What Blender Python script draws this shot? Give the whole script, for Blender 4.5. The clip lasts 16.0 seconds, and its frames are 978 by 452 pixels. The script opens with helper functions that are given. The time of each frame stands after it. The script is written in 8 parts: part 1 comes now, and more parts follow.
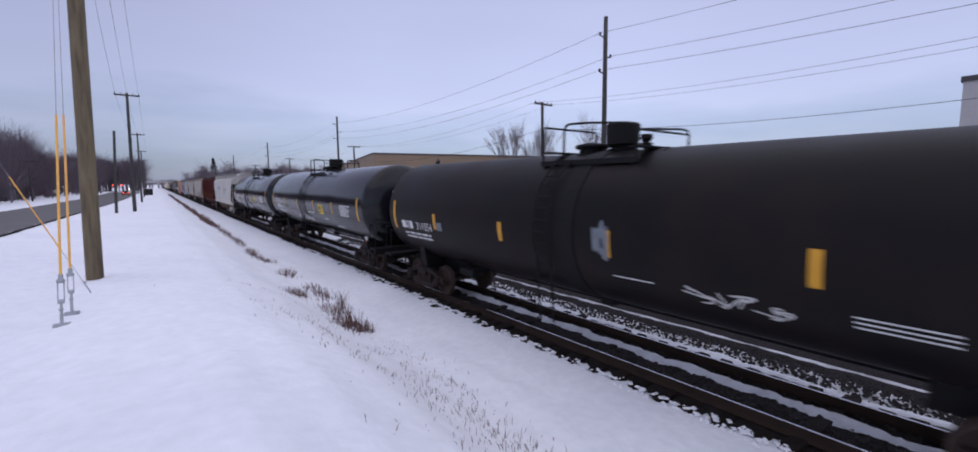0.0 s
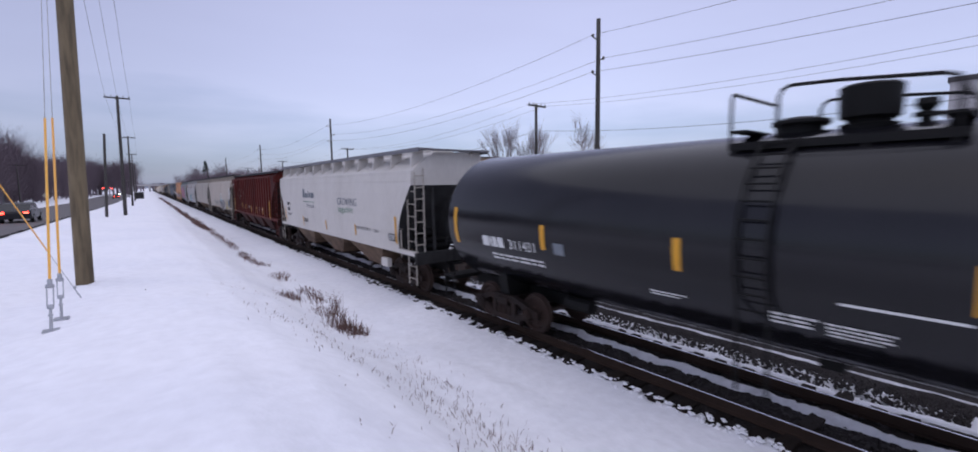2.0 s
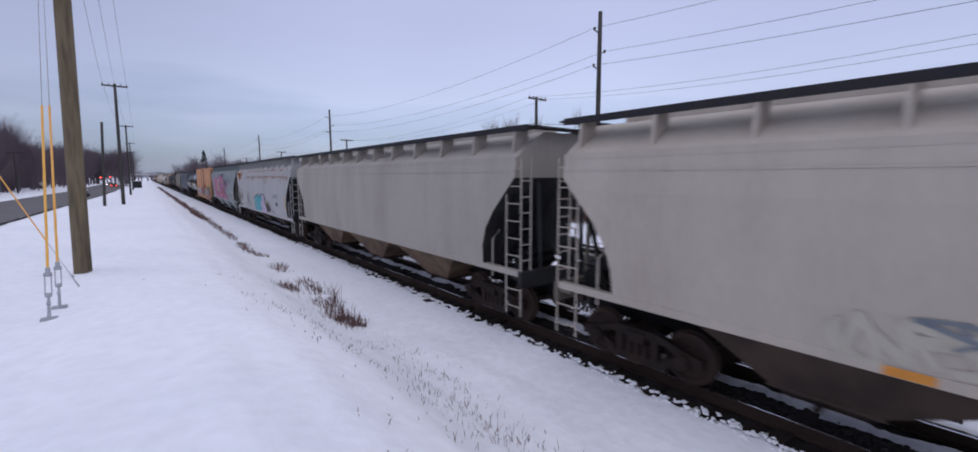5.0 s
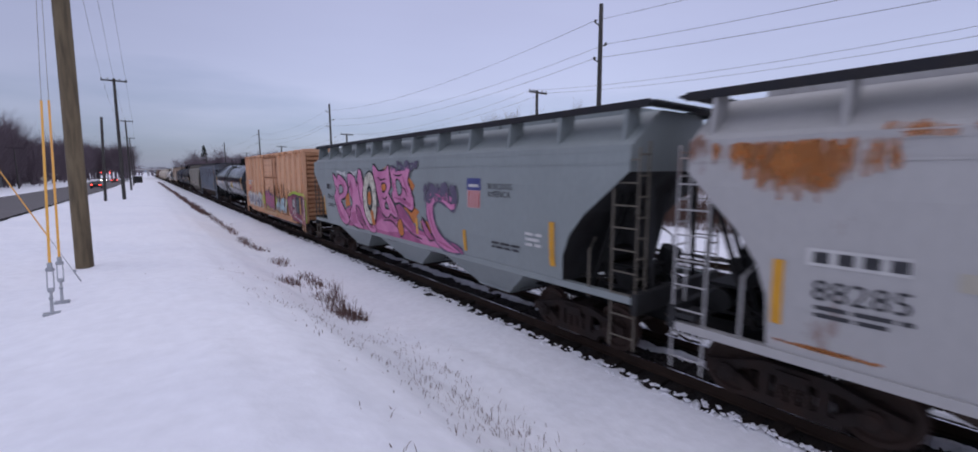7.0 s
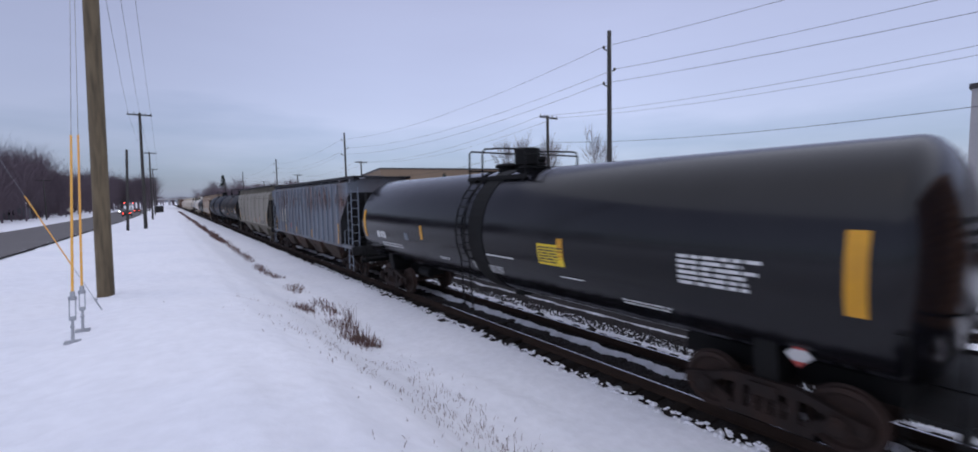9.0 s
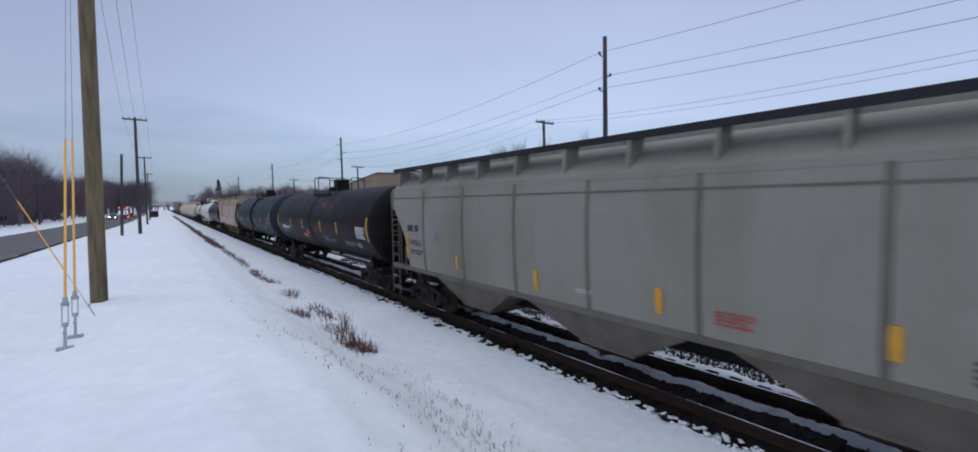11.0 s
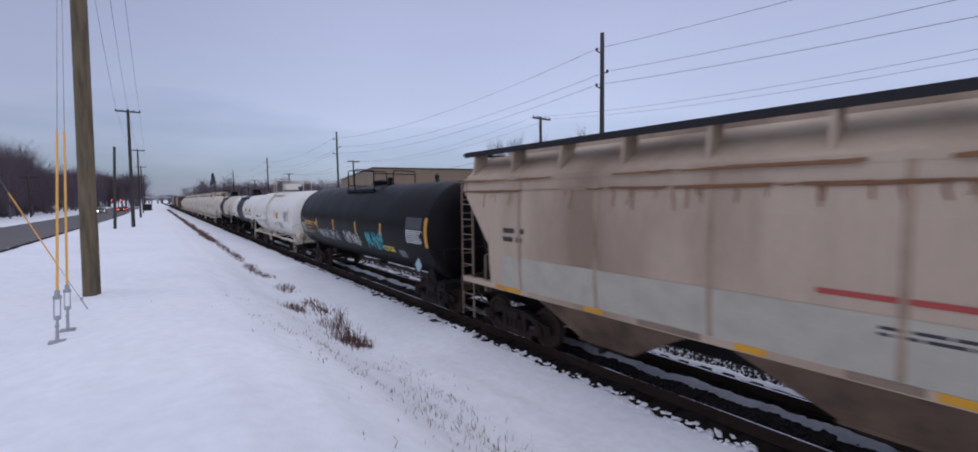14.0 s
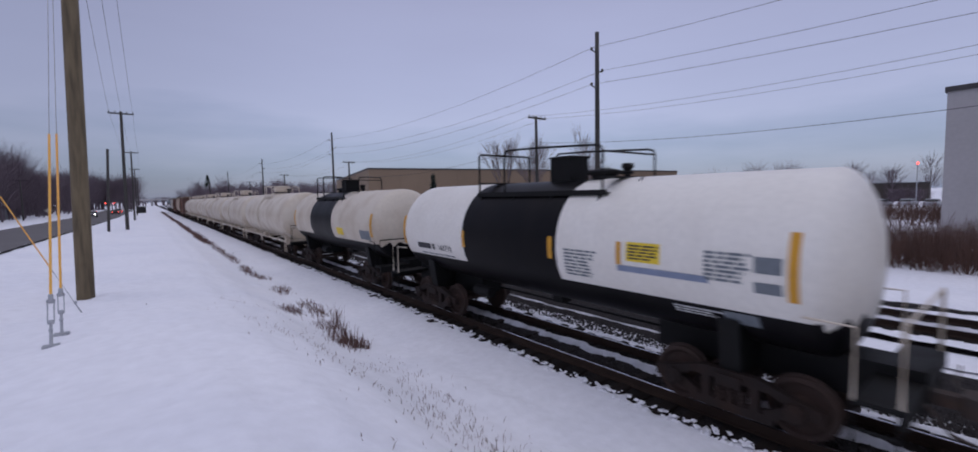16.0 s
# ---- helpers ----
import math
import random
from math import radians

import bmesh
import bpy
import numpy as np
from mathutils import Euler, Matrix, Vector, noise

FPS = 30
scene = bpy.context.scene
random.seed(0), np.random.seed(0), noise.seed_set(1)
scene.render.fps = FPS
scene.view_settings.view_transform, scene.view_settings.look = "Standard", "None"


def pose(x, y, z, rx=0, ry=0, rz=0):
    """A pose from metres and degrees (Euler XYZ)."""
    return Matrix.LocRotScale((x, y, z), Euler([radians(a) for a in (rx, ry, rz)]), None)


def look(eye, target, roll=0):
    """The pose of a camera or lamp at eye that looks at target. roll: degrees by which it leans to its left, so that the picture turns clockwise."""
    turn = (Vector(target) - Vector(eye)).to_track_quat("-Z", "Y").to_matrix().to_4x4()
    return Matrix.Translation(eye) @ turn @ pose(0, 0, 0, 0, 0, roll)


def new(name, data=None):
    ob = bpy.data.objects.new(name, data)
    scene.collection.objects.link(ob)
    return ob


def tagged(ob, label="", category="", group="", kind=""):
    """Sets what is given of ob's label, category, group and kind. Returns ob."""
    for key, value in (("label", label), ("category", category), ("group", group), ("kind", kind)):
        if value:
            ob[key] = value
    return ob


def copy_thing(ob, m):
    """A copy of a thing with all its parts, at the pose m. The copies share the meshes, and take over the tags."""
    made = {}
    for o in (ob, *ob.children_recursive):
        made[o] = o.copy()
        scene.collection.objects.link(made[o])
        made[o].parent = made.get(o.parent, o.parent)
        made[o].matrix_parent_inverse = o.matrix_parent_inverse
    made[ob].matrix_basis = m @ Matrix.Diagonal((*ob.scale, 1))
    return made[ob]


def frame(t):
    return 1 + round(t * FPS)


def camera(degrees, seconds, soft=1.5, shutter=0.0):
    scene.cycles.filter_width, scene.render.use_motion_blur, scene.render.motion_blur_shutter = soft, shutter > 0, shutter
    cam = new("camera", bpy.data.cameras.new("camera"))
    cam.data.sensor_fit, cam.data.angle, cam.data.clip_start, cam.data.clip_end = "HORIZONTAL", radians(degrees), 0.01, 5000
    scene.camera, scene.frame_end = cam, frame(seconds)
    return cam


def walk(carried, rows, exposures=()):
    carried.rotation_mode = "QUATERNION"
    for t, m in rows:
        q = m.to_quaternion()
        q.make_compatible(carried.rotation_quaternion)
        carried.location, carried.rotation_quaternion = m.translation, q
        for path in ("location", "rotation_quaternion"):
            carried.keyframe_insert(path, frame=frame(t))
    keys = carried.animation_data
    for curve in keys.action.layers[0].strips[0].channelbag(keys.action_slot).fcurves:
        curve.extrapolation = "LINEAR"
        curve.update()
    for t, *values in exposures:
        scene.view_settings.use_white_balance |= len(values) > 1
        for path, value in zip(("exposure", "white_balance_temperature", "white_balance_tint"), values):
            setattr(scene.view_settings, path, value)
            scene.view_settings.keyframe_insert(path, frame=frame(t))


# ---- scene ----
cam = camera(96.5, 16.0, soft=1.7, shutter=0.14)
PATH = [
    (0.0, pose(0, 0, 3.6, 84.26, 0.39, -37.40)),
    (0.5, pose(0, 0, 3.6, 84.35, 0.62, -37.62)),
    (1.0, pose(0, 0, 3.6, 84.70, 0.90, -38.41)),
    (1.5, pose(0, 0, 3.6, 84.47, 0.93, -38.13)),
    (2.0, pose(0, 0, 3.6, 84.47, 0.67, -38.15)),
    (2.5, pose(0, 0, 3.6, 84.37, 0.05, -37.97)),
    (3.0, pose(0, 0, 3.6, 84.41, 0.32, -37.30)),
    (3.5, pose(0, 0, 3.6, 84.59, 0.74, -36.99)),
    (4.0, pose(0, 0, 3.6, 83.72, 0.61, -37.69)),
    (6.5, pose(0, 0, 3.6, 83.39, -0.27, -38.55)),
    (7.0, pose(0, 0, 3.6, 82.80, 0.18, -38.17)),
    (7.5, pose(0, 0, 3.6, 83.90, -0.17, -37.23)),
    (8.0, pose(0, 0, 3.6, 85.63, 0.77, -36.77)),
    (10.5, pose(0, 0, 3.6, 86.23, 1.23, -36.59)),
    (11.0, pose(0, 0, 3.6, 86.63, 1.10, -37.03)),
    (11.5, pose(0, 0, 3.6, 86.94, 1.25, -36.19)),
    (12.0, pose(0, 0, 3.6, 85.75, 1.11, -36.97)),
    (12.5, pose(0, 0, 3.6, 86.35, 1.78, -38.08)),
    (13.0, pose(0, 0, 3.6, 85.89, 1.45, -38.25)),
    (13.5, pose(0, 0, 3.6, 85.93, 1.11, -38.64)),
    (14.0, pose(0, 0, 3.6, 86.06, 0.66, -37.54)),
    (14.5, pose(0, 0, 3.6, 86.13, 0.28, -37.87)),
    (15.0, pose(0, 0, 3.6, 85.69, 0.59, -38.24)),
    (15.5, pose(0, 0, 3.6, 86.15, 1.27, -38.04)),
    (16.0, pose(0, 0, 3.6, 86.03, 1.09, -38.04)),
]
walk(cam, PATH, [(0.0, -0.05, 6350, 10), (1.5, 0.0, 6380, 11), (2.0, 0.04, 6400, 11), (2.5, -0.22, 6400, 11), (3.0, -0.28, 6400, 11), (3.5, -0.06, 6350, 11), (4.0, -0.02, 6350, 6), (6.5, -0.24, 6400, 11), (8.0, -0.15, 6400, 11), (10.5, -0.1, 6200, -2), (11.5, -0.15, 6200, -1), (12.0, 0.0, 6220, 2), (12.5, -0.08, 6200, -2), (13.5, -0.15, 6350, 9), (14.0, -0.22, 6350, 6), (14.5, -0.17, 6350, 10), (15.0, -0.25, 6350, 5), (15.5, -0.42, 6350, 8), (16.0, -0.47, 6350, 11)])

# ---- world and light ----
world = bpy.data.worlds.new("overcast_sky")
scene.world = world
world.use_nodes = True
wn, wl = world.node_tree.nodes, world.node_tree.links
wn.clear()
w_out = wn.new("ShaderNodeOutputWorld")
w_bg = wn.new("ShaderNodeBackground")
w_sky = wn.new("ShaderNodeTexSky")
w_sky.sky_type = "NISHITA"
w_sky.sun_disc = False
w_sky.sun_elevation, w_sky.sun_rotation = radians(72), radians(246)
w_co = wn.new("ShaderNodeTexCoord")
w_sep = wn.new("ShaderNodeSeparateXYZ")
w_map = wn.new("ShaderNodeMapping")
w_map.inputs["Scale"].default_value = (1.6, 1.6, 9.0)
w_noise = wn.new("ShaderNodeTexNoise")
w_noise.inputs["Scale"].default_value = 1.7
w_noise.inputs["Detail"].default_value = 5.0
w_ramp = wn.new("ShaderNodeValToRGB")
e = w_ramp.color_ramp.elements
e[0].position, e[0].color = 0.0, (0.27, 0.32, 0.52, 1)
e[1].position, e[1].color = 0.60, (0.50, 0.49, 0.70, 1)
e2 = w_ramp.color_ramp.elements.new(0.06)
e2.color = (0.38, 0.42, 0.64, 1)
e3 = w_ramp.color_ramp.elements.new(0.17)
e3.color = (0.63, 0.63, 0.88, 1)
e4 = w_ramp.color_ramp.elements.new(0.38)
e4.color = (0.58, 0.57, 0.80, 1)
w_add = wn.new("ShaderNodeMath")
w_add.operation = "MULTIPLY_ADD"
w_add.inputs[1].default_value = 0.24
w_sum = wn.new("ShaderNodeMath")
w_sum.operation = "ADD"
w_off = wn.new("ShaderNodeMath")
w_off.operation = "SUBTRACT"
w_off.inputs[1].default_value = 0.12
w_mix = wn.new("ShaderNodeMixRGB")
w_mix.inputs[0].default_value = 0.06
wl.new(w_co.outputs["Generated"], w_sep.inputs[0])
wl.new(w_co.outputs["Generated"], w_map.inputs["Vector"])
wl.new(w_map.outputs[0], w_noise.inputs["Vector"])
wl.new(w_noise.outputs["Fac"], w_add.inputs[0])
wl.new(w_sep.outputs["Z"], w_add.inputs[2])
wl.new(w_add.outputs[0], w_off.inputs[0])
wl.new(w_off.outputs[0], w_ramp.inputs[0])
wl.new(w_ramp.outputs[0], w_mix.inputs[1])
wl.new(w_sky.outputs[0], w_mix.inputs[2])
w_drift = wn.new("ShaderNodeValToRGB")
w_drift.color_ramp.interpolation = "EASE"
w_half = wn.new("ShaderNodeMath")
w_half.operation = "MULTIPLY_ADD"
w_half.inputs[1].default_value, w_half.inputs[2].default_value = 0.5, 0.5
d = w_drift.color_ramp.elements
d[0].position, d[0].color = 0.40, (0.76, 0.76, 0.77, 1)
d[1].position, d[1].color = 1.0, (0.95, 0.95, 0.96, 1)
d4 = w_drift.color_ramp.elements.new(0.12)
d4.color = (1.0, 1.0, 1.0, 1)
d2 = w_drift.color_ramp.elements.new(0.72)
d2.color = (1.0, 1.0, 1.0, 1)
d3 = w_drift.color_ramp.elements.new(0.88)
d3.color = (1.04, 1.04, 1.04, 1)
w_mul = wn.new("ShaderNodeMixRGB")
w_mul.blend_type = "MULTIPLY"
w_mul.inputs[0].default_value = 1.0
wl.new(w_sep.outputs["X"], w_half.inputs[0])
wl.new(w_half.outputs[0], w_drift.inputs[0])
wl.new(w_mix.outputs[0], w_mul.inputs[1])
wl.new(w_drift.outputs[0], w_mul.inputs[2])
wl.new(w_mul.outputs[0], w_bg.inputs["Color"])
w_bg.inputs["Strength"].default_value = 0.82
wl.new(w_bg.outputs[0], w_out.inputs["Surface"])
sun = new("sun", bpy.data.lights.new("sun", "SUN"))
sun.data.energy, sun.data.angle, sun.data.color = 1.10, radians(110), (1.0, 0.98, 0.98)
sun.matrix_world = look((4, -8, 75), (0, 0, 0))


# ---- materials ----
def material(name, color, rough=0.7, metal=0.0, color2=None, scale=3.0, fine=40.0, bump=0.15, amount=0.5, stretch=(1, 1, 1),
             rust=0.0, rust_scale=1.2, per_object=0.0, spec=0.5, dist=0.02):
    """Paint, wood, snow or metal: two scales of noise, optional rust or grime patches, fine relief."""
    m = bpy.data.materials.new(name)
    m.use_nodes = True
    n, k = m.node_tree.nodes, m.node_tree.links
    b = n["Principled BSDF"]
    b.inputs["Metallic"].default_value = metal
    b.inputs["Specular IOR Level"].default_value = spec
    co = n.new("ShaderNodeTexCoord")
    mp = n.new("ShaderNodeMapping")
    mp.inputs["Scale"].default_value = stretch
    k.new(co.outputs["Object"], mp.inputs["Vector"])
    n1 = n.new("ShaderNodeTexNoise")
    n1.inputs["Scale"].default_value, n1.inputs["Detail"].default_value = scale, 6
    n2 = n.new("ShaderNodeTexNoise")
    n2.inputs["Scale"].default_value, n2.inputs["Detail"].default_value = fine, 3
    for q in (n1, n2):
        k.new(mp.outputs[0], q.inputs["Vector"])
    mix = n.new("ShaderNodeMixRGB")
    mix.inputs[1].default_value = (*color, 1)
    c2 = color2 or tuple(c * 0.62 for c in color)
    mix.inputs[2].default_value = (*c2, 1)
    r1 = n.new("ShaderNodeMapRange")
    r1.inputs[1].default_value, r1.inputs[2].default_value = 0.42, 0.72
    r1.inputs[4].default_value = amount
    k.new(n1.outputs["Fac"], r1.inputs[0])
    k.new(r1.outputs[0], mix.inputs[0])
    last = mix.outputs[0]
    grain = n.new("ShaderNodeMixRGB")
    grain.blend_type = "MULTIPLY"
    grain.inputs[0].default_value = 0.35
    gr = n.new("ShaderNodeMapRange")
    gr.inputs[3].default_value, gr.inputs[4].default_value = 0.7, 1.25
    k.new(n2.outputs["Fac"], gr.inputs[0])
    k.new(last, grain.inputs[1])
    k.new(gr.outputs[0], grain.inputs[2])
    last = grain.outputs[0]
    if rust > 0:
        n3 = n.new("ShaderNodeTexNoise")
        n3.inputs["Scale"].default_value, n3.inputs["Detail"].default_value = rust_scale, 9
        n3.inputs["Roughness"].default_value = 0.65
        k.new(mp.outputs[0], n3.inputs["Vector"])
        r3 = n.new("ShaderNodeMapRange")
        r3.inputs[1].default_value, r3.inputs[2].default_value = 0.68 - 0.22 * rust, 0.76 - 0.18 * rust
        k.new(n3.outputs["Fac"], r3.inputs[0])
        mr = n.new("ShaderNodeMixRGB")
        mr.inputs[2].default_value = (0.16, 0.062, 0.028, 1)
        k.new(r3.outputs[0], mr.inputs[0])
        k.new(last, mr.inputs[1])
        last = mr.outputs[0]
    if per_object > 0:
        oi = n.new("ShaderNodeObjectInfo")
        ro = n.new("ShaderNodeMapRange")
        ro.inputs[3].default_value, ro.inputs[4].default_value = 1 - per_object, 1 + per_object
        k.new(oi.outputs["Random"], ro.inputs[0])
        mo = n.new("ShaderNodeMixRGB")
        mo.blend_type = "MULTIPLY"
        mo.inputs[0].default_value = 1.0
        k.new(last, mo.inputs[1])
        k.new(ro.outputs[0], mo.inputs[2])
        last = mo.outputs[0]
    k.new(last, b.inputs["Base Color"])
    rr = n.new("ShaderNodeMapRange")
    rr.inputs[3].default_value, rr.inputs[4].default_value = max(0.04, rough - 0.12), min(1, rough + 0.15)
    k.new(n1.outputs["Fac"], rr.inputs[0])
    k.new(rr.outputs[0], b.inputs["Roughness"])
    bp = n.new("ShaderNodeBump")
    bp.inputs["Strength"].default_value, bp.inputs["Distance"].default_value = bump, dist
    k.new(n2.outputs["Fac"], bp.inputs["Height"])
    k.new(bp.outputs[0], b.inputs["Normal"])
    return m


def glow(name, color, strength):
    m = bpy.data.materials.new(name)
    m.use_nodes = True
    b = m.node_tree.nodes["Principled BSDF"]
    b.inputs["Base Color"].default_value = (*color, 1)
    b.inputs["Emission Color"].default_value = (*color, 1)
    b.inputs["Emission Strength"].default_value = strength
    return m


SNOW = material("snow", (0.84, 0.84, 0.87), 0.75, color2=(0.74, 0.75, 0.80), scale=0.35, fine=5.0, bump=0.28, amount=0.6, dist=0.06, spec=0.25)
GAUGE_SNOW = material("gauge_snow", (0.66, 0.66, 0.70), 0.8, color2=(0.40, 0.39, 0.41), scale=3.0, fine=16.0, bump=0.5, amount=0.6, dist=0.05, spec=0.2)
SNOW_DIRTY = material("track_snow", (0.62, 0.62, 0.66), 0.8, color2=(0.22, 0.21, 0.21), scale=2.2, fine=18.0, bump=0.6, amount=0.7, dist=0.05, spec=0.2)
ASPHALT = material("asphalt", (0.11, 0.10, 0.10), 0.85, color2=(0.16, 0.15, 0.15), scale=0.25, fine=30, bump=0.2)
BALLAST = material("ballast", (0.028, 0.024, 0.023), 0.95, color2=(0.016, 0.014, 0.014), scale=5, fine=22, bump=1.0, amount=0.9, dist=0.08, spec=0.15)
TIE = material("tie_wood", (0.020, 0.015, 0.013), 0.9, color2=(0.009, 0.007, 0.006), scale=3, fine=30, bump=0.5, stretch=(1, 5, 5), per_object=0.3, spec=0.15)
RAIL_RUST = material("rail_rust", (0.035, 0.022, 0.016), 0.85, color2=(0.018, 0.012, 0.010), scale=2, fine=30, bump=0.2, spec=0.2)
RAIL_TOP = material("rail_polished", (0.62, 0.62, 0.65), 0.25, metal=1.0, scale=1, fine=20, bump=0.02, amount=0.3)
POLE_WOOD = material("pole_wood", (0.19, 0.145, 0.085), 0.9, color2=(0.085, 0.066, 0.042), scale=3.0, fine=14, bump=0.7, stretch=(3, 3, 0.35), amount=0.9)
POLE_GREY = material("pole_grey_wood", (0.06, 0.055, 0.05), 0.9, color2=(0.04, 0.036, 0.032), scale=2.2, fine=14, bump=0.5, stretch=(3, 3, 0.35))
STEEL = material("galvanized_steel", (0.42, 0.43, 0.45), 0.5, metal=0.6, scale=5, fine=40, bump=0.1)
WIRE = material("wire", (0.05, 0.05, 0.055), 0.6, scale=2, fine=10, bump=0.0)
GUARD = material("guard_plastic", (0.86, 0.45, 0.07), 0.45, color2=(0.86, 0.38, 0.18), scale=0.6, fine=12, bump=0.05, stretch=(1, 1, 0.4))
TRUCK = material("truck_steel", (0.017, 0.0115, 0.010), 0.8, color2=(0.032, 0.018, 0.013), scale=2.5, fine=25, bump=0.3, amount=0.8, spec=0.25)
WHEEL = material("wheel_steel", (0.040, 0.026, 0.021), 0.75, color2=(0.06, 0.03, 0.02), scale=3, fine=25, bump=0.2, spec=0.3)
CASTING = material("coupler_casting", (0.045, 0.035, 0.03), 0.8, color2=(0.10, 0.05, 0.03), scale=4, fine=30, bump=0.3)
YELLOW = material("reflective_yellow", (0.62, 0.30, 0.012), 0.4, color2=(0.46, 0.22, 0.02), scale=2.5, fine=30, bump=0.03, amount=0.6)
LABEL_YELLOW = material("placard_yellow", (0.78, 0.56, 0.03), 0.5, scale=3, fine=30, bump=0.03, amount=0.3)
WHITE_MARK = material("white_stencil", (0.68, 0.68, 0.66), 0.6, color2=(0.42, 0.42, 0.41), scale=6, fine=40, bump=0.02)
BLACK_MARK = material("black_stencil", (0.03, 0.03, 0.035), 0.6, scale=6, fine=40, bump=0.02)
GREY_MARK = material("grey_stencil", (0.16, 0.18, 0.20), 0.6, scale=6, fine=40, bump=0.02)
BLACK_GLOSS = material("black_gloss_paint", (0.006, 0.006, 0.008), 0.16, color2=(0.014, 0.013, 0.015), scale=0.8, fine=12, bump=0.02, spec=0.36, stretch=(1, 1, 0.4))
BLACK_BROWN = material("black_paint_rusting_through", (0.0075, 0.006, 0.006), 0.5, color2=(0.026, 0.015, 0.011), scale=0.7, fine=14, bump=0.1, rust=0.42, rust_scale=0.55, spec=0.12, stretch=(1, 0.6, 1))
BLACK_RUSTY = material("black_weathered_paint", (0.0065, 0.0055, 0.006), 0.46, color2=(0.028, 0.016, 0.012), scale=0.7, fine=14, bump=0.1, rust=0.12, rust_scale=0.6, spec=0.14)
BLACK_DULL = material("black_dull_paint", (0.0065, 0.006, 0.007), 0.42, color2=(0.014, 0.012, 0.012), scale=0.9, fine=14, bump=0.08, spec=0.10, stretch=(1, 1, 0.35), amount=0.8)
SLATE = material("slate_blue_paint", (0.028, 0.031, 0.042), 0.5, color2=(0.020, 0.020, 0.026), scale=0.9, fine=14, bump=0.08, spec=0.1)
WHITE_TANK = material("white_tank_paint", (0.78, 0.745, 0.68), 0.38, color2=(0.66, 0.61, 0.54), scale=0.7, fine=10, bump=0.05, amount=0.5)
CREAM_TANK = material("stained_white_paint", (0.62, 0.55, 0.45), 0.45, color2=(0.42, 0.32, 0.22), scale=0.8, fine=10, bump=0.06, amount=0.7)
BLACK_UNDER = material("black_underframe", (0.006, 0.006, 0.006), 0.65, color2=(0.012, 0.010, 0.009), scale=2, fine=18, bump=0.15, spec=0.2)
WHITE_HOPPER = material("white_hopper_paint", (0.55, 0.52, 0.48), 0.5, color2=(0.46, 0.43, 0.39), scale=0.8, fine=10, bump=0.06, stretch=(1, 1, 0.35))
RED_HOPPER = material("oxide_red_paint", (0.105, 0.018, 0.014), 0.6, color2=(0.040, 0.012, 0.010), scale=1.1, fine=12, bump=0.1, stretch=(1, 1, 0.3), amount=0.8, spec=0.15)
BEIGE_HOPPER = material("beige_grey_hopper_paint", (0.44, 0.385, 0.325), 0.55, color2=(0.33, 0.285, 0.235), scale=0.9, fine=12, bump=0.08, stretch=(1, 1, 0.35))
GREY_HOPPER = material("grey_hopper_paint", (0.365, 0.328, 0.282), 0.55, color2=(0.25, 0.22, 0.185), scale=0.9, fine=12, bump=0.08, stretch=(1, 1, 0.35))
RUSTY_GREY = material("rust_streaked_grey", (0.39, 0.38, 0.37), 0.5, color2=(0.33, 0.32, 0.31), scale=0.7, fine=12, bump=0.06, stretch=(1, 1, 0.4), rust=0.18, rust_scale=0.9)
SLATE_HOPPER = material("blue_grey_hopper_paint", (0.235, 0.262, 0.258), 0.5, color2=(0.20, 0.222, 0.218), scale=0.8, fine=12, bump=0.06, stretch=(1, 1, 0.4))
FADED_BLUE = material("faded_blue_grey_paint", (0.145, 0.16, 0.185), 0.6, color2=(0.125, 0.098, 0.09), scale=0.6, fine=12, bump=0.1, stretch=(1, 1, 0.3), rust=0.22, rust_scale=0.8, amount=0.95)
TAUPE = material("taupe_hopper_paint", (0.245, 0.225, 0.185), 0.6, color2=(0.185, 0.165, 0.13), scale=0.6, fine=12, bump=0.08, stretch=(1, 1, 0.35), amount=0.95)
TAN_GRIMY = material("grimy_tan_paint", (0.47, 0.36, 0.265), 0.6, color2=(0.25, 0.175, 0.12), scale=0.6, fine=12, bump=0.08, stretch=(1, 1, 0.3), amount=0.95)
PEACH = material("faded_peach_paint", (0.66, 0.37, 0.21), 0.6, color2=(0.52, 0.27, 0.15), scale=1.0, fine=12, bump=0.08, stretch=(1, 1, 0.3), rust=0.22, rust_scale=0.9, amount=0.8)
BROWN_CAR = material("brown_boxcar_paint", (0.11, 0.050, 0.036), 0.6, color2=(0.07, 0.035, 0.03), scale=1, fine=12, bump=0.08)
# dark paint for hopper ends: grime plus the shade under the slope sheets
GRIME_SHADE = material("grimy_shaded_end_paint", (0.035, 0.035, 0.036), 0.75, color2=(0.018, 0.016, 0.015), scale=1.4, fine=15, bump=0.15, amount=0.8, spec=0.2)
BAY_GRIME = material("grimy_bay_paint", (0.15, 0.10, 0.068), 0.8, color2=(0.06, 0.042, 0.032), scale=1.4, fine=15, bump=0.15, amount=0.9, spec=0.2)
# RED_HOPPER at about half: shade of bays and ends put into the colour
BAY_RED = material("shaded_red_bay_paint", (0.050, 0.014, 0.011), 0.75, color2=(0.022, 0.010, 0.009), scale=1.4, fine=15, bump=0.12, amount=0.9, spec=0.2)
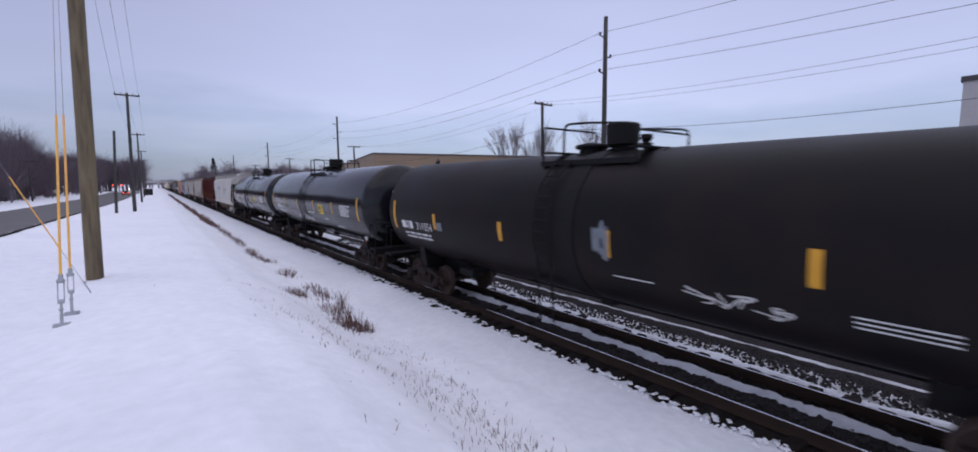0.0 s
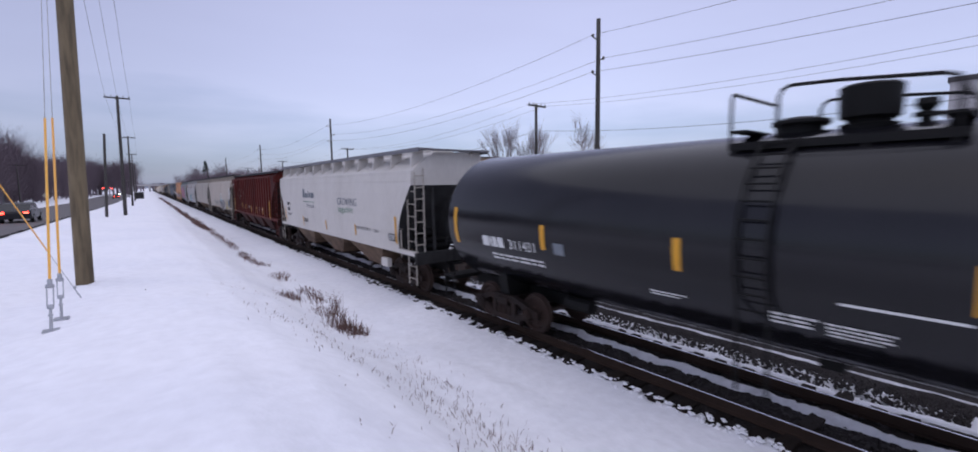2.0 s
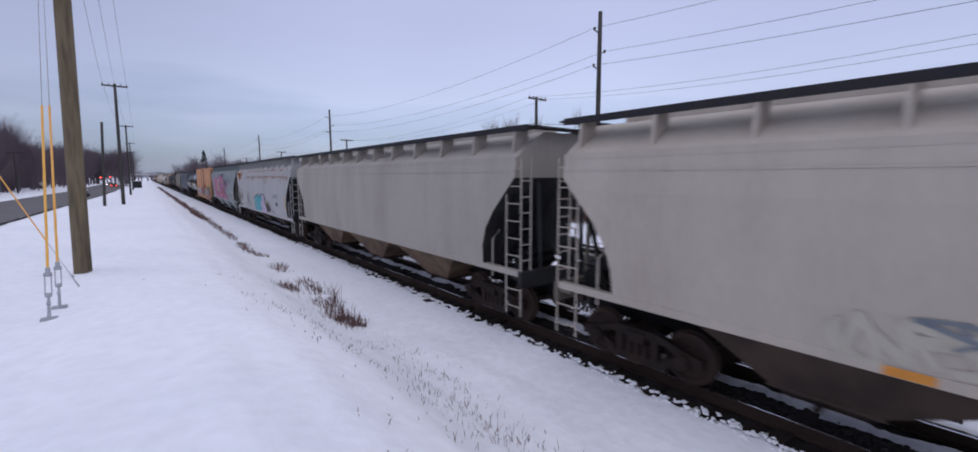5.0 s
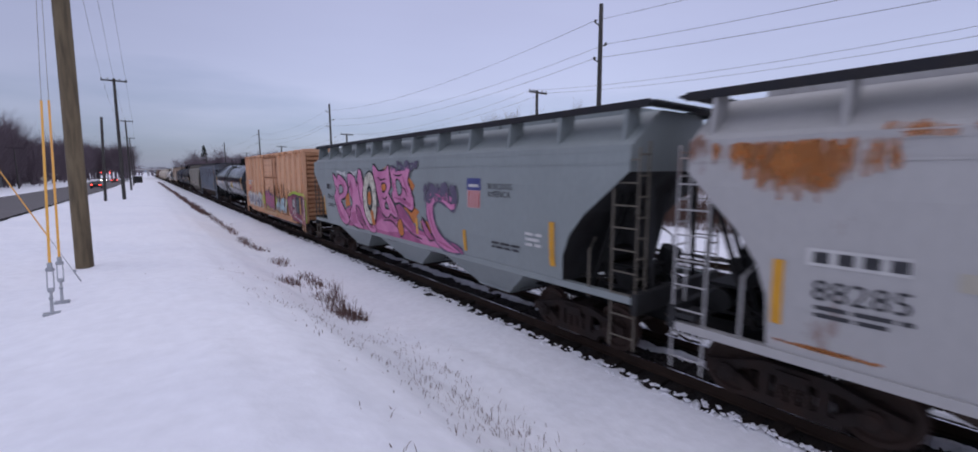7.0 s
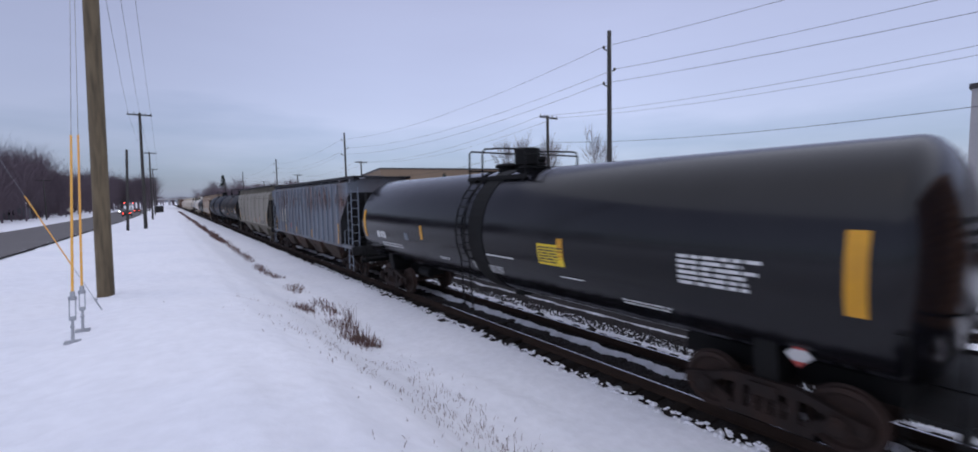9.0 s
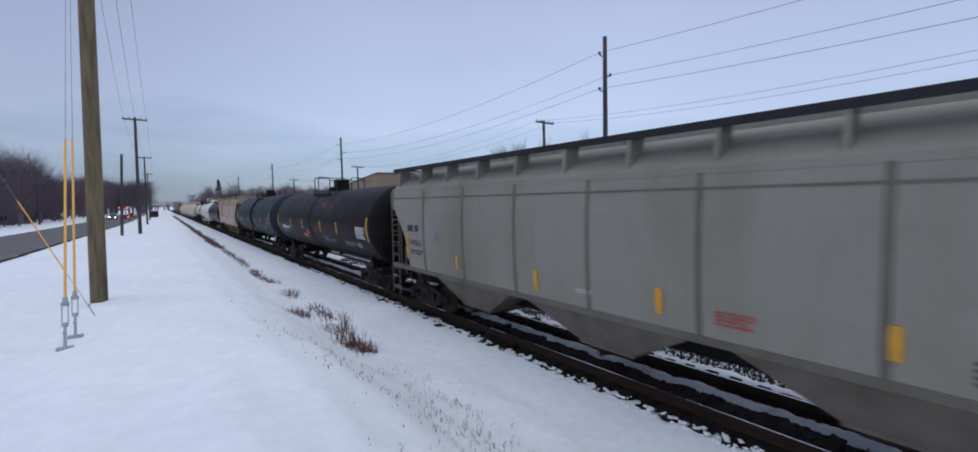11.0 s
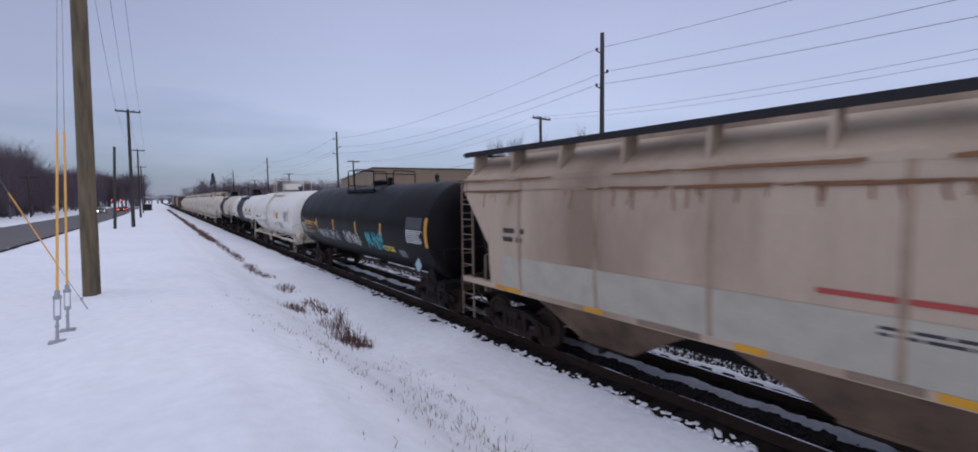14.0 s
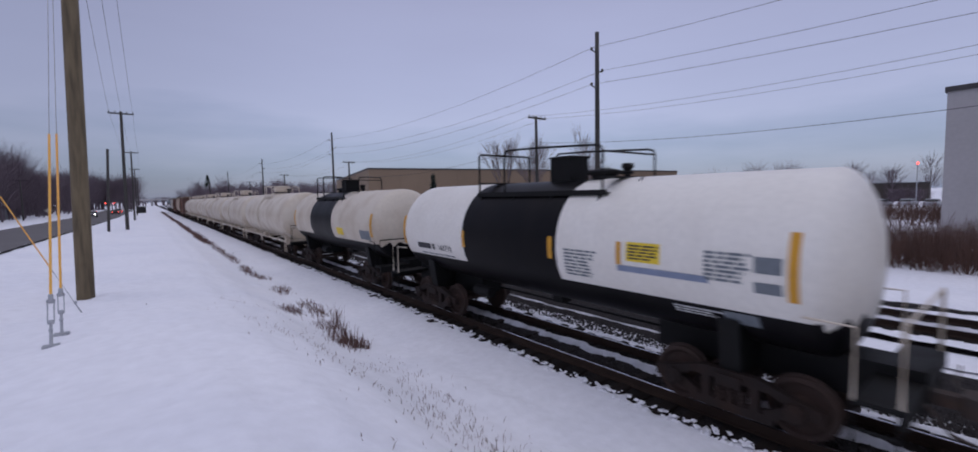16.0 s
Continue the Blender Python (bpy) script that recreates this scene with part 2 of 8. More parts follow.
BLUE_POST = material("dusty_blue_post_paint", (0.21, 0.24, 0.285), 0.6, color2=(0.15, 0.16, 0.185), scale=1.1, fine=12, bump=0.1, stretch=(1, 1, 0.4), rust=0.2, rust_scale=1.3, amount=0.7)
END_RUST = material("rust_filled_recess", (0.32, 0.15, 0.075), 0.85, color2=(0.14, 0.06, 0.03), scale=1.5, fine=14, bump=0.12, amount=0.8, spec=0.2)
END_PEACH = material("grimy_peach_end_paint", (0.50, 0.26, 0.14), 0.7, color2=(0.26, 0.12, 0.06), scale=1.6, fine=14, bump=0.1, amount=0.85, spec=0.3)
# a little darker than TAN_GRIMY, for the tan car's posts and seam
PANEL_TAN = material("darker_tan_seam", (0.36, 0.265, 0.19), 0.7, color2=(0.20, 0.14, 0.10), scale=1.6, fine=16, bump=0.12, amount=0.8, spec=0.2)
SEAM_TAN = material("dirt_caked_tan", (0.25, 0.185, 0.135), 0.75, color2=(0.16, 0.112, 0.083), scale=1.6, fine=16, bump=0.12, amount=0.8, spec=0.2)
# dirt on the taupe posts; on sill and ladders shade put into the colour
SEAM_TAUPE = material("dirt_and_shade_taupe", (0.15, 0.132, 0.106), 0.75, color2=(0.10, 0.088, 0.07), scale=1.6, fine=16, bump=0.12, amount=0.8, spec=0.2)
WALK_GREY = material("grey_roof_walk", (0.15, 0.15, 0.165), 0.65, color2=(0.09, 0.088, 0.09), scale=3, fine=35, bump=0.3)
BAY_DARK = material("dark_brown_bay_paint", (0.060, 0.042, 0.032), 0.8, color2=(0.028, 0.021, 0.018), scale=1.4, fine=15, bump=0.15, amount=0.9, spec=0.2)
SLATE_SOOT = material("sooty_slate_paint", (0.016, 0.017, 0.022), 0.55, color2=(0.010, 0.010, 0.012), scale=1.2, fine=14, bump=0.08, spec=0.1)
BRICK_RED = material("brick_facade", (0.17, 0.085, 0.065), 0.85, color2=(0.12, 0.06, 0.05), scale=0.4, fine=6, bump=0.1)
PALE_TRIM = material("pale_facade_trim", (0.55, 0.55, 0.55), 0.7, scale=0.5, fine=6, bump=0.05)
GRATING = material("roof_walk_grating", (0.022, 0.022, 0.026), 0.7, color2=(0.04, 0.034, 0.03), scale=3, fine=35, bump=0.3, spec=0.2)
TAN_WALL = material("tan_siding", (0.24, 0.17, 0.11), 0.7, color2=(0.20, 0.14, 0.09), scale=0.15, fine=3, bump=0.1)
GREY_WALL = material("grey_concrete_panel", (0.42, 0.40, 0.40), 0.8, color2=(0.34, 0.33, 0.33), scale=0.3, fine=4, bump=0.1)
DARK_TRIM = material("dark_trim", (0.05, 0.045, 0.045), 0.6, scale=1, fine=8, bump=0.05)
BARK = material("bark", (0.075, 0.062, 0.055), 0.95, color2=(0.045, 0.038, 0.034), scale=2, fine=12, bump=0.4)
TWIG = material("twigs", (0.19, 0.150, 0.172), 0.95, scale=1, fine=10, bump=0.0)
FINE_TWIG = material("fine_twigs", (0.20, 0.165, 0.17), 0.95, scale=1, fine=10, bump=0.0)
CONIFER = material("conifer_needles", (0.018, 0.030, 0.022), 0.95, color2=(0.010, 0.016, 0.013), scale=2, fine=10, bump=0.2)
BRUSH = material("dry_brush", (0.115, 0.062, 0.046), 0.95, color2=(0.062, 0.036, 0.030), scale=0.6, fine=8, bump=0.1)
WEED = material("dry_weed", (0.17, 0.100, 0.090), 0.95, color2=(0.24, 0.170, 0.140), scale=1.5, fine=8, bump=0.0)


# ---- mesh helpers ----
def link(name, bm, mat, parent=None, label="", smooth=False):
    me = bpy.data.meshes.new(name)
    if smooth:
        for f in bm.faces:
            f.smooth = True
    bm.to_mesh(me)
    bm.free()
    for m in (mat if isinstance(mat, (list, tuple)) else (mat,)):
        me.materials.append(m)
    ob = new(name, me)
    ob.parent = parent
    if label:
        ob["label"] = label
    return ob


def part(name, bm, mat, parent, label="", smooth=False):
    return link(name, bm, mat, parent, label, smooth)


def shared(name, me, parent, at_pose=None, label=""):
    ob = new(name, me)
    ob.parent = parent
    if at_pose is not None:
        ob.matrix_basis = at_pose
    if label:
        ob["label"] = label
    return ob


def thing(name, label, category, at_pose=None, group="", kind=""):
    ob = new(name)
    if at_pose is not None:
        ob.matrix_basis = at_pose
    return tagged(ob, label, category, group, kind)


def box(bm, x0, x1, y0, y1, z0, z1, mi=0):
    v = [bm.verts.new(p) for p in ((x0, y0, z0), (x1, y0, z0), (x1, y1, z0), (x0, y1, z0), (x0, y0, z1), (x1, y0, z1), (x1, y1, z1), (x0, y1, z1))]
    for q in ((0, 3, 2, 1), (4, 5, 6, 7), (0, 1, 5, 4), (1, 2, 6, 5), (2, 3, 7, 6), (3, 0, 4, 7)):
        bm.faces.new([v[i] for i in q]).material_index = mi
    return v


def prism(bm, poly, axis, a, b, mi=0):
    """Extrude a 2D polygon along an axis ('x': poly in y,z; 'y': poly in x,z; 'z': poly in x,y)."""
    def put(p, w):
        return {"x": (w, p[0], p[1]), "y": (p[0], w, p[1]), "z": (p[0], p[1], w)}[axis]
    lo = [bm.verts.new(put(p, a)) for p in poly]
    hi = [bm.verts.new(put(p, b)) for p in poly]
    n = len(poly)
    fs = [bm.faces.new(lo[::-1]), bm.faces.new(hi)]
    for i in range(n):
        fs.append(bm.faces.new((lo[i], lo[(i + 1) % n], hi[(i + 1) % n], hi[i])))
    for f in fs:
        f.material_index = mi
    return fs


def tube(bm, pts, r, n=6, r2=None):
    """A round bar through the points, tapering from r to r2."""
    pts = [Vector(p) for p in pts]
    rings = []
    for i, p in enumerate(pts):
        d = (pts[min(i + 1, len(pts) - 1)] - pts[max(i - 1, 0)]).normalized()
        u = d.cross(Vector((0, 0, 1)) if abs(d.z) < 0.9 else Vector((1, 0, 0))).normalized()
        w = d.cross(u)
        rr = r if r2 is None else r + (r2 - r) * i / (len(pts) - 1)
        rings.append([bm.verts.new(p + rr * (math.cos(2 * math.pi * j / n) * u + math.sin(2 * math.pi * j / n) * w)) for j in range(n)])
    for a, b in zip(rings, rings[1:]):
        for j in range(n):
            bm.faces.new((a[j], a[(j + 1) % n], b[(j + 1) % n], b[j]))
    bm.faces.new(rings[0][::-1])
    bm.faces.new(rings[-1])


def revolve(bm, profile, n, axis="y", c=(0, 0, 0), mats=None):
    """Turn a profile of (along, radius) about an axis; mats gives a slot for each band."""
    rings = []
    for a, r in profile:
        ring = []
        for j in range(n):
            t = 2 * math.pi * j / n
            u, w = r * math.cos(t), r * math.sin(t)
            p = {"y": (u, a, w), "x": (a, u, w), "z": (u, w, a)}[axis]
            ring.append(bm.verts.new((p[0] + c[0], p[1] + c[1], p[2] + c[2])))
        rings.append(ring)
    for i, (a, b) in enumerate(zip(rings, rings[1:])):
        for j in range(n):
            f = bm.faces.new((a[j], a[(j + 1) % n], b[(j + 1) % n], b[j]))
            f.material_index = mats[i] if mats else 0
    bm.faces.new(rings[0][::-1]).material_index = mats[0] if mats else 0
    bm.faces.new(rings[-1]).material_index = mats[-1] if mats else 0
    bmesh.ops.recalc_face_normals(bm, faces=bm.faces)


def loft(bm, sections, mi=0):
    """Join sections, each (y, polygon of x, z) with equal counts, and close the ends."""
    rings = [[bm.verts.new((p[0], y, p[1])) for p in poly] for y, poly in sections]
    n = len(rings[0])
    for a, b in zip(rings, rings[1:]):
        for j in range(n):
            bm.faces.new((a[j], a[(j + 1) % n], b[(j + 1) % n], b[j])).material_index = mi
    bm.faces.new(rings[0][::-1]).material_index = mi
    bm.faces.new(rings[-1]).material_index = mi
    bmesh.ops.recalc_face_normals(bm, faces=bm.faces)


# ---- the ground: one snow-covered sheet, from the bank over the ditch to the far side ----
TRACK_X, TRACK2_X, SPEED = 8.05, 16.6, 20.3


def lerp(x, pts):
    for (a, za), (b, zb) in zip(pts, pts[1:]):
        if x <= b:
            return za + (zb - za) * max(0.0, (x - a)) / (b - a)
    return pts[-1][1]


def bank_top(y):
    return lerp(y, [(-30, 2.05), (0, 1.95), (8.7, 1.60), (14.5, 1.24), (60, 0.74), (110, 0.35), (220, 0.1), (4000, 0.0)])


def road_z(y):
    return lerp(y, [(-60, 2.0), (0, 1.75), (30, 1.30), (50, 1.08), (90, 0.60), (140, 0.12), (300, 0.0), (4000, 0.0)])


def road_far(y):
    return lerp(y, [(-60, -12.2), (0, -12.4), (45, -12.4), (70, -12.8), (130, -14.6), (300, -16.0), (4000, -16)])


def ground_z(x, y):
    t, r = bank_top(y), road_z(y)
    if 6.0 < x < 8.0:
        x += (0.22 * noise.noise((y * 1.1, 2.0, 0.0)) + 0.22 * noise.noise((y * 3.7, 6.0, 0.0)) + 0.12 * noise.noise((y * 9.0, 8.0, 0.0)) + 0.10 * noise.noise((y * 21.0, 5.0, 0.0)) + (0.09 * math.cos(4 * math.pi * y) if -4 < y < 22 else 0.0)) * min(1.0, (x - 6.0) / 0.5)
    z = lerp(x, [(-4000, 0.0), (-60, 0.6 * r + 0.1), (-19.0, r + 0.15), (-17.0, r), (-5.6, r), (-5.0, r + 0.06), (-3.2, 0.5 * (r + t)), (-1.8, t - 0.03),
                 (-0.5, t), (0.5, t - 0.04), (1.3, 0.86 * t), (2.2, 0.58 * t), (3.1, 0.17 * t - 0.03), (3.8, -0.10), (4.4, -0.20), (5.4, -0.26), (6.70, -0.200), (6.86, -0.215), (7.00, -0.36), (9.6, -0.36), (10.2, -0.30), (12.0, -0.55), (14.0, -0.40), (15.0, -0.42), (18.4, -0.42), (20.0, -0.35), (24, -0.2),
                 (27, 0.0), (60, 0.2), (4000, 0.2)])
    if -5.2 < x < 6.3:
        k = min(1.0, (x + 5.2) / 1.5, (6.3 - x) / 1.5)
        z += k * (0.10 * noise.noise((x * 0.35, y * 0.25, 1.0)) + 0.05 * noise.noise((x * 1.3, y * 0.9, 4.0)) + 0.03 * noise.noise((x * 2.7, y * 2.1, 14.0)) + 0.016 * noise.noise((x * 5, y * 5, 9.0)))
    elif x > 19:
        z += 0.12 * noise.noise((x * 0.3, y * 0.3, 2.0))
    return z


def steps(*spans):
    out = []
    for a, b, d in spans:
        n = max(1, round((b - a) / d))
        out += [a + (b - a) * i / n for i in range(n)]
    return out + [spans[-1][1]]


def build_ground():
    xs = steps((-4000, -400, 900), (-400, -60, 60), (-60, -16, 4), (-16, -7, 0.45), (-7, 6.2, 0.14), (6.2, 7.5, 0.065), (7.5, 11, 0.5), (11, 30, 0.5), (30, 70, 5), (70, 400, 50), (400, 4000, 900))
    ys = steps((-4000, -200, 900), (-200, -14, 20), (-14, 0, 0.5), (0, 22, 0.08), (22, 50, 0.5), (50, 120, 2), (120, 400, 20), (400, 4000, 600))
    co = [(x, y, ground_z(x, y)) for y in ys for x in xs]
    nx = len(xs)
    fs = [(j * nx + i, j * nx + i + 1, (j + 1) * nx + i + 1, (j + 1) * nx + i) for j in range(len(ys) - 1) for i in range(nx - 1)]
    me = bpy.data.meshes.new("ground")
    me.from_pydata(co, [], fs)
    me.polygons.foreach_set("use_smooth", [True] * len(fs))
    me.materials.append(SNOW)
    tagged(new("ground", me), "snow-covered bank, ditch and verge beside the tracks", "ground", kind="structure")


build_ground()


def ribbon(name, label, mat, x0, x1, y0, y1, dz, step, wob=0.0, freq=1.0, category="ground", seed=0.0, crown=0.0):
    """A strip that follows the ground between two lines, with an uneven edge and a rounded top."""
    ys = steps((y0, min(y1, 70), step), (min(y1, 70), y1, 8)) if y1 > 75 else steps((y0, y1, step))
    co, fs = [], []
    n = 5 if crown else 2
    for y in ys:
        a = (x0(y) if callable(x0) else x0) + wob * noise.noise((y * freq, seed, 0.0)) + 0.5 * wob * noise.noise((y * freq * 3.1, seed, 5.0)) + 0.4 * wob * noise.noise((y * freq * 9.7, seed, 8.0))
        b = x1 + wob * noise.noise((y * freq, seed + 7, 0.0)) + 0.5 * wob * noise.noise((y * freq * 3.1, seed + 7, 5.0)) + 0.4 * wob * noise.noise((y * freq * 9.7, seed + 7, 8.0))
        if b < a + 0.02:
            a, b = (a + b) / 2 - 0.01, (a + b) / 2 + 0.01
        for i in range(n):
            u = i / (n - 1)
            x = a + (b - a) * u
            co.append((x, y, ground_z(x, y) + dz + crown * (1 - (2 * u - 1) ** 2) if crown else ground_z(x, y) + dz))
    for j in range(len(ys) - 1):
        for i in range(n - 1):
            p = j * n + i
            fs.append((p, p + 1, p + n + 1, p + n))
    me = bpy.data.meshes.new(name)
    me.from_pydata(co, [], fs)
    me.polygons.foreach_set("use_smooth", [True] * len(fs))
    me.materials.append(mat)
    return tagged(new(name, me), label, category, kind="structure")


ribbon("road", "wet grey asphalt two-lane road", ASPHALT, road_far, -5.75, -60, 275, 0.02, 0.7, 0.16, 0.5, "road")
ribbon("road_shoulder", "dark wet gravel shoulder of the road", BALLAST, -5.75, -5.45, -60, 400, 0.024, 0.5, 0.14, 0.6, "road", 3.0)


def build_trackbed(name, cx, y0, y1, seed):
    ys = steps((y0, 60, 0.12), (60, y1, 4)) if cx < 10 else steps((y0, 60, 0.4), (60, y1, 5))
    prof = [(-1.75, -0.42), (-1.32, -0.27), (-0.9, -0.215), (-0.6, -0.20), (-0.3, -0.195), (0, -0.19), (0.4, -0.195), (0.9, -0.215), (1.4, -0.25), (1.9, -0.45)]
    co, fs = [], []
    n = len(prof)
    for y in ys:
        for i, (u, z) in enumerate(prof):
            w = 0.22 * noise.noise((y * 1.9, i * 3.0, seed)) if i in (0, n - 1) else 0.0
            co.append((cx + u + w, y, z + 0.035 * noise.noise((u * 6, y * 6, seed))))
    for j in range(len(ys) - 1):
        for i in range(n - 1):
            p = j * n + i
            fs.append((p, p + 1, p + n + 1, p + n))
    me = bpy.data.meshes.new(name)
    me.from_pydata(co, [], fs)
    me.materials.append(BALLAST)
    return tagged(new(name, me), "dark crushed-stone ballast of the track", "trackbed", kind="structure")


def rail(name, x, y0, y1):
    r = new(name)
    tagged(r, "rusty steel rail with a polished head", "rail", kind="structure")
    bm = bmesh.new()
    prism(bm, [(-0.075, -0.18), (0.075, -0.18), (0.075, -0.165), (0.012, -0.145), (0.012, -0.045), (0.036, -0.035), (0.036, -0.004), (-0.036, -0.004), (-0.036, -0.035), (-0.012, -0.045), (-0.012, -0.145), (-0.075, -0.165)], "y", y0, y1)
    a = part("rail_web", bm, RAIL_RUST, r)
    bm = bmesh.new()
    box(bm, -0.017, 0.017, y0, y1, -0.004, 0.0)
    b = part("rail_head", bm, RAIL_TOP, r, "shiny worn running surface")
    r.location.x = x
    return r


build_trackbed("trackbed_near", TRACK_X, -30, 700, 1.0)
build_trackbed("trackbed_far", TRACK2_X, -30, 700, 5.0)
for k, x in enumerate((TRACK_X - 0.75, TRACK_X + 0.75, TRACK2_X - 0.75, TRACK2_X + 0.75)):
    rail("rail_%d" % (k + 1), x, -30, 700)
ribbon("snow_strip_gauge", "ridge of old snow against the rail", GAUGE_SNOW, TRACK_X + 0.14, TRACK_X + 0.46, -20, 400, 0.175, 0.05, 0.22, 1.3, "snow", 11.0, crown=0.07)
ribbon("ballast_between", "dark wet ballast between the two tracks", BALLAST, TRACK_X + 1.6, TRACK_X + 5.4, -30, 600, 0.02, 0.6, 0.1, 0.6, "trackbed", 13.0)
ribbon("snow_strip_outer", "snow lying outside the far rail", SNOW, TRACK_X + 1.02, TRACK_X + 1.20, -20, 400, 0.14, 0.07, 0.12, 0.9, "snow", 17.0, crown=0.05)
ribbon("snow_strip_outer", "snow lying beyond the trodden line", SNOW, TRACK_X + 1.36, TRACK_X + 1.62, -20, 400, 0.12, 0.07, 0.16, 0.8, "snow", 18.0, crown=0.04)
ribbon("snow_streak", "thin streak of snow on the ballast", SNOW_DIRTY, TRACK_X + 3.1, TRACK_X + 3.35, -20, 300, 0.05, 0.25, 0.22, 0.8, "snow", 23.0, crown=0.04)
ribbon("snow_streak", "thin streak of snow on the ballast", SNOW, TRACK_X + 4.25, TRACK_X + 4.8, -20, 300, 0.05, 0.12, 0.30, 0.6, "snow", 27.0, crown=0.04)
ribbon("snow_strip_between", "snow beside the siding", SNOW, TRACK_X + 5.7, TRACK_X + 7.0, -20, 400, 0.05, 0.25, 0.16, 0.6, "snow", 31.0, crown=0.05)
ribbon("snow_strip_siding", "snow between the rails of the siding", SNOW_DIRTY, TRACK2_X - 0.60, TRACK2_X + 0.60, -20, 300, 0.225, 0.12, 0.12, 0.6, "snow", 29.0, crown=0.05)
ribbon("snow_strip_siding_near", "snow on the near shoulder of the siding", SNOW, TRACK2_X - 1.65, TRACK2_X - 0.98, -20, 300, 0.21, 0.12, 0.18, 0.8, "snow", 41.0, crown=0.04)
ribbon("snow_strip_siding_far", "snow on the far shoulder of the siding", SNOW, TRACK2_X + 1.0, TRACK2_X + 1.75, -20, 300, 0.22, 0.12, 0.20, 0.7, "snow", 43.0, crown=0.04)
ribbon("ballast_far_side", "thin dark streak of ballast beyond the siding", BALLAST, TRACK2_X + 2.9, TRACK2_X + 3.5, -30, 400, 0.03, 0.25, 0.5, 0.3, "trackbed", 33.0)


# ---- poles, wires and guys ----
def utility_pole(base, top, r0, r1, mat, arms=(), label="", brackets=()):
    ob = thing("utility_pole", label, "utility pole", Matrix.Translation(base), "utility poles")
    b, t = Vector((0, 0, -0.4)), Vector(top) - Vector(base)
    bm = bmesh.new()
    tube(bm, [b.lerp(t, i / 6) for i in range(7)], r0, 12, r1)
    part("shaft", bm, mat, ob, smooth=True)
    for drop, half in arms:
        p = t - Vector((0, 0, drop))
        bm = bmesh.new()
        box(bm, p.x - half, p.x + half, p.y - 0.20, p.y - 0.09, p.z - 0.07, p.z + 0.07)
        part("crossarm", bm, mat, ob)
        for u in (-0.92, -0.45, 0.45, 0.92):
            bm = bmesh.new()
            revolve(bm, [(p.z + 0.07, 0.02), (p.z + 0.13, 0.045), (p.z + 0.18, 0.05), (p.z + 0.24, 0.03)], 8, "z", (p.x + u * half, p.y - 0.145, 0))
            part("insulator", bm, DARK_TRIM, ob)
    for drop, side in brackets:
        p = t - Vector((0, 0, drop))
        bm = bmesh.new()
        tube(bm, [p, p + Vector((side * 0.55, 0, 0.12))], 0.04, 6)
        revolve(bm, [(0, 0.05), (0.1, 0.09), (0.2, 0.05)], 8, "z", (p.x + side * 0.55, p.y, p.z + 0.1))
        part("bracket", bm, DARK_TRIM, ob)
    return ob


def wire(name, a, b, sag, r, label, group, n=16):
    a, b = Vector(a), Vector(b)
    bm = bmesh.new()
    tube(bm, [a.lerp(b, i / n) - Vector((0, 0, 4 * sag * (i / n) * (1 - i / n))) for i in range(n + 1)], r, 5)
    return tagged(link(name, bm, WIRE), label, "wire", group)


utility_pole((-1.33, 14.5, bank_top(14.5)), (-1.06, 14.5, 13.6), 0.175, 0.145, POLE_WOOD, label="weathered brown wooden utility pole standing in snow")
utility_pole((-1.80, 60, 0.74), (-1.62, 60, 13.1), 0.17, 0.12, POLE_GREY, [(0.25, 1.05)], "tall wooden utility pole with one crossarm")
utility_pole((-3.0, 54, 0.80), (-2.62, 54, 8.6), 0.12, 0.10, POLE_GREY, label="short bare grey wooden pole by the road")
utility_pole((-1.9, 100, 0.4), (-1.75, 100, 12.6), 0.16, 0.11, POLE_GREY, [(0.25, 1.05)], "tall wooden utility pole with one crossarm")
utility_pole((-2.2, 146, 0.25), (-2.1, 146, 12.4), 0.16, 0.11, POLE_GREY, [(0.25, 1.05)], "tall wooden utility pole with one crossarm")
utility_pole((-2.4, 196, 0.15), (-2.3, 196, 12.2), 0.16, 0.11, POLE_GREY, [(0.25, 1.05)], "tall wooden utility pole with one crossarm")
TALL_Y = [18.6, 70.7, 124.4, 184.8, 244.0, 304.0]
for y in TALL_Y:
    utility_pole((23.8, y, -0.2), (23.75, y, 14.1), 0.19, 0.13, POLE_GREY, label="tall slim wooden power pole with side brackets", brackets=((1.35, -1), (2.55, 1), (3.6, -1)))
SHORT = [(27.5, 28.1, 10.4), (27.5, 73.6, 9.8), (27.5, 118.1, 9.8), (27.5, 165.0, 9.8)]
for x, y, z in SHORT:
    utility_pole((x, y, -0.2), (x - 0.1, y, z + 0.1), 0.16, 0.12, POLE_GREY, [(0.2, 1.05)], "wooden distribution pole with one crossarm")
ends = [-35.0] + TALL_Y
for a, b in zip(ends, ends[1:]):
    for z, dx in ((13.0, -0.55), (11.75, 0.55), (10.7, -0.55)):
        wire("power_line", (23.76 + dx, a, z), (23.76 + dx, b, z), 1.2, 0.012, "thin dark overhead power line", "overhead lines")
ys = [(27.4, -16.0, 10.4)] + SHORT
for a, b in zip(ys, ys[1:]):
    for dx in (-0.95, 0.95):
        wire("power_line", (a[0] + dx, a[1], a[2]), (b[0] + dx, b[1], b[2]), 1.2, 0.010, "thin dark overhead power line", "overhead lines")
    wire("telephone_cable", (a[0], a[1], a[2] - 2.2), (b[0], b[1], b[2] - 2.2), 1.3, 0.015, "thin dark overhead cable", "overhead lines")
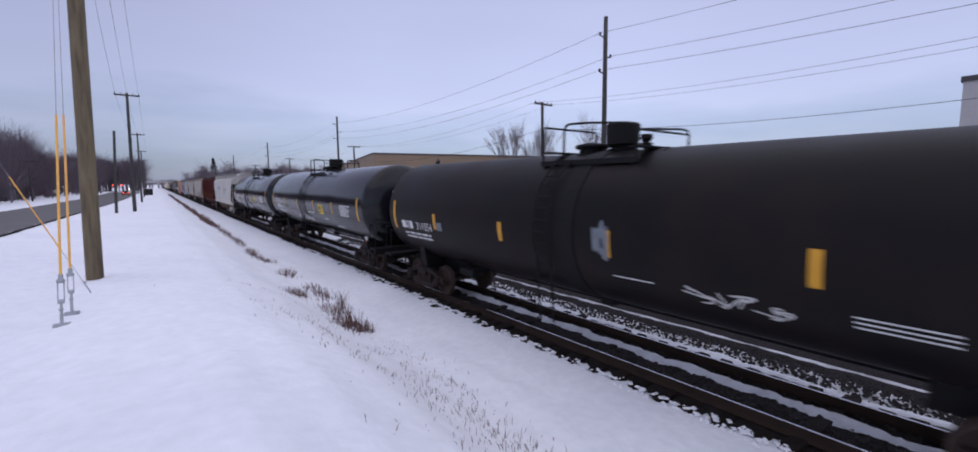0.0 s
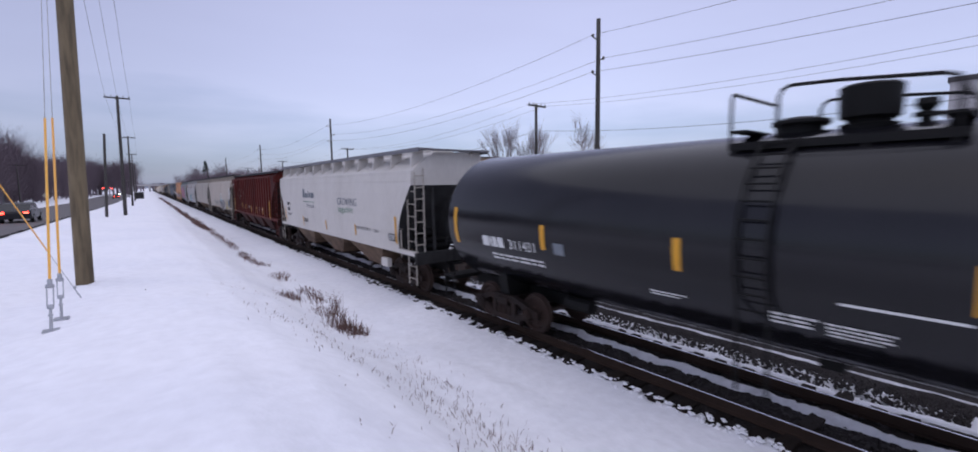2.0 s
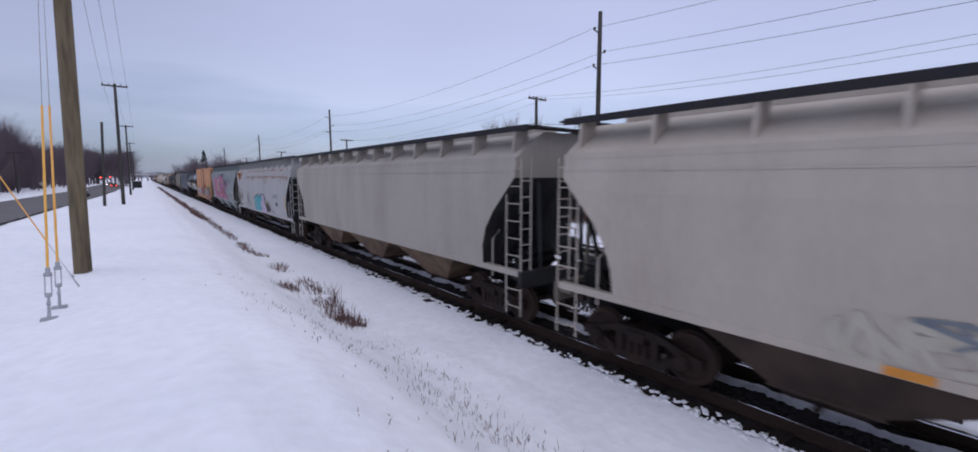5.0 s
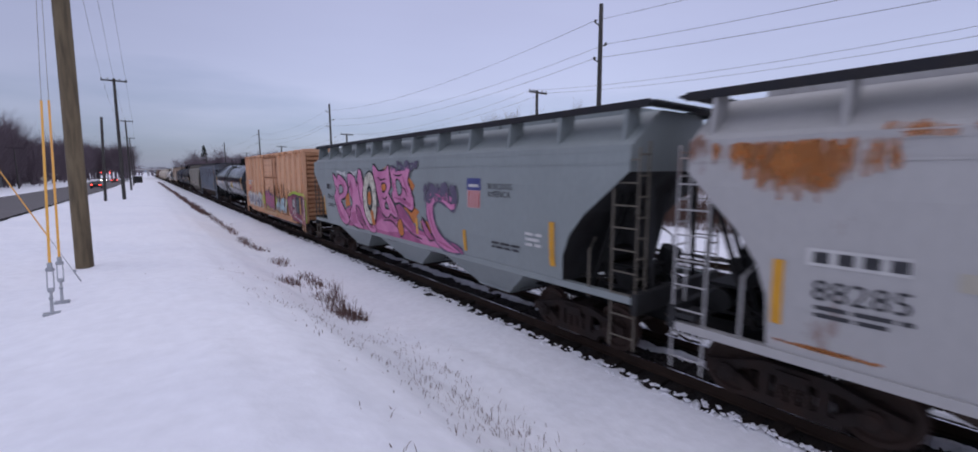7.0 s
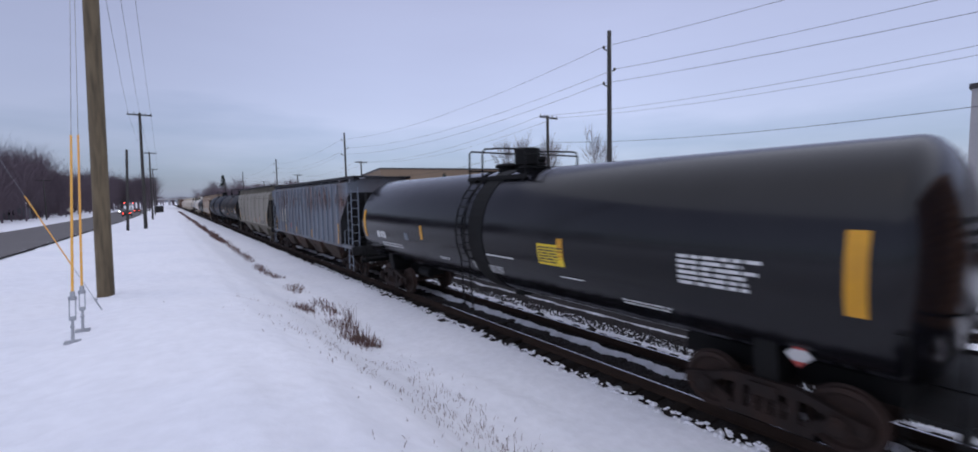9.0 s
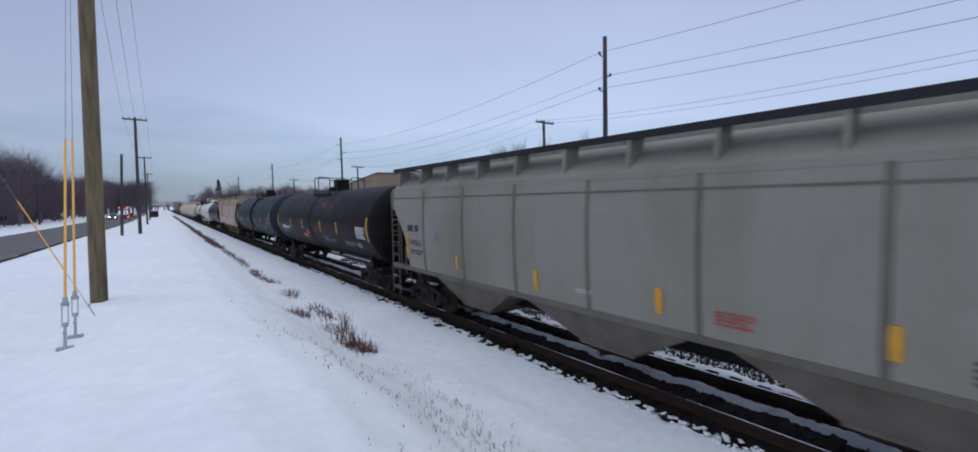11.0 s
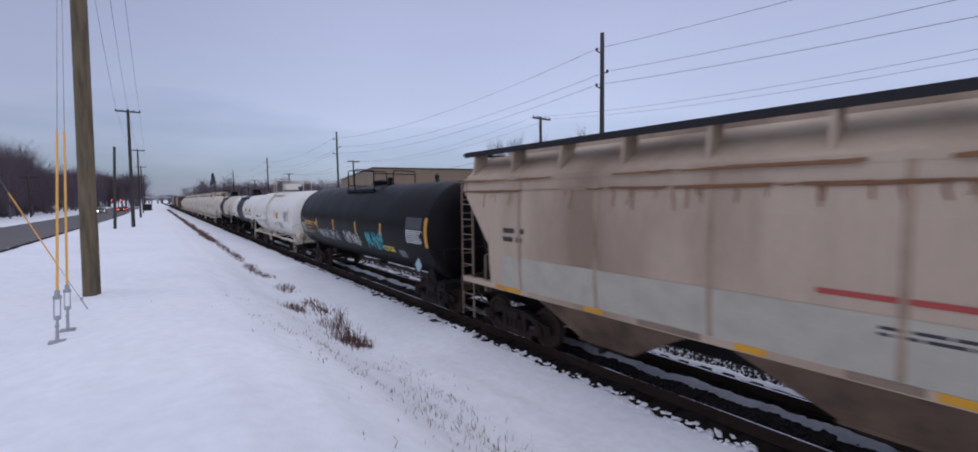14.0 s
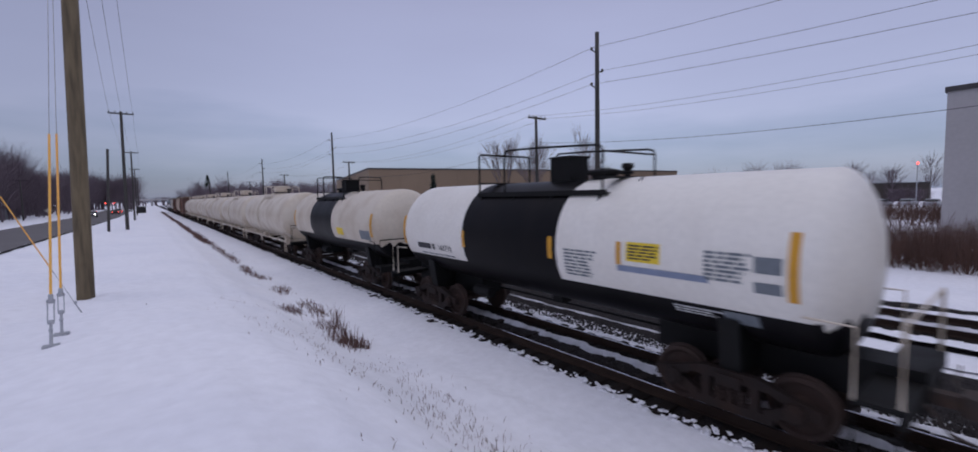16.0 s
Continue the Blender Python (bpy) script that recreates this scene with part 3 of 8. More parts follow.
lp = [(-0.90, 14.5, 13.3), (-1.62, 60, 13.1), (-1.75, 100, 12.6), (-2.1, 146, 12.4), (-2.3, 196, 12.2)]
for a, b in zip(lp, lp[1:]):
    for dx in (-0.95, 0.0, 0.95):
        wire("power_line", (a[0] + dx * (0.4 if a[1] < 20 else 1), a[1], a[2]), (b[0] + dx, b[1], b[2]), 0.6, 0.009, "thin dark overhead power line", "overhead lines")


def guy(anchor, top, length, label, lower=0.42, r=0.022):
    a, t = Vector(anchor), Vector(top)
    d = (t - a).normalized()
    ob = thing("guy_wire", label, "guy wire", None, "guy wires")
    bm = bmesh.new()
    tube(bm, [a - 0.4 * d, a + 0.22 * d], 0.013, 6)
    revolve(bm, [(0.0, 0.012), (0.03, 0.03), (0.06, 0.012)], 8, "z", tuple(a + 0.2 * d))
    if lower < 1.0:
        tube(bm, [a - 0.02 * d, a + 0.33 * d], 0.022, 8, 0.016)
        tube(bm, [a + 0.33 * d, a + 0.38 * d], 0.04, 8, 0.04)
        for e in (-0.035, 0.035):
            tube(bm, [a + 0.37 * d + Vector((e, 0, 0)), a + (lower - 0.06) * d + Vector((e, 0, 0))], 0.008, 6)
        tube(bm, [a + (lower - 0.10) * d, a + (lower - 0.06) * d], 0.05, 10, 0.05)
        tube(bm, [a + (lower - 0.06) * d, a + (lower + 0.02) * d], 0.03, 8, 0.03)
        box(bm, a.x - 0.09, a.x + 0.09, a.y - 0.06, a.y + 0.06, a.z - 0.04, a.z + 0.02)
    else:
        tube(bm, [a + 0.22 * d, a + lower * d], 0.006, 6)
    part("anchor_rod", bm, STEEL, ob, "galvanized anchor rod and grip")
    bm = bmesh.new()
    tube(bm, [a + lower * d, t], 0.007 if lower < 1.0 else 0.003, 5)
    part("strand", bm, STEEL, ob)
    bm = bmesh.new()
    tube(bm, [a + lower * d, a + (lower + 0.03) * d, a + (lower + length) * d], r, 8, r * 0.92)
    part("guard", bm, GUARD, ob, "yellow plastic guy guard")
    return ob


guy((-1.20, 8.7, 1.57), (-1.26, 14.4, 13.2), 2.80, "steel guy wire with a long yellow guard anchored in snow", 0.75, 0.018)
guy((-1.18, 9.5, 1.55), (-1.24, 14.4, 13.15), 2.85, "steel guy wire with a long yellow guard anchored in snow", 0.72, 0.018)
guy((-1.20, 12.2, 1.36), (-6.1, 12.6, 13.2), 1.55, "slanting guy wire with a yellow guard anchored in snow", 1.05, 0.012)
bm = bmesh.new()
box(bm, -1.32, -0.81, 14.34, 14.5, 13.1, 13.25)
tagged(link("standoff_bracket", bm, STEEL), "steel standoff bracket on the wooden pole", "bracket")


# ---- railway cars ----
def make_truck_mesh():
    """Two cast side frames, bolster, springs and bearing caps; origin on the rail at the bolster."""
    bm = bmesh.new()
    for s in (-1, 1):
        x0, x1 = sorted((s * 0.93, s * 1.07))
        prism(bm, [(-1.22, 0.40), (-1.22, 0.58), (-0.92, 0.64), (-0.42, 0.80), (0.42, 0.80), (0.92, 0.64), (1.22, 0.58), (1.22, 0.40), (0.98, 0.44), (0.55, 0.64), (-0.55, 0.64), (-0.98, 0.44)], "x", x0, x1)
        prism(bm, [(-0.62, 0.24), (-0.98, 0.44), (-0.80, 0.52), (-0.46, 0.34)], "x", x0, x1)
        prism(bm, [(0.62, 0.24), (0.46, 0.34), (0.80, 0.52), (0.98, 0.44)], "x", x0, x1)
        prism(bm, [(-0.62, 0.16), (-0.62, 0.30), (0.62, 0.30), (0.62, 0.16)], "x", x0, x1)
        for y in (-0.36, 0.36):
            prism(bm, [(y - 0.07, 0.28), (y + 0.07, 0.28), (y + 0.07, 0.66), (y - 0.07, 0.66)], "x", x0, x1)
        for y in (-0.17, 0.0, 0.17):
            revolve(bm, [(0.30 + 0.03 * i, 0.088 if i % 2 else 0.078) for i in range(9)], 8, "z", (s * 1.0, y, 0))
        for y in (-0.89, 0.89):
            revolve(bm, [(s * 1.02, 0.15), (s * 1.13, 0.15), (s * 1.16, 0.10), (s * 1.18, 0.10)], 10, "x", (0, y, 0.457))
    box(bm, -1.12, 1.12, -0.19, 0.19, 0.56, 0.74)
    box(bm, -0.85, 0.85, -0.62, -0.55, 0.38, 0.50)
    box(bm, -0.85, 0.85, 0.55, 0.62, 0.38, 0.50)
    bmesh.ops.recalc_face_normals(bm, faces=bm.faces)
    me = bpy.data.meshes.new("truck")
    bm.to_mesh(me)
    bm.free()
    me.materials.append(TRUCK)
    return me


def make_wheelset_mesh():
    bm = bmesh.new()
    revolve(bm, [(-1.05, 0.07), (1.05, 0.07)], 10, "x")
    for s in (-1, 1):
        revolve(bm, [(s * 0.68, 0.20), (s * 0.685, 0.42), (s * 0.70, 0.485), (s * 0.725, 0.485), (s * 0.735, 0.457), (s * 0.82, 0.45), (s * 0.82, 0.38), (s * 0.77, 0.34), (s * 0.755, 0.18), (s * 0.84, 0.13), (s * 0.84, 0.08)], 24, "x")
        for j in range(5):
            a = 2 * math.pi * j / 5
            revolve(bm, [(s * 0.755, 0.05), (s * 0.775, 0.05)], 6, "x", (0, 0.26 * math.cos(a), 0.26 * math.sin(a)))
    me = bpy.data.meshes.new("wheelset")
    bm.to_mesh(me)
    bm.free()
    me.materials.append(WHEEL)
    return me


def make_coupler_mesh():
    bm = bmesh.new()
    box(bm, -0.09, 0.09, -0.95, -0.12, 0.76, 0.93)
    prism(bm, [(-0.20, -0.16), (0.13, -0.16), (0.20, 0.02), (0.10, 0.16), (-0.04, 0.05), (-0.20, 0.10)], "z", 0.72, 0.98)
    tube(bm, [(0.32, -0.5, 0.86), (0.36, -0.2, 0.52), (0.25, 0.0, 0.42)], 0.025, 6)
    tube(bm, [(-1.2, -0.28, 0.98), (-0.3, -0.25, 0.98), (-0.05, -0.2, 1.0)], 0.014, 5)
    me = bpy.data.meshes.new("coupler")
    bm.to_mesh(me)
    bm.free()
    me.materials.append(CASTING)
    return me


TRUCK_ME, WHEEL_ME, COUPLER_ME = make_truck_mesh(), make_wheelset_mesh(), make_coupler_mesh()


def running_gear(car, length, truck_y):
    for s in (-1, 1):
        tr = shared("truck", TRUCK_ME, car, pose(0, s * truck_y, 0), "rust-brown cast steel truck")
        for w in (-0.89, 0.89):
            shared("wheelset", WHEEL_ME, tr, pose(0, w, 0.457))
        shared("coupler", COUPLER_ME, car, pose(0, s * length / 2, 0, 0, 0, 0 if s > 0 else 180))


def bars(bm, surf, y0, y1, z0, z1, d, nseg=4, mi=0):
    """A thin plate on the near side between two stations and heights, following the surface."""
    m = max(1, nseg)
    rows = []
    for i in range(m + 1):
        z = z0 + (z1 - z0) * i / m
        rows.append([bm.verts.new((-surf(z) - d, y, z)) for y in (y0, y1)])
    back = [[bm.verts.new((-surf(z0 + (z1 - z0) * i / m) + 0.004, y, z0 + (z1 - z0) * i / m)) for y in (y0, y1)] for i in (0, m)]
    for a, b in zip(rows, rows[1:]):
        bm.faces.new((a[0], a[1], b[1], b[0])).material_index = mi


def plate(car, name, mat, surf, y0, y1, z0, z1, label="", d=0.008, nseg=5):
    bm = bmesh.new()
    bars(bm, surf, y0, y1, z0, z1, d, nseg)
    return part(name, bm, mat, car, label)


def small_print(car, mat, surf, y0, y1, z0, z1, rows=3, d=0.009, seed=1, fill=0.55, label="rows of small stencilled print"):
    """Unreadable small print as bars broken into words; y0 is the reader's left end (larger y)."""
    rnd = random.Random(seed)
    bm = bmesh.new()
    h = (z1 - z0) / rows
    for i in range(rows):
        z = z1 - (i + 1) * h + 0.5 * h * (1 - fill)
        y = max(y0, y1)
        end = min(y0, y1) + (0.25 * abs(y1 - y0) * rnd.random() if i else 0)
        while y > end:
            w = min(rnd.uniform(1.2, 4.5) * h, y - end + 0.01)
            bars(bm, surf, y - w, y, z, z + fill * h, d, 2)
            y -= w + 0.55 * h
    ob = part("stencilled_print", bm, mat, car, label)
    ob["kind"] = "stuff"
    return ob


def lettering(car, body, mat, surf, y, z, size, label="", d=0.010, spread=1.0, name="lettering"):
    """Readable letters on the near side; y is the reader's left end, z the baseline."""
    cu = bpy.data.curves.new("lettering", "FONT")
    cu.body, cu.size, cu.space_character = body, size, spread
    cu.resolution_u = 2
    tmp = bpy.data.objects.new("lettering_tmp", cu)
    me = bpy.data.meshes.new_from_object(tmp)
    bpy.data.objects.remove(tmp)
    for v in me.vertices:
        yy, zz = y - v.co.x, z + v.co.y
        v.co = (-surf(zz) - d, yy, zz)
    me.materials.clear()
    me.materials.append(mat)
    me.name = name
    return shared(name, me, car, None, label)


def stroke(bm, pts, w, x, mi=0):
    """A painted stroke of width w through points (y, z), on the plane x (or a function of z)."""
    xs = x if callable(x) else (lambda z: x)
    fine = []
    n = len(pts)
    for i in range(n - 1):
        p0, p1, p2, p3 = pts[max(i - 1, 0)], pts[i], pts[i + 1], pts[min(i + 2, n - 1)]
        for j in range(6):
            t = j / 6
            fine.append(tuple(0.5 * (2 * p1[k] + (p2[k] - p0[k]) * t + (2 * p0[k] - 5 * p1[k] + 4 * p2[k] - p3[k]) * t * t + (3 * p1[k] - p0[k] - 3 * p2[k] + p3[k]) * t ** 3) for k in (0, 1)))
    fine.append(pts[-1])
    prev = None
    for i, (y, z) in enumerate(fine):
        a, b = fine[max(i - 1, 0)], fine[min(i + 1, len(fine) - 1)]
        dy, dz = b[0] - a[0], b[1] - a[1]
        k = math.hypot(dy, dz) or 1.0
        ww = w * (0.75 + 0.25 * math.sin(math.pi * i / max(1, len(fine) - 1)))
        l, r = (y - dz / k * ww / 2, z + dy / k * ww / 2), (y + dz / k * ww / 2, z - dy / k * ww / 2)
        cur = (bm.verts.new((xs(l[1]), *l)), bm.verts.new((xs(r[1]), *r)))
        if prev:
            bm.faces.new((prev[0], prev[1], cur[1], cur[0])).material_index = mi
        prev = cur


def graffiti(car, surf, strokes, width, fill, outline, label, d=0.012, edge=0.08):
    """Letters of overlapping strokes, each over its own darker outline."""
    for i, st in enumerate(strokes):
        a, b = Vector(st[0]), Vector(st[-1])
        u = (Vector(st[0]) - Vector(st[1])).normalized() * edge * 0.6
        w = (Vector(st[-1]) - Vector(st[-2])).normalized() * edge * 0.6
        wide = [tuple(a + u)] + list(st) + [tuple(b + w)]
        for mat, path, ww, q in ((outline, wide, width + 1.5 * edge, d + 0.004 * i), (fill, st, width, d + 0.004 * i + 0.002)):
            bm = bmesh.new()
            stroke(bm, path, ww, lambda z, e=q: -surf(z) - e)
            part("graffiti", bm, mat, car, label if mat is fill else "dark outline of the graffiti")


def ladder(car, x, y0, y1, z0, z1, mat, rungs, lean=0.0, r=0.022, label=""):
    """A ladder with two stiles along y; lean moves its head in x."""
    bm = bmesh.new()
    for y in (y0, y1):
        tube(bm, [(x, y, z0), (x + lean, y, z1)], r, 6)
    for i in range(rungs):
        u = (i + 0.5) / rungs
        tube(bm, [(x + lean * u, y0, z0 + (z1 - z0) * u), (x + lean * u, y1, z0 + (z1 - z0) * u)], r * 0.7, 5)
    return part("ladder", bm, mat, car, label)


def hoop(name, pts, mat, car, r=0.025, label=""):
    bm = bmesh.new()
    tube(bm, pts, r, 6)
    return part(name, bm, mat, car, label)


def tank_car(label, length, radius, zc, shell, paint, fit_mat, bands=(), under=None, rail_kind=1, rail_h=0.66, rail_span=1.25, top_y=0.0, stripes=(), side_ladder=True, running_board=False, straps=(), end_mat=None, hand_mat=None, off=0.0, reservoir=False, ladder_y=0.58, dome=0.62, box_dome=False, housing_y=-0.20, manway_y=0.62, bucket=True, inset=2.55):
    """A tank car. shell: half length of the straight barrel; bands: (y0, y1, material); under: paint of the belly below the side."""
    car = thing("tank_car", label, "tank car", None, "cars of the freight train")
    mats = [paint] + [b[2] for b in bands] + ([under] if under else [])
    ys = sorted({-shell, -shell / 2, 0.0, shell / 2, shell, *[b[0] for b in bands], *[b[1] for b in bands]})
    prof = [(-shell - dome * math.sin(a), radius * math.cos(a)) for a in (1.50, 1.25, 1.0, 0.75, 0.5, 0.28, 0.1)]
    prof += [(y, radius) for y in ys] + [(-a, r) for a, r in prof[::-1]]
    def slot(y):
        for i, b in enumerate(bands):
            if b[0] <= y <= b[1]:
                return i + 1
        return 0
    prof = [(y + off, r) for y, r in prof]
    bm = bmesh.new()
    revolve(bm, prof, 48, "y", (0, 0, zc), [slot((a[0] + b[0]) / 2) for a, b in zip(prof, prof[1:])])
    if under:
        for f in bm.faces:
            if f.calc_center_median().z < zc - 0.52 * radius:
                f.material_index = len(mats) - 1
    part("tank_shell", bm, mats, car, smooth=True)
    surf = lambda z: math.sqrt(max(0.01, radius ** 2 - (z - zc) ** 2))
    for y, w in straps:
        bm = bmesh.new()
        revolve(bm, [(y - w / 2, radius - 0.01), (y - w / 2, radius + 0.018), (y + w / 2, radius + 0.018), (y + w / 2, radius - 0.01)], 48, "y", (0, 0, zc))
        part("tank_band", bm, fit_mat, car, smooth=False)
    for y, z0, z1, w in stripes:
        plate(car, "reflective_stripe", YELLOW, surf, y - w / 2, y + w / 2, z0, z1, "yellow reflective stripe", 0.008, 6)
    # saddles, stub sills and end platforms
    em = end_mat or BLACK_UNDER
    ty = length / 2 - inset
    for s in (-1, 1):
        bm = bmesh.new()
        y0, y1 = sorted((s * (ty - 1.6), s * (length / 2 - 0.45)))
        box(bm, -0.33, 0.33, y0, y1, 0.68, zc - radius + 0.12)
        y0, y1 = sorted((s * (ty - 0.16), s * (ty + 0.16)))
        prism(bm, [(-1.0, 0.76), (1.0, 0.76), (1.15, zc - radius * 0.62), (0.7, zc - radius * 0.85), (-0.7, zc - radius * 0.85), (-1.15, zc - radius * 0.62)], "y", y0, y1)
        part("bolster_saddle", bm, em, car)
        bm = bmesh.new()
        y0, y1 = sorted((s * (length / 2 - 0.95), s * (length / 2 - 0.45)))
        box(bm, -1.5, 1.5, y0, y1, 1.02, 1.08)
        box(bm, -1.5, 1.5, *sorted((s * (length / 2 - 0.52), s * (length / 2 - 0.45))), 0.86, 1.08)
        part("end_platform", bm, em, car)
        yy = s * (length / 2 - 0.52)
        hoop("end_handrail", [(-1.45, yy, 1.05), (-1.45, yy, 2.05), (1.45, yy, 2.05), (1.45, yy, 1.05)], hand_mat or fit_mat, car)
        for x in (-1.48, 1.48):
            bm = bmesh.new()
            ya = s * (length / 2 - 0.95)
            tube(bm, [(x, ya, 1.05), (x, ya, 0.42), (x, yy, 0.42), (x, yy, 1.05)], 0.02, 5)
            tube(bm, [(x, ya, 0.72), (x, yy, 0.72)], 0.018, 5)
            part("sill_step", bm, fit_mat, car)
            hoop("handhold", [(x, s * (length / 2 - 0.95), 1.05), (x, s * (length / 2 - 0.95), 1.95), (x * 0.97, s * (length / 2 - 1.5), 1.95)], hand_mat or fit_mat, car, 0.018)
    if reservoir:
        ye = -length / 2 + 0.95
        bm = bmesh.new()
        revolve(bm, [(ye - 0.42, 0.02), (ye - 0.38, 0.20), (ye + 0.42, 0.20), (ye + 0.46, 0.02)], 14, "y", (-1.05, 0, 1.30))
        box(bm, -1.2, -0.9, ye - 0.3, ye - 0.22, 1.06, 1.2)
        box(bm, -1.2, -0.9, ye + 0.2, ye + 0.28, 1.06, 1.2)
        part("air_reservoir", bm, fit_mat, car, "stained white air reservoir")
        bm = bmesh.new()
        box(bm, 0.2, 0.75, -length / 2 + 0.62, -length / 2 + 0.85, 1.08, 1.75)
        revolve(bm, [(-length / 2 + 0.56, 0.26), (-length / 2 + 0.60, 0.28), (-length / 2 + 0.62, 0.22)], 16, "y", (0.45, 0, 1.7))
        part("hand_brake", bm, fit_mat, car, "hand brake housing and wheel")
    # brake cylinder and pipes under the belly
    bm = bmesh.new()
    tube(bm, [(0.5, -ty, 0.75), (0.5, ty, 0.75)], 0.03, 6)
    revolve(bm, [(-0.4, 0.02), (-0.38, 0.15), (0.3, 0.15), (0.34, 0.02)], 10, "y", (-0.75, ty - 2.2, 0.95))
    box(bm, -0.16, 0.16, -0.16, 0.16, zc - radius - 0.18, zc - radius + 0.1)
    part("brake_gear", bm, em, car)
    # top: side walkways, manway, bucket-shaped valve housing and bent safety rails
    top, sp = zc + radius, rail_span
    zp = zc + math.sqrt(radius ** 2 - 0.865) + 0.05
    for s in (-1, 1):
        bm = bmesh.new()
        box(bm, *sorted((s * 0.66, s * 0.98)), top_y - sp, top_y + sp, zp - 0.035, zp)
        box(bm, *sorted((s * 0.98, s * 1.01)), top_y - sp, top_y + sp, zp - 0.06, zp + 0.05)
        for y in (-0.92 * sp, -0.3 * sp, 0.3 * sp, 0.92 * sp):
            prism(bm, [(s * 0.99, zp - 0.04), (s * 0.70, zp - 0.04), (s * 1.06, zp - 0.20)], "y", top_y + y - 0.02, top_y + y + 0.02)
        bmesh.ops.recalc_face_normals(bm, faces=bm.faces)
        part("walkway", bm, fit_mat, car, "steel grating walkway")
    for e in (-1, 1):
        ye = top_y + e * (sp - 0.12)
        bm = bmesh.new()
        box(bm, -0.98, 0.98, ye - 0.12, ye + 0.12, top - 0.02, top + 0.015)
        part("end_walkway", bm, fit_mat, car)
    if rail_kind == 1:
        if bucket:
            yb = top_y + housing_y
            bm = bmesh.new()
            if box_dome:
                box(bm, -0.32, 0.32, yb - 0.34, yb + 0.30, top - 0.1, top + 0.52)
                box(bm, -0.35, 0.35, yb - 0.37, yb + 0.33, top + 0.515, top + 0.56)
            else:
                revolve(bm, [(top - 0.1, 0.30), (top + 0.03, 0.34), (top + 0.05, 0.25), (top + 0.09, 0.27), (top + 0.13, 0.345), (top + 0.54, 0.36), (top + 0.57, 0.32)], 20, "z", (0, yb, 0))
            part("valve_housing", bm, fit_mat, car, "black protective housing over the valves")
        ym = top_y + manway_y
        bm = bmesh.new()
        revolve(bm, [(top - 0.06, 0.29), (top + 0.09, 0.29), (top + 0.09, 0.36), (top + 0.12, 0.39), (top + 0.17, 0.38), (top + 0.19, 0.30), (top + 0.23, 0.12)], 18, "z", (0, ym, 0))
        part("manway", bm, fit_mat, car, "bolted manway cover")
        bm = bmesh.new()
        revolve(bm, [(top - 0.06, 0.07), (top + 0.06, 0.07), (top + 0.07, 0.13), (top + 0.12, 0.13), (top + 0.14, 0.07), (top + 0.22, 0.13), (top + 0.30, 0.11)], 12, "z", (0, top_y - 0.62 * sp if not box_dome else top_y - 0.9 * sp, 0))
        part("valve", bm, fit_mat, car)
        bm = bmesh.new()
        tube(bm, [(-0.55, top_y - 0.5 * sp, top - 0.10), (-0.85, top_y - 0.75 * sp, zp - 0.10), (-0.80, top_y - 1.15 * sp, zp - 0.04), (-0.4, top_y - 1.2 * sp, top - 0.02)], 0.018, 5)
        part("drain_pipe", bm, fit_mat, car)
    else:
        bm = bmesh.new()
        revolve(bm, [(top - 0.05, 0.5), (top + 0.15, 0.5), (top + 0.17, 0.55), (top + 0.55, 0.55), (top + 0.58, 0.3)], 24, "z", (0, top_y, 0))
        part("manway_housing", bm, paint, car, smooth=False)
        bm = bmesh.new()
        revolve(bm, [(top + 0.02, 0.52), (top + 0.12, 0.52)], 24, "z", (0, top_y, 0))
        part("housing_base", bm, DARK_TRIM, car)
        bm = bmesh.new()
        revolve(bm, [(top, 0.10), (top + 0.2, 0.10), (top + 0.22, 0.16), (top + 0.32, 0.16)], 12, "z", (0, top_y - 2.1, 0))
        part("valve", bm, DARK_TRIM, car)
    zt, ya, yb, yc = top + 0.86 * rail_h, top_y + sp, top_y + 0.50 * sp, top_y - 0.93 * sp
    hoop("safety_rail", [(-0.93, ya, zp), (-0.93, ya, zt - 0.05), (-0.88, ya, zt), (0.88, ya, zt), (0.93, ya, zt - 0.05), (0.93, ya, zp)], fit_mat, car, 0.026)
    for x in (-0.93, 0.93):
        hoop("safety_rail", [(x, yb, zp), (x, yb, zt - 0.14), (x, yb - 0.04, zt - 0.05), (x, yb - 0.13, zt), (x, yb - 0.55 * sp, zt - 0.03), (x, yc + 0.15, zt - 0.13), (x, yc + 0.04, zt - 0.17), (x, yc, zt - 0.26), (x, yc, zp)], fit_mat, car, 0.026)
    hoop("safety_rail", [(-0.93, yc, zt - 0.26), (0.93, yc, zt - 0.26)], fit_mat, car, 0.022)
    if side_ladder:
        for s in (-1, 1):
            bm = bmesh.new()
            for yy in (-0.20, 0.20):
                arc = [(s * (radius + 0.10) * math.sin(a), yy + ladder_y, zc + (radius + 0.10) * math.cos(a)) for a in (0.75, 1.0, 1.25, 1.5, 1.75, 2.0)]
                tube(bm, [(s * 0.99, yy + ladder_y, zp)] + arc + [(s * (radius - 0.15), yy + ladder_y, 0.62)], 0.024, 6)
            for i in range(11):
                a = 0.6 + i * 0.145
                p = (s * (radius + 0.10) * math.sin(a), zc + (radius + 0.10) * math.cos(a))
                tube(bm, [(p[0], ladder_y - 0.20, p[1]), (p[0], ladder_y + 0.20, p[1])], 0.016, 5)
            part("ladder", bm, fit_mat, car)
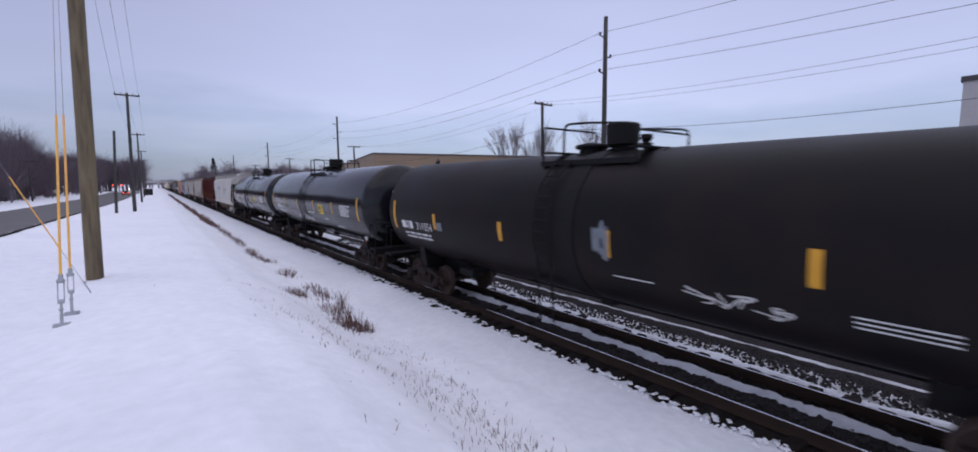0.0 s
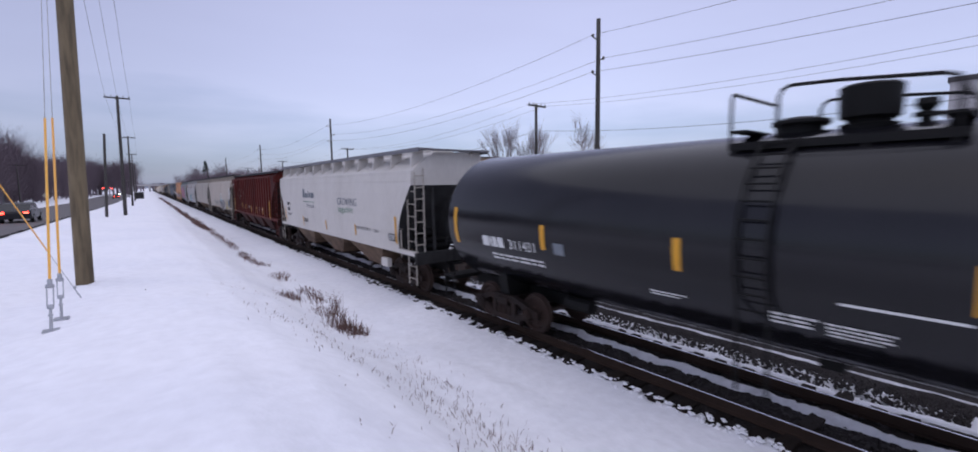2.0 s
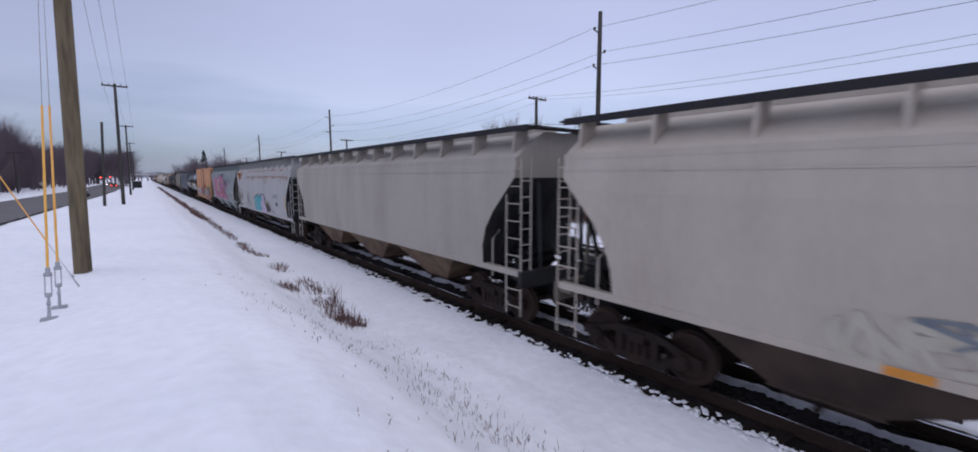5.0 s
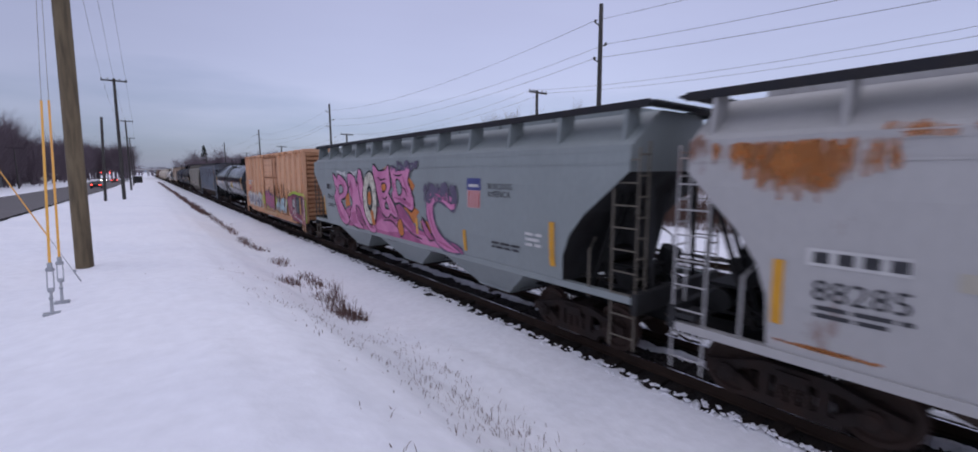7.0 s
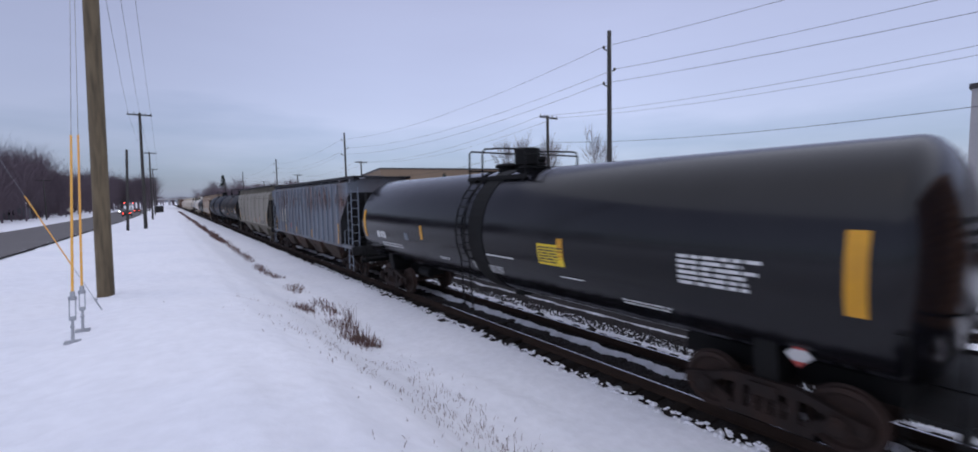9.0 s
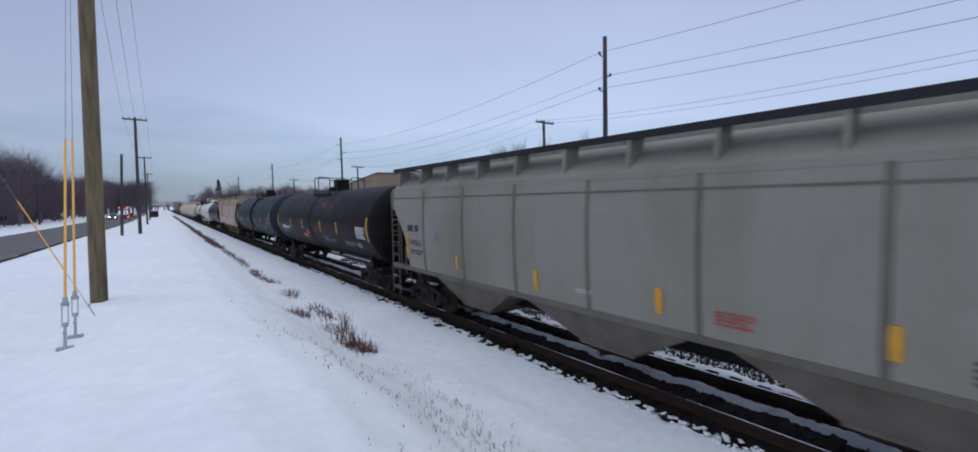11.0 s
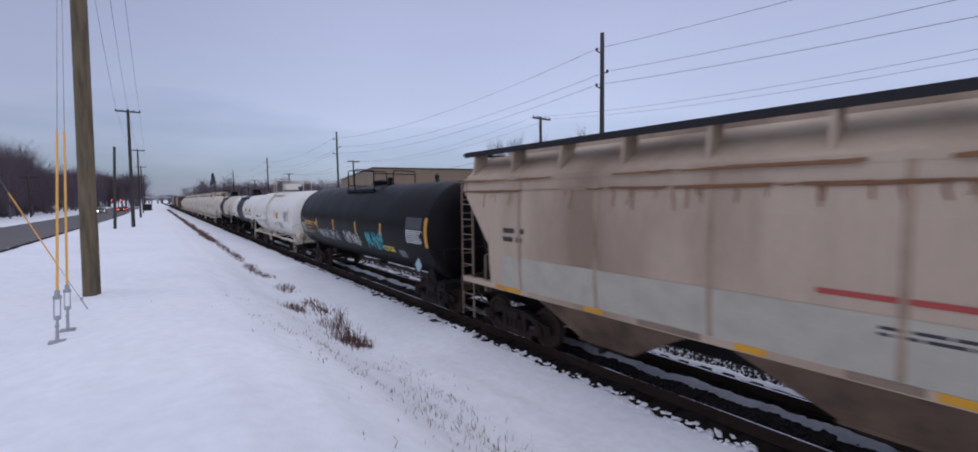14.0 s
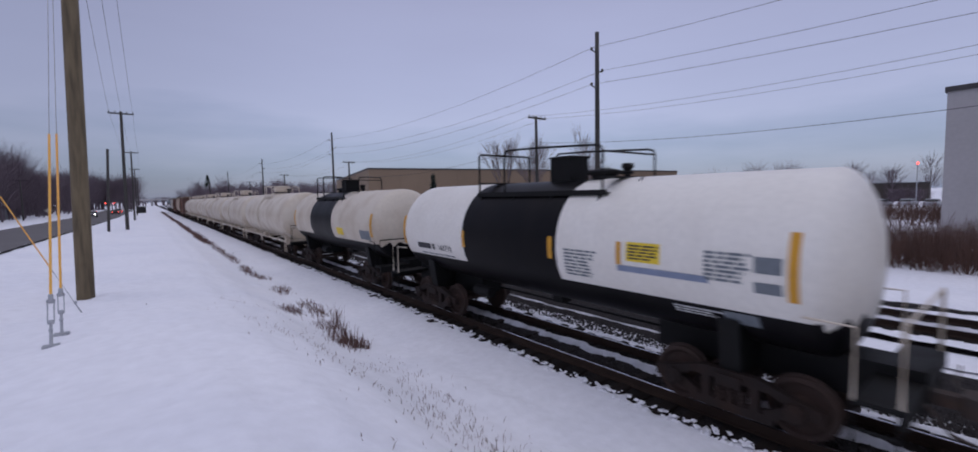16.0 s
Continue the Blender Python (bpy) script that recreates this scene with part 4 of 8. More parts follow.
    if running_board:
        bm = bmesh.new()
        box(bm, -1.52, -1.42, -length / 2 + 0.5, length / 2 - 0.5, 1.0, 1.06)
        for i in range(7):
            y = -length / 2 + 1.2 + i * (length - 2.4) / 6
            tube(bm, [(-1.47, y, 1.03), (-0.85, y, zc - radius * 0.72)], 0.03, 6)
        part("running_board", bm, fit_mat, car)
    running_gear(car, length, ty)
    return car, surf


def hopper_side(kind):
    """The half-width of the near side at each height."""
    if kind == "ribbed":
        return lambda z: 1.52 if z < 4.26 else max(0.5, 1.52 - (z - 4.26) * 2.6)
    return lambda z: lerp(z, [(0.0, 1.50), (1.25, 1.50), (1.9, 1.57), (2.6, 1.59), (3.4, 1.585), (3.95, 1.53), (4.12, 1.40), (4.40, 1.02), (4.64, 0.62)])


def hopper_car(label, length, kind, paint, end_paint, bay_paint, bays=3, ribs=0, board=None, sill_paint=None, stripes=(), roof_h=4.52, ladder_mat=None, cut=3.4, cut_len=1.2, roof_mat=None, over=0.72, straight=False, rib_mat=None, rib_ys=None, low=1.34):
    """A covered hopper: bulging or ribbed sides, cut-away ends with slope sheets and ladders, bays below, roof walk above."""
    car = thing("hopper_car", label, "hopper car", None, "cars of the freight train")
    surf = hopper_side(kind)
    half = length / 2 - over
    heights = [3.95, 4.12, 4.40, roof_h + 0.12] if kind != "ribbed" else [4.26, 4.33, 4.42, roof_h + 0.03]
    def section(zb):
        zs = [zb + (heights[0] - zb) * k for k in (0.0, 0.25, 0.5, 0.75)]
        right = [(surf(z) if z < roof_h - 0.02 else 0.62, z) for z in zs + heights]
        return right + [(-x, z) for x, z in right[::-1]]
    flat = half - cut_len
    if kind == "ribbed":
        prof = [(half, cut), (flat + 0.02, cut - 1.25), (flat, low + 0.10)]
    elif straight:
        prof = [(half, 3.76), (flat + 0.02, 2.42), (flat, low + 0.10)]
    else:
        prof = [(half, cut + 0.18), (half - 0.30 * cut_len, cut - 0.22), (half - 0.62 * cut_len, cut - 0.62), (half - 0.86 * cut_len, cut - 1.05), (half - 0.98 * cut_len, cut - 1.5), (flat, low + 0.10)]
    secs = [(-y, section(z)) for y, z in prof] + [(y, section(z)) for y, z in prof[::-1]]
    bm = bmesh.new()
    loft(bm, secs)
    # undersides and low end faces get a darker paint for their shade
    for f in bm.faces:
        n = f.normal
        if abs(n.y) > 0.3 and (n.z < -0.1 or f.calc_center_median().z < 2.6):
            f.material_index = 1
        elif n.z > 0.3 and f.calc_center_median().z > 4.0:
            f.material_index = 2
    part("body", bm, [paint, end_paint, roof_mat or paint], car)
    # side sills run the whole length
    for s in (-1, 1):
        bm = bmesh.new()
        x0, x1 = sorted((s * 1.38, s * 1.53))
        box(bm, x0, x1, -half - 0.1, half + 0.1, low, low + 0.13)
        part("side_sill", bm, sill_paint or paint, car)
    bm = bmesh.new()
    box(bm, -0.3, 0.3, -length / 2 + 0.45, length / 2 - 0.45, 0.70, 1.02)
    part("center_sill", bm, BLACK_UNDER, car)
    # bays
    pitch = 4.45 * length / 18.8 if bays == 3 else 3.15
    for i in range(bays):
        yc = (i - (bays - 1) / 2) * pitch
        inner = pitch * 0.46
        wa = inner if i > 0 else min(inner, 1.65)
        wb = inner if i < bays - 1 else min(inner, 1.65)
        foot_z, fx = 0.58, 1.02
        bm = bmesh.new()
        top = [(-1.44, yc - wa, low + 0.04), (1.44, yc - wa, low + 0.04), (1.44, yc + wb, low + 0.04), (-1.44, yc + wb, low + 0.04)]
        foot = [(-fx, yc - 0.62, foot_z), (fx, yc - 0.62, foot_z), (fx, yc + 0.62, foot_z), (-fx, yc + 0.62, foot_z)]
        a, b = [bm.verts.new(p) for p in top], [bm.verts.new(p) for p in foot]
        for k in range(4):
            bm.faces.new((a[k], a[(k + 1) % 4], b[(k + 1) % 4], b[k]))
        bm.faces.new(b[::-1])
        bm.faces.new(a)
        bmesh.ops.recalc_face_normals(bm, faces=bm.faces)
        bay = part("discharge_bay", bm, bay_paint, car)
        bm = bmesh.new()
        box(bm, -fx - 0.02, fx + 0.02, yc - 0.66, yc + 0.66, foot_z - 0.03, foot_z + 0.03)
        part("outlet_rim", bm, bay_paint, bay)
        bm = bmesh.new()
        box(bm, -0.92, 0.92, yc - 0.50, yc + 0.50, foot_z - 0.14, foot_z - 0.03)
        part("outlet_gate", bm, TRUCK, bay)
        bm = bmesh.new()
        tube(bm, [(-1.2, yc, foot_z - 0.08), (-0.9, yc, foot_z - 0.08)], 0.05, 8)
        part("gate_spindle", bm, TRUCK, bay)
    # ribs
    for y in rib_ys or [-half + 0.12 + (2 * half - 0.24) * i / (ribs - 1) for i in range(ribs)]:
        zb = lerp(abs(y), [(0, low + 0.13), (flat, low + 0.13), (flat + 0.03, cut - 1.2 if kind == 'ribbed' else 2.45 if straight else 1.9), (half, 3.78 if straight else cut + 0.1)])
        for s in (-1, 1):
            bm = bmesh.new()
            if kind == "ribbed":
                x0, x1 = sorted((s * 1.51, s * 1.60))
                box(bm, x0, x1, y - 0.055, y + 0.055, zb, 4.24)
            else:
                rows = []
                for k in range(7):
                    z = zb + (3.95 - zb) * k / 6
                    rows.append([bm.verts.new((s * (surf(z) + e), y + w, z)) for w, e in ((-0.055, -0.01), (-0.035, 0.016), (0.035, 0.016), (0.055, -0.01))])
                for a, b in zip(rows, rows[1:]):
                    for k in range(3):
                        bm.faces.new((a[k], a[k + 1], b[k + 1], b[k]))
            part("side_post", bm, rib_mat or paint, car)
    # top chord, roof hatches and roof walk
    for s in (-1, 1):
        bm = bmesh.new()
        zt = 4.24 if kind == "ribbed" else 4.0
        x0, x1 = sorted((s * (surf(zt) - 0.04), s * (surf(zt) + 0.045)))
        box(bm, x0, x1, -half, half, zt - 0.07, zt + 0.04)
        part("top_chord", bm, paint, car)
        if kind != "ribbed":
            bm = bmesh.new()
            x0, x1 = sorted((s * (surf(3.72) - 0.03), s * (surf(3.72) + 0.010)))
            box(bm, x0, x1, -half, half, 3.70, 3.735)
            part("side_seam", bm, rib_mat or paint, car, "thin lap seam below the roof")
    bm = bmesh.new()
    hz = roof_h + (0.10 if kind == "ribbed" else 0.25)
    box(bm, -0.42, 0.42, -half + 0.6, half - 0.6, roof_h - 0.01, hz)
    for i in range(9):
        y = -half + 0.9 + (2 * half - 1.8) * i / 8
        box(bm, -0.50, 0.50, y - 0.03, y + 0.03, roof_h - 0.01, hz + 0.03)
    part("hatch_cover", bm, paint, car)
    wz = roof_h + (0.01 if kind == "ribbed" else 0.17)
    for s in (-1, 1):
        bm = bmesh.new()
        x0, x1 = sorted((s * 0.86, s * 1.34))
        box(bm, x0, x1, -half - 0.2, half + 0.2, wz, wz + 0.05)
        box(bm, *sorted((s * 1.32, s * 1.36)), -half - 0.2, half + 0.2, wz - 0.07, wz + 0.06)
        part("roof_walk", bm, board or GRATING, car)
        for i in range(12):
            y = -half + 0.25 + (2 * half - 0.5) * i / 11
            bm = bmesh.new()
            prism(bm, [(s * 1.42, 4.26), (s * 0.95, 4.34), (s * 0.95, wz), (s * 1.34, wz)] if kind == "ribbed" else [(s * 1.42, 4.02), (s * 0.95, 4.28), (s * 0.95, wz), (s * 1.34, wz)], "y", y - 0.03, y + 0.03)
            bmesh.ops.recalc_face_normals(bm, faces=bm.faces)
            part("walk_bracket", bm, paint, car)
        bm = bmesh.new()
        box(bm, -1.34, 1.34, *sorted((s * (half - 0.05), s * (half + 0.32))), wz - 0.01, wz + 0.03)
        part("end_crosswalk", bm, board or GRATING, car)
    # ends: slope braces, platform, ladders, handrails
    lm = ladder_mat or rib_mat or paint
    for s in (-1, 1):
        # platform takes the dark end paint too: shade put into its colour
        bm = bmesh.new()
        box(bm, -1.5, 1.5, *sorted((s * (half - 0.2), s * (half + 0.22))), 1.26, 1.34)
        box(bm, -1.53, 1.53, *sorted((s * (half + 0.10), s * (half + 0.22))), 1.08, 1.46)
        part("end_platform", bm, end_paint, car, "end platform with shade put into its paint")
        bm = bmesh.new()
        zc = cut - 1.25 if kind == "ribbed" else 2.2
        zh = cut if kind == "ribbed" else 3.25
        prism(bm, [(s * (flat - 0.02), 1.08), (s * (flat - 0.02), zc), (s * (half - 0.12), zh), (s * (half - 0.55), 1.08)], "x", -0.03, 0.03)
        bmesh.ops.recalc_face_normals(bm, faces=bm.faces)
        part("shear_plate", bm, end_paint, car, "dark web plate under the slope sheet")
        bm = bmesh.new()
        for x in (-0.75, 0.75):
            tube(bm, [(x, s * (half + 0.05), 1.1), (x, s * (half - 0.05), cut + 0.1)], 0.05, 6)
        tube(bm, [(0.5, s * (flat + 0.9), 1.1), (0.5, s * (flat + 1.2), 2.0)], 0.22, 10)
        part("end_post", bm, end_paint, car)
        bm = bmesh.new()
        revolve(bm, [(-0.55, 0.06), (-0.52, 0.19), (0.52, 0.19), (0.55, 0.06)], 12, "x", (-0.55, s * (half - 0.35), 1.56))
        revolve(bm, [(-0.55, 0.04), (-0.52, 0.16), (0.10, 0.16), (0.13, 0.04)], 12, "x", (-0.55, s * (half - 0.75), 1.98))
        for z in (1.50, 1.92):
            box(bm, -0.95, -0.10, *sorted((s * (half - 0.98), s * (half - 0.12))), z - 0.16, z - 0.11)
        part("brake_reservoir", bm, BLACK_UNDER, car, "dark brake air tanks on the end platform")
        bm = bmesh.new()
        for x, z in ((-1.05, 1.45), (-0.2, 1.62), (0.35, 1.5)):
            tube(bm, [(x, s * (flat + 0.1), z), (x + 0.1, s * (half - 0.6), z + 0.1), (x + 0.1, s * (half + 0.05), z - 0.1), (x + 0.1, s * (half + 0.06), 0.95)], 0.03, 6)
        for x in (-1.28, -0.98):
            tube(bm, [(x, s * (half - 0.95), 1.30), (x, s * (half - 0.30), 3.2 if kind != "ribbed" else 3.4)], 0.045, 6)
        part("brake_pipe", bm, BLACK_UNDER, car, "dark pipes and braces at the car's end")
        for x in (-1.5, 1.5):
            ladder(car, x, s * (half + 0.16), s * (half - 0.34), 0.42, 3.98, lm, 9, 0.0, 0.021)
            e = 0.32 if x < 0 else -0.32
            bm = bmesh.new()
            tube(bm, [(x + e, s * (half + 0.14), 1.1), (x + e, s * (half + 0.14), 4.1)], 0.025, 6)
            for i in range(8):
                tube(bm, [(x, s * (half + 0.16), 1.35 + i * 0.36), (x + e, s * (half + 0.16), 1.35 + i * 0.36)], 0.018, 5)
            part("end_ladder", bm, lm, car)
            hoop("handrail", [(x, s * (half - 0.85), 1.2), (x, s * (half - 0.85), 2.1), (x * 0.8, s * (half - 0.95), 2.3)], lm, car, 0.022)
    for y, z0, z1, w in stripes:
        plate(car, "reflective_stripe", YELLOW, lambda z: surf(z) + (0.085 if kind == "ribbed" else 0.01), y - w / 2, y + w / 2, z0, z1, "yellow reflective stripe", 0.006, 5)
    running_gear(car, length, length / 2 - 2.15)
    return car, surf


def box_car(label, length, paint, roof_h=4.5, ribs=9, door=(-1.1, 1.7), sill_paint=None, end_mats=None, post_ys=None):
    """A boxcar: ribbed sides, plug door with horizontal pressings, corrugated ends, low-pitched roof."""
    car = thing("boxcar", label, "boxcar", None, "cars of the freight train")
    half = length / 2 - 0.75
    bm = bmesh.new()
    box(bm, -1.47, 1.47, -half, half, 1.02, roof_h - 0.22)
    part("body", bm, paint, car)
    bm = bmesh.new()
    prism(bm, [(-1.56, roof_h - 0.24), (1.56, roof_h - 0.24), (1.56, roof_h - 0.12), (0, roof_h), (-1.56, roof_h - 0.12)], "y", -half - 0.05, half + 0.05)
    for i in range(14):
        y = -half + 0.2 + (2 * half - 0.4) * i / 13
        prism(bm, [(-1.58, roof_h - 0.25), (1.58, roof_h - 0.25), (1.58, roof_h - 0.08), (0, roof_h + 0.04), (-1.58, roof_h - 0.08)], "y", y - 0.05, y + 0.05)
    bmesh.ops.recalc_face_normals(bm, faces=bm.faces)
    part("roof", bm, paint, car)
    for y in post_ys or [-half + 0.06 + (2 * half - 0.12) * i / (2 * ribs - 1) for i in range(2 * ribs)]:
        if door[0] - 0.1 < y < door[1] + 0.1:
            continue
        for s in (-1, 1):
            bm = bmesh.new()
            prism(bm, [(s * 1.46, y - 0.13), (s * 1.46, y + 0.13), (s * 1.58, y + 0.07), (s * 1.58, y - 0.07)], "z", 1.0, roof_h - 0.24)
            bmesh.ops.recalc_face_normals(bm, faces=bm.faces)
            part("side_post", bm, paint, car)
    for s in (-1, 1):
        bm = bmesh.new()
        box(bm, *sorted((s * 1.46, s * 1.52)), door[0], door[1], 1.05, roof_h - 0.3)
        plug = part("plug_door", bm, paint, car, "closed plug door with horizontal pressings")
        n = 15
        for i in range(n):
            z = 1.2 + (roof_h - 1.7) * i / (n - 1)
            if i == 9:
                continue
            bm = bmesh.new()
            prism(bm, [(s * 1.51, z - 0.085), (s * 1.55, z - 0.04), (s * 1.55, z + 0.04), (s * 1.51, z + 0.085)], "y", door[0] + 0.08, door[1] - 0.08)
            bmesh.ops.recalc_face_normals(bm, faces=bm.faces)
            part("pressing", bm, paint, plug)
        for y in (door[0] + 0.06, door[1] - 0.06):
            bm = bmesh.new()
            tube(bm, [(s * 1.60, y, 1.1), (s * 1.60, y, roof_h - 0.4)], 0.028, 6)
            part("lock_rod", bm, END_RUST, plug)
        for z in (1.05, roof_h - 0.34, 1.2 + (roof_h - 1.7) * 9 / 14):
            bm = bmesh.new()
            box(bm, *sorted((s * 1.47, s * 1.60)), door[0] - 0.3, door[1] + 0.15, z - 0.03, z + 0.03)
            part("door_rail", bm, END_RUST, plug)
        bm = bmesh.new()
        box(bm, *sorted((s * 1.42, s * 1.58)), -half + 1.8, half - 1.8, 0.72, 1.04)
        box(bm, *sorted((s * 1.42, s * 1.58)), -half, half, 0.90, 1.04)
        part("side_sill", bm, sill_paint or paint, car)
        for i in range(16):
            z = 1.15 + (roof_h - 1.5) * i / 15
            bm = bmesh.new()
            prism(bm, [(s * half - 0.01 * s, z - 0.09), (s * (half + 0.08), z - 0.045), (s * (half + 0.08), z + 0.045), (s * half - 0.01 * s, z + 0.09)], "x", -1.40, 1.40)
            bmesh.ops.recalc_face_normals(bm, faces=bm.faces)
            part("end_corrugation", bm, end_mats[0] if end_mats else paint, car)
        if end_mats:
            bm = bmesh.new()
            box(bm, -1.42, 1.42, *sorted((s * (half - 0.02), s * (half + 0.012))), 1.06, roof_h - 0.26)
            part("end_recess", bm, end_mats[1], car, "rust in the hollows of the end")
        bm = bmesh.new()
        box(bm, -1.4, 1.4, *sorted((s * half, s * (half + 0.35))), 1.0, 1.05)
        part("end_platform", bm, BLACK_UNDER, car)
        for x in (-1.6, 1.6):
            ladder(car, x, s * (half - 0.08), s * (half - 0.5), 0.45, roof_h - 1.9, paint, 6, 0.0, 0.02)
    bm = bmesh.new()
    box(bm, -0.3, 0.3, -length / 2 + 0.45, length / 2 - 0.45, 0.70, 1.02)
    part("center_sill", bm, BLACK_UNDER, car)
    running_gear(car, length, length / 2 - 2.3)
    return car, (lambda z: 1.47)


# ---- the freight train ----
TRAIN = []      # (car, station of its middle at the start)


def couple(car, a, b):
    TRAIN.append((car, (a + b) / 2))


def tank_stripes(span, small=(-4.4, -1.6, 1.6, 4.4), z=2.6, w=0.22, tall=0.52):
    return [(s * span, z - tall, z + tall, w) for s in (-1, 1)] + [(y, z - 0.34, z + 0.1, 0.16) for y in small]


BIG = [(y, 2.22, 2.74, 0.13) for y in (4.55, 1.65, -1.52, -4.45)] + [(7.72, 2.08, 3.0, 0.14), (-7.6, 2.08, 3.0, 0.14)]


# black tanks
car, surf = tank_car("weathered black tank car with rusty streaks and yellow stripes", 18.6, 1.61, 2.64, 8.05, BLACK_RUSTY, BLACK_UNDER, straps=((0, 0.5),), stripes=[(7.73, 2.08, 3.0, 0.15), (5.1, 2.22, 2.68, 0.14), (2.04, 2.2, 2.66, 0.14), (-1.06, 2.22, 2.72, 0.14), (-4.22, 2.25, 2.75, 0.15), (-7.7, 2.08, 3.0, 0.15)])
couple(car, -3.3, 15.3)
gloss_a, surf = tank_car("glossy black tank car with yellow stripes and white print", 18.6, 1.70, 2.64, 8.05, BLACK_GLOSS, BLACK_UNDER, stripes=BIG)
couple(gloss_a, 15.3, 33.9)
gloss_b, surf_b = tank_car("glossy black tank car with yellow stripes and a yellow placard", 18.2, 1.70, 2.64, 8.0, BLACK_GLOSS, BLACK_UNDER, stripes=BIG)
couple(gloss_b, 33.9, 51.7)
white_h, surf_w = hopper_car("white covered hopper car with dark printed lettering", 17.9, "smooth", WHITE_HOPPER, GRIME_SHADE, BAY_GRIME, 3, 0, board=WALK_GREY, ladder_mat=GREY_HOPPER, over=0.62, cut_len=0.95, stripes=[(-7.27, 1.65, 2.55, 0.13), (-3.67, 1.62, 2.05, 0.12), (-0.07, 1.58, 2.0, 0.12), (3.59, 1.55, 2.0, 0.12), (7.1, 1.65, 2.4, 0.12)])
couple(white_h, 52.6, 70.5)
red_h, surf_r = hopper_car("dark red ribbed covered hopper car", 18.6, "ribbed", RED_HOPPER, BAY_RED, BAY_RED, 4, 17, rib_ys=[4.93 + 0.79 * k for k in range(-15, 3)] + [7.1, 8.38, -8.38], cut=3.85, cut_len=1.35, over=0.8, stripes=[(7.08, 1.42, 2.62, 0.13), (-6.96, 1.42, 2.62, 0.15), (3.35, 1.78, 2.22, 0.13), (1.78, 1.8, 2.22, 0.13), (-0.5, 1.6, 2.1, 0.12), (-2.56, 1.65, 2.18, 0.1), (-4.72, 1.64, 2.12, 0.13)])
couple(red_h, 70.5, 89.2)
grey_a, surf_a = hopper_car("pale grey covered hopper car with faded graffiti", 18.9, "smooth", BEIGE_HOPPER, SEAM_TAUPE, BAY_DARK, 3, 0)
couple(grey_a, 89.2, 108.1)
grey_c, surf_c = hopper_car("pale grey covered hopper car", 19.0, "smooth", GREY_HOPPER, GRIME_SHADE, BAY_GRIME, 3, 0)
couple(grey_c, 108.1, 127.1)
rusty_h, surf_q = hopper_car("grey covered hopper car streaked with rust and turquoise graffiti", 19.1, "smooth", RUSTY_GREY, GRIME_SHADE, BAY_DARK, 3, 0, low=1.06, roof_h=4.56, stripes=[(-7.5, 1.56, 2.44, 0.13), (-2.71, 1.58, 1.95, 0.13), (1.83, 1.5, 1.85, 0.12), (7.52, 1.56, 2.44, 0.13)])
couple(rusty_h, 127.1, 146.2)
# ladders in darker taupe: pale grey steel with its shade painted in
slate_h, surf_u = hopper_car("blue-grey covered hopper car with large pink graffiti", 18.7, "smooth", SLATE_HOPPER, GRIME_SHADE, SLATE_HOPPER, 3, 0, over=0.6, cut_len=1.5, low=1.26, roof_h=4.56, ladder_mat=SEAM_TAUPE, stripes=[(-7.0, 1.64, 2.56, 0.15), (-3.87, 1.52, 2.08, 0.13), (-1.33, 1.67, 2.18, 0.12), (7.3, 1.64, 2.5, 0.12)])
couple(slate_h, 146.2, 164.3)
peach_b, surf_p = box_car("faded peach boxcar with rust and bright graffiti along the bottom", 17.7, PEACH, 4.82, 7, (-1.49, 1.30), sill_paint=END_PEACH, end_mats=(END_PEACH, END_RUST), post_ys=(7.9, 7.2, 5.9, 4.6, 3.25, 2.15, -1.62, -2.85, -4.03, -5.15, -6.29, -7.37, -8.05))
couple(peach_b, 165.05, 182.75)
gloss_d, surf_d = tank_car("glossy black tank car with a dark centre band", 18.3, 1.66, 2.64, 8.0, BLACK_GLOSS, BLACK_UNDER, straps=((0, 0.6),), stripes=tank_stripes(7.75, (-3, 3)))
couple(gloss_d, 182.8, 201.1)
blue_h, surf_f = hopper_car("faded blue-grey ribbed covered hopper car stained with rust", 18.2, "ribbed", FADED_BLUE, GRIME_SHADE, BAY_DARK, 4, 15, rib_mat=BLUE_POST, rib_ys=[5.63 - 0.826 * k for k in range(16)] + [6.46, 7.05, 8.26, -8.26], cut=3.85, cut_len=1.35, stripes=[(6.95, 1.47, 2.42, 0.12), (4.0, 1.51, 1.95, 0.13), (1.2, 1.5, 1.95, 0.12), (-2.3, 1.5, 1.95, 0.12), (-6.95, 1.47, 2.42, 0.12)])
couple(blue_h, 201.1, 219.3)
# sill in the darker taupe, its shadow put into the paint
taupe_h, surf_t = hopper_car("taupe covered hopper car with worn paint", 18.9, "smooth", TAUPE, GRIME_SHADE, SEAM_TAUPE, 3, 9, sill_paint=SEAM_TAUPE, rib_mat=SEAM_TAUPE, stripes=[(7.58, 1.71, 2.6, 0.11), (4.6, 1.7, 2.1, 0.11), (1.45, 1.62, 2.07, 0.12), (-1.5, 1.68, 2.11, 0.12), (-4.4, 1.71, 2.12, 0.12), (-7.5, 1.7, 2.6, 0.12)])
couple(taupe_h, 219.3, 238.3)
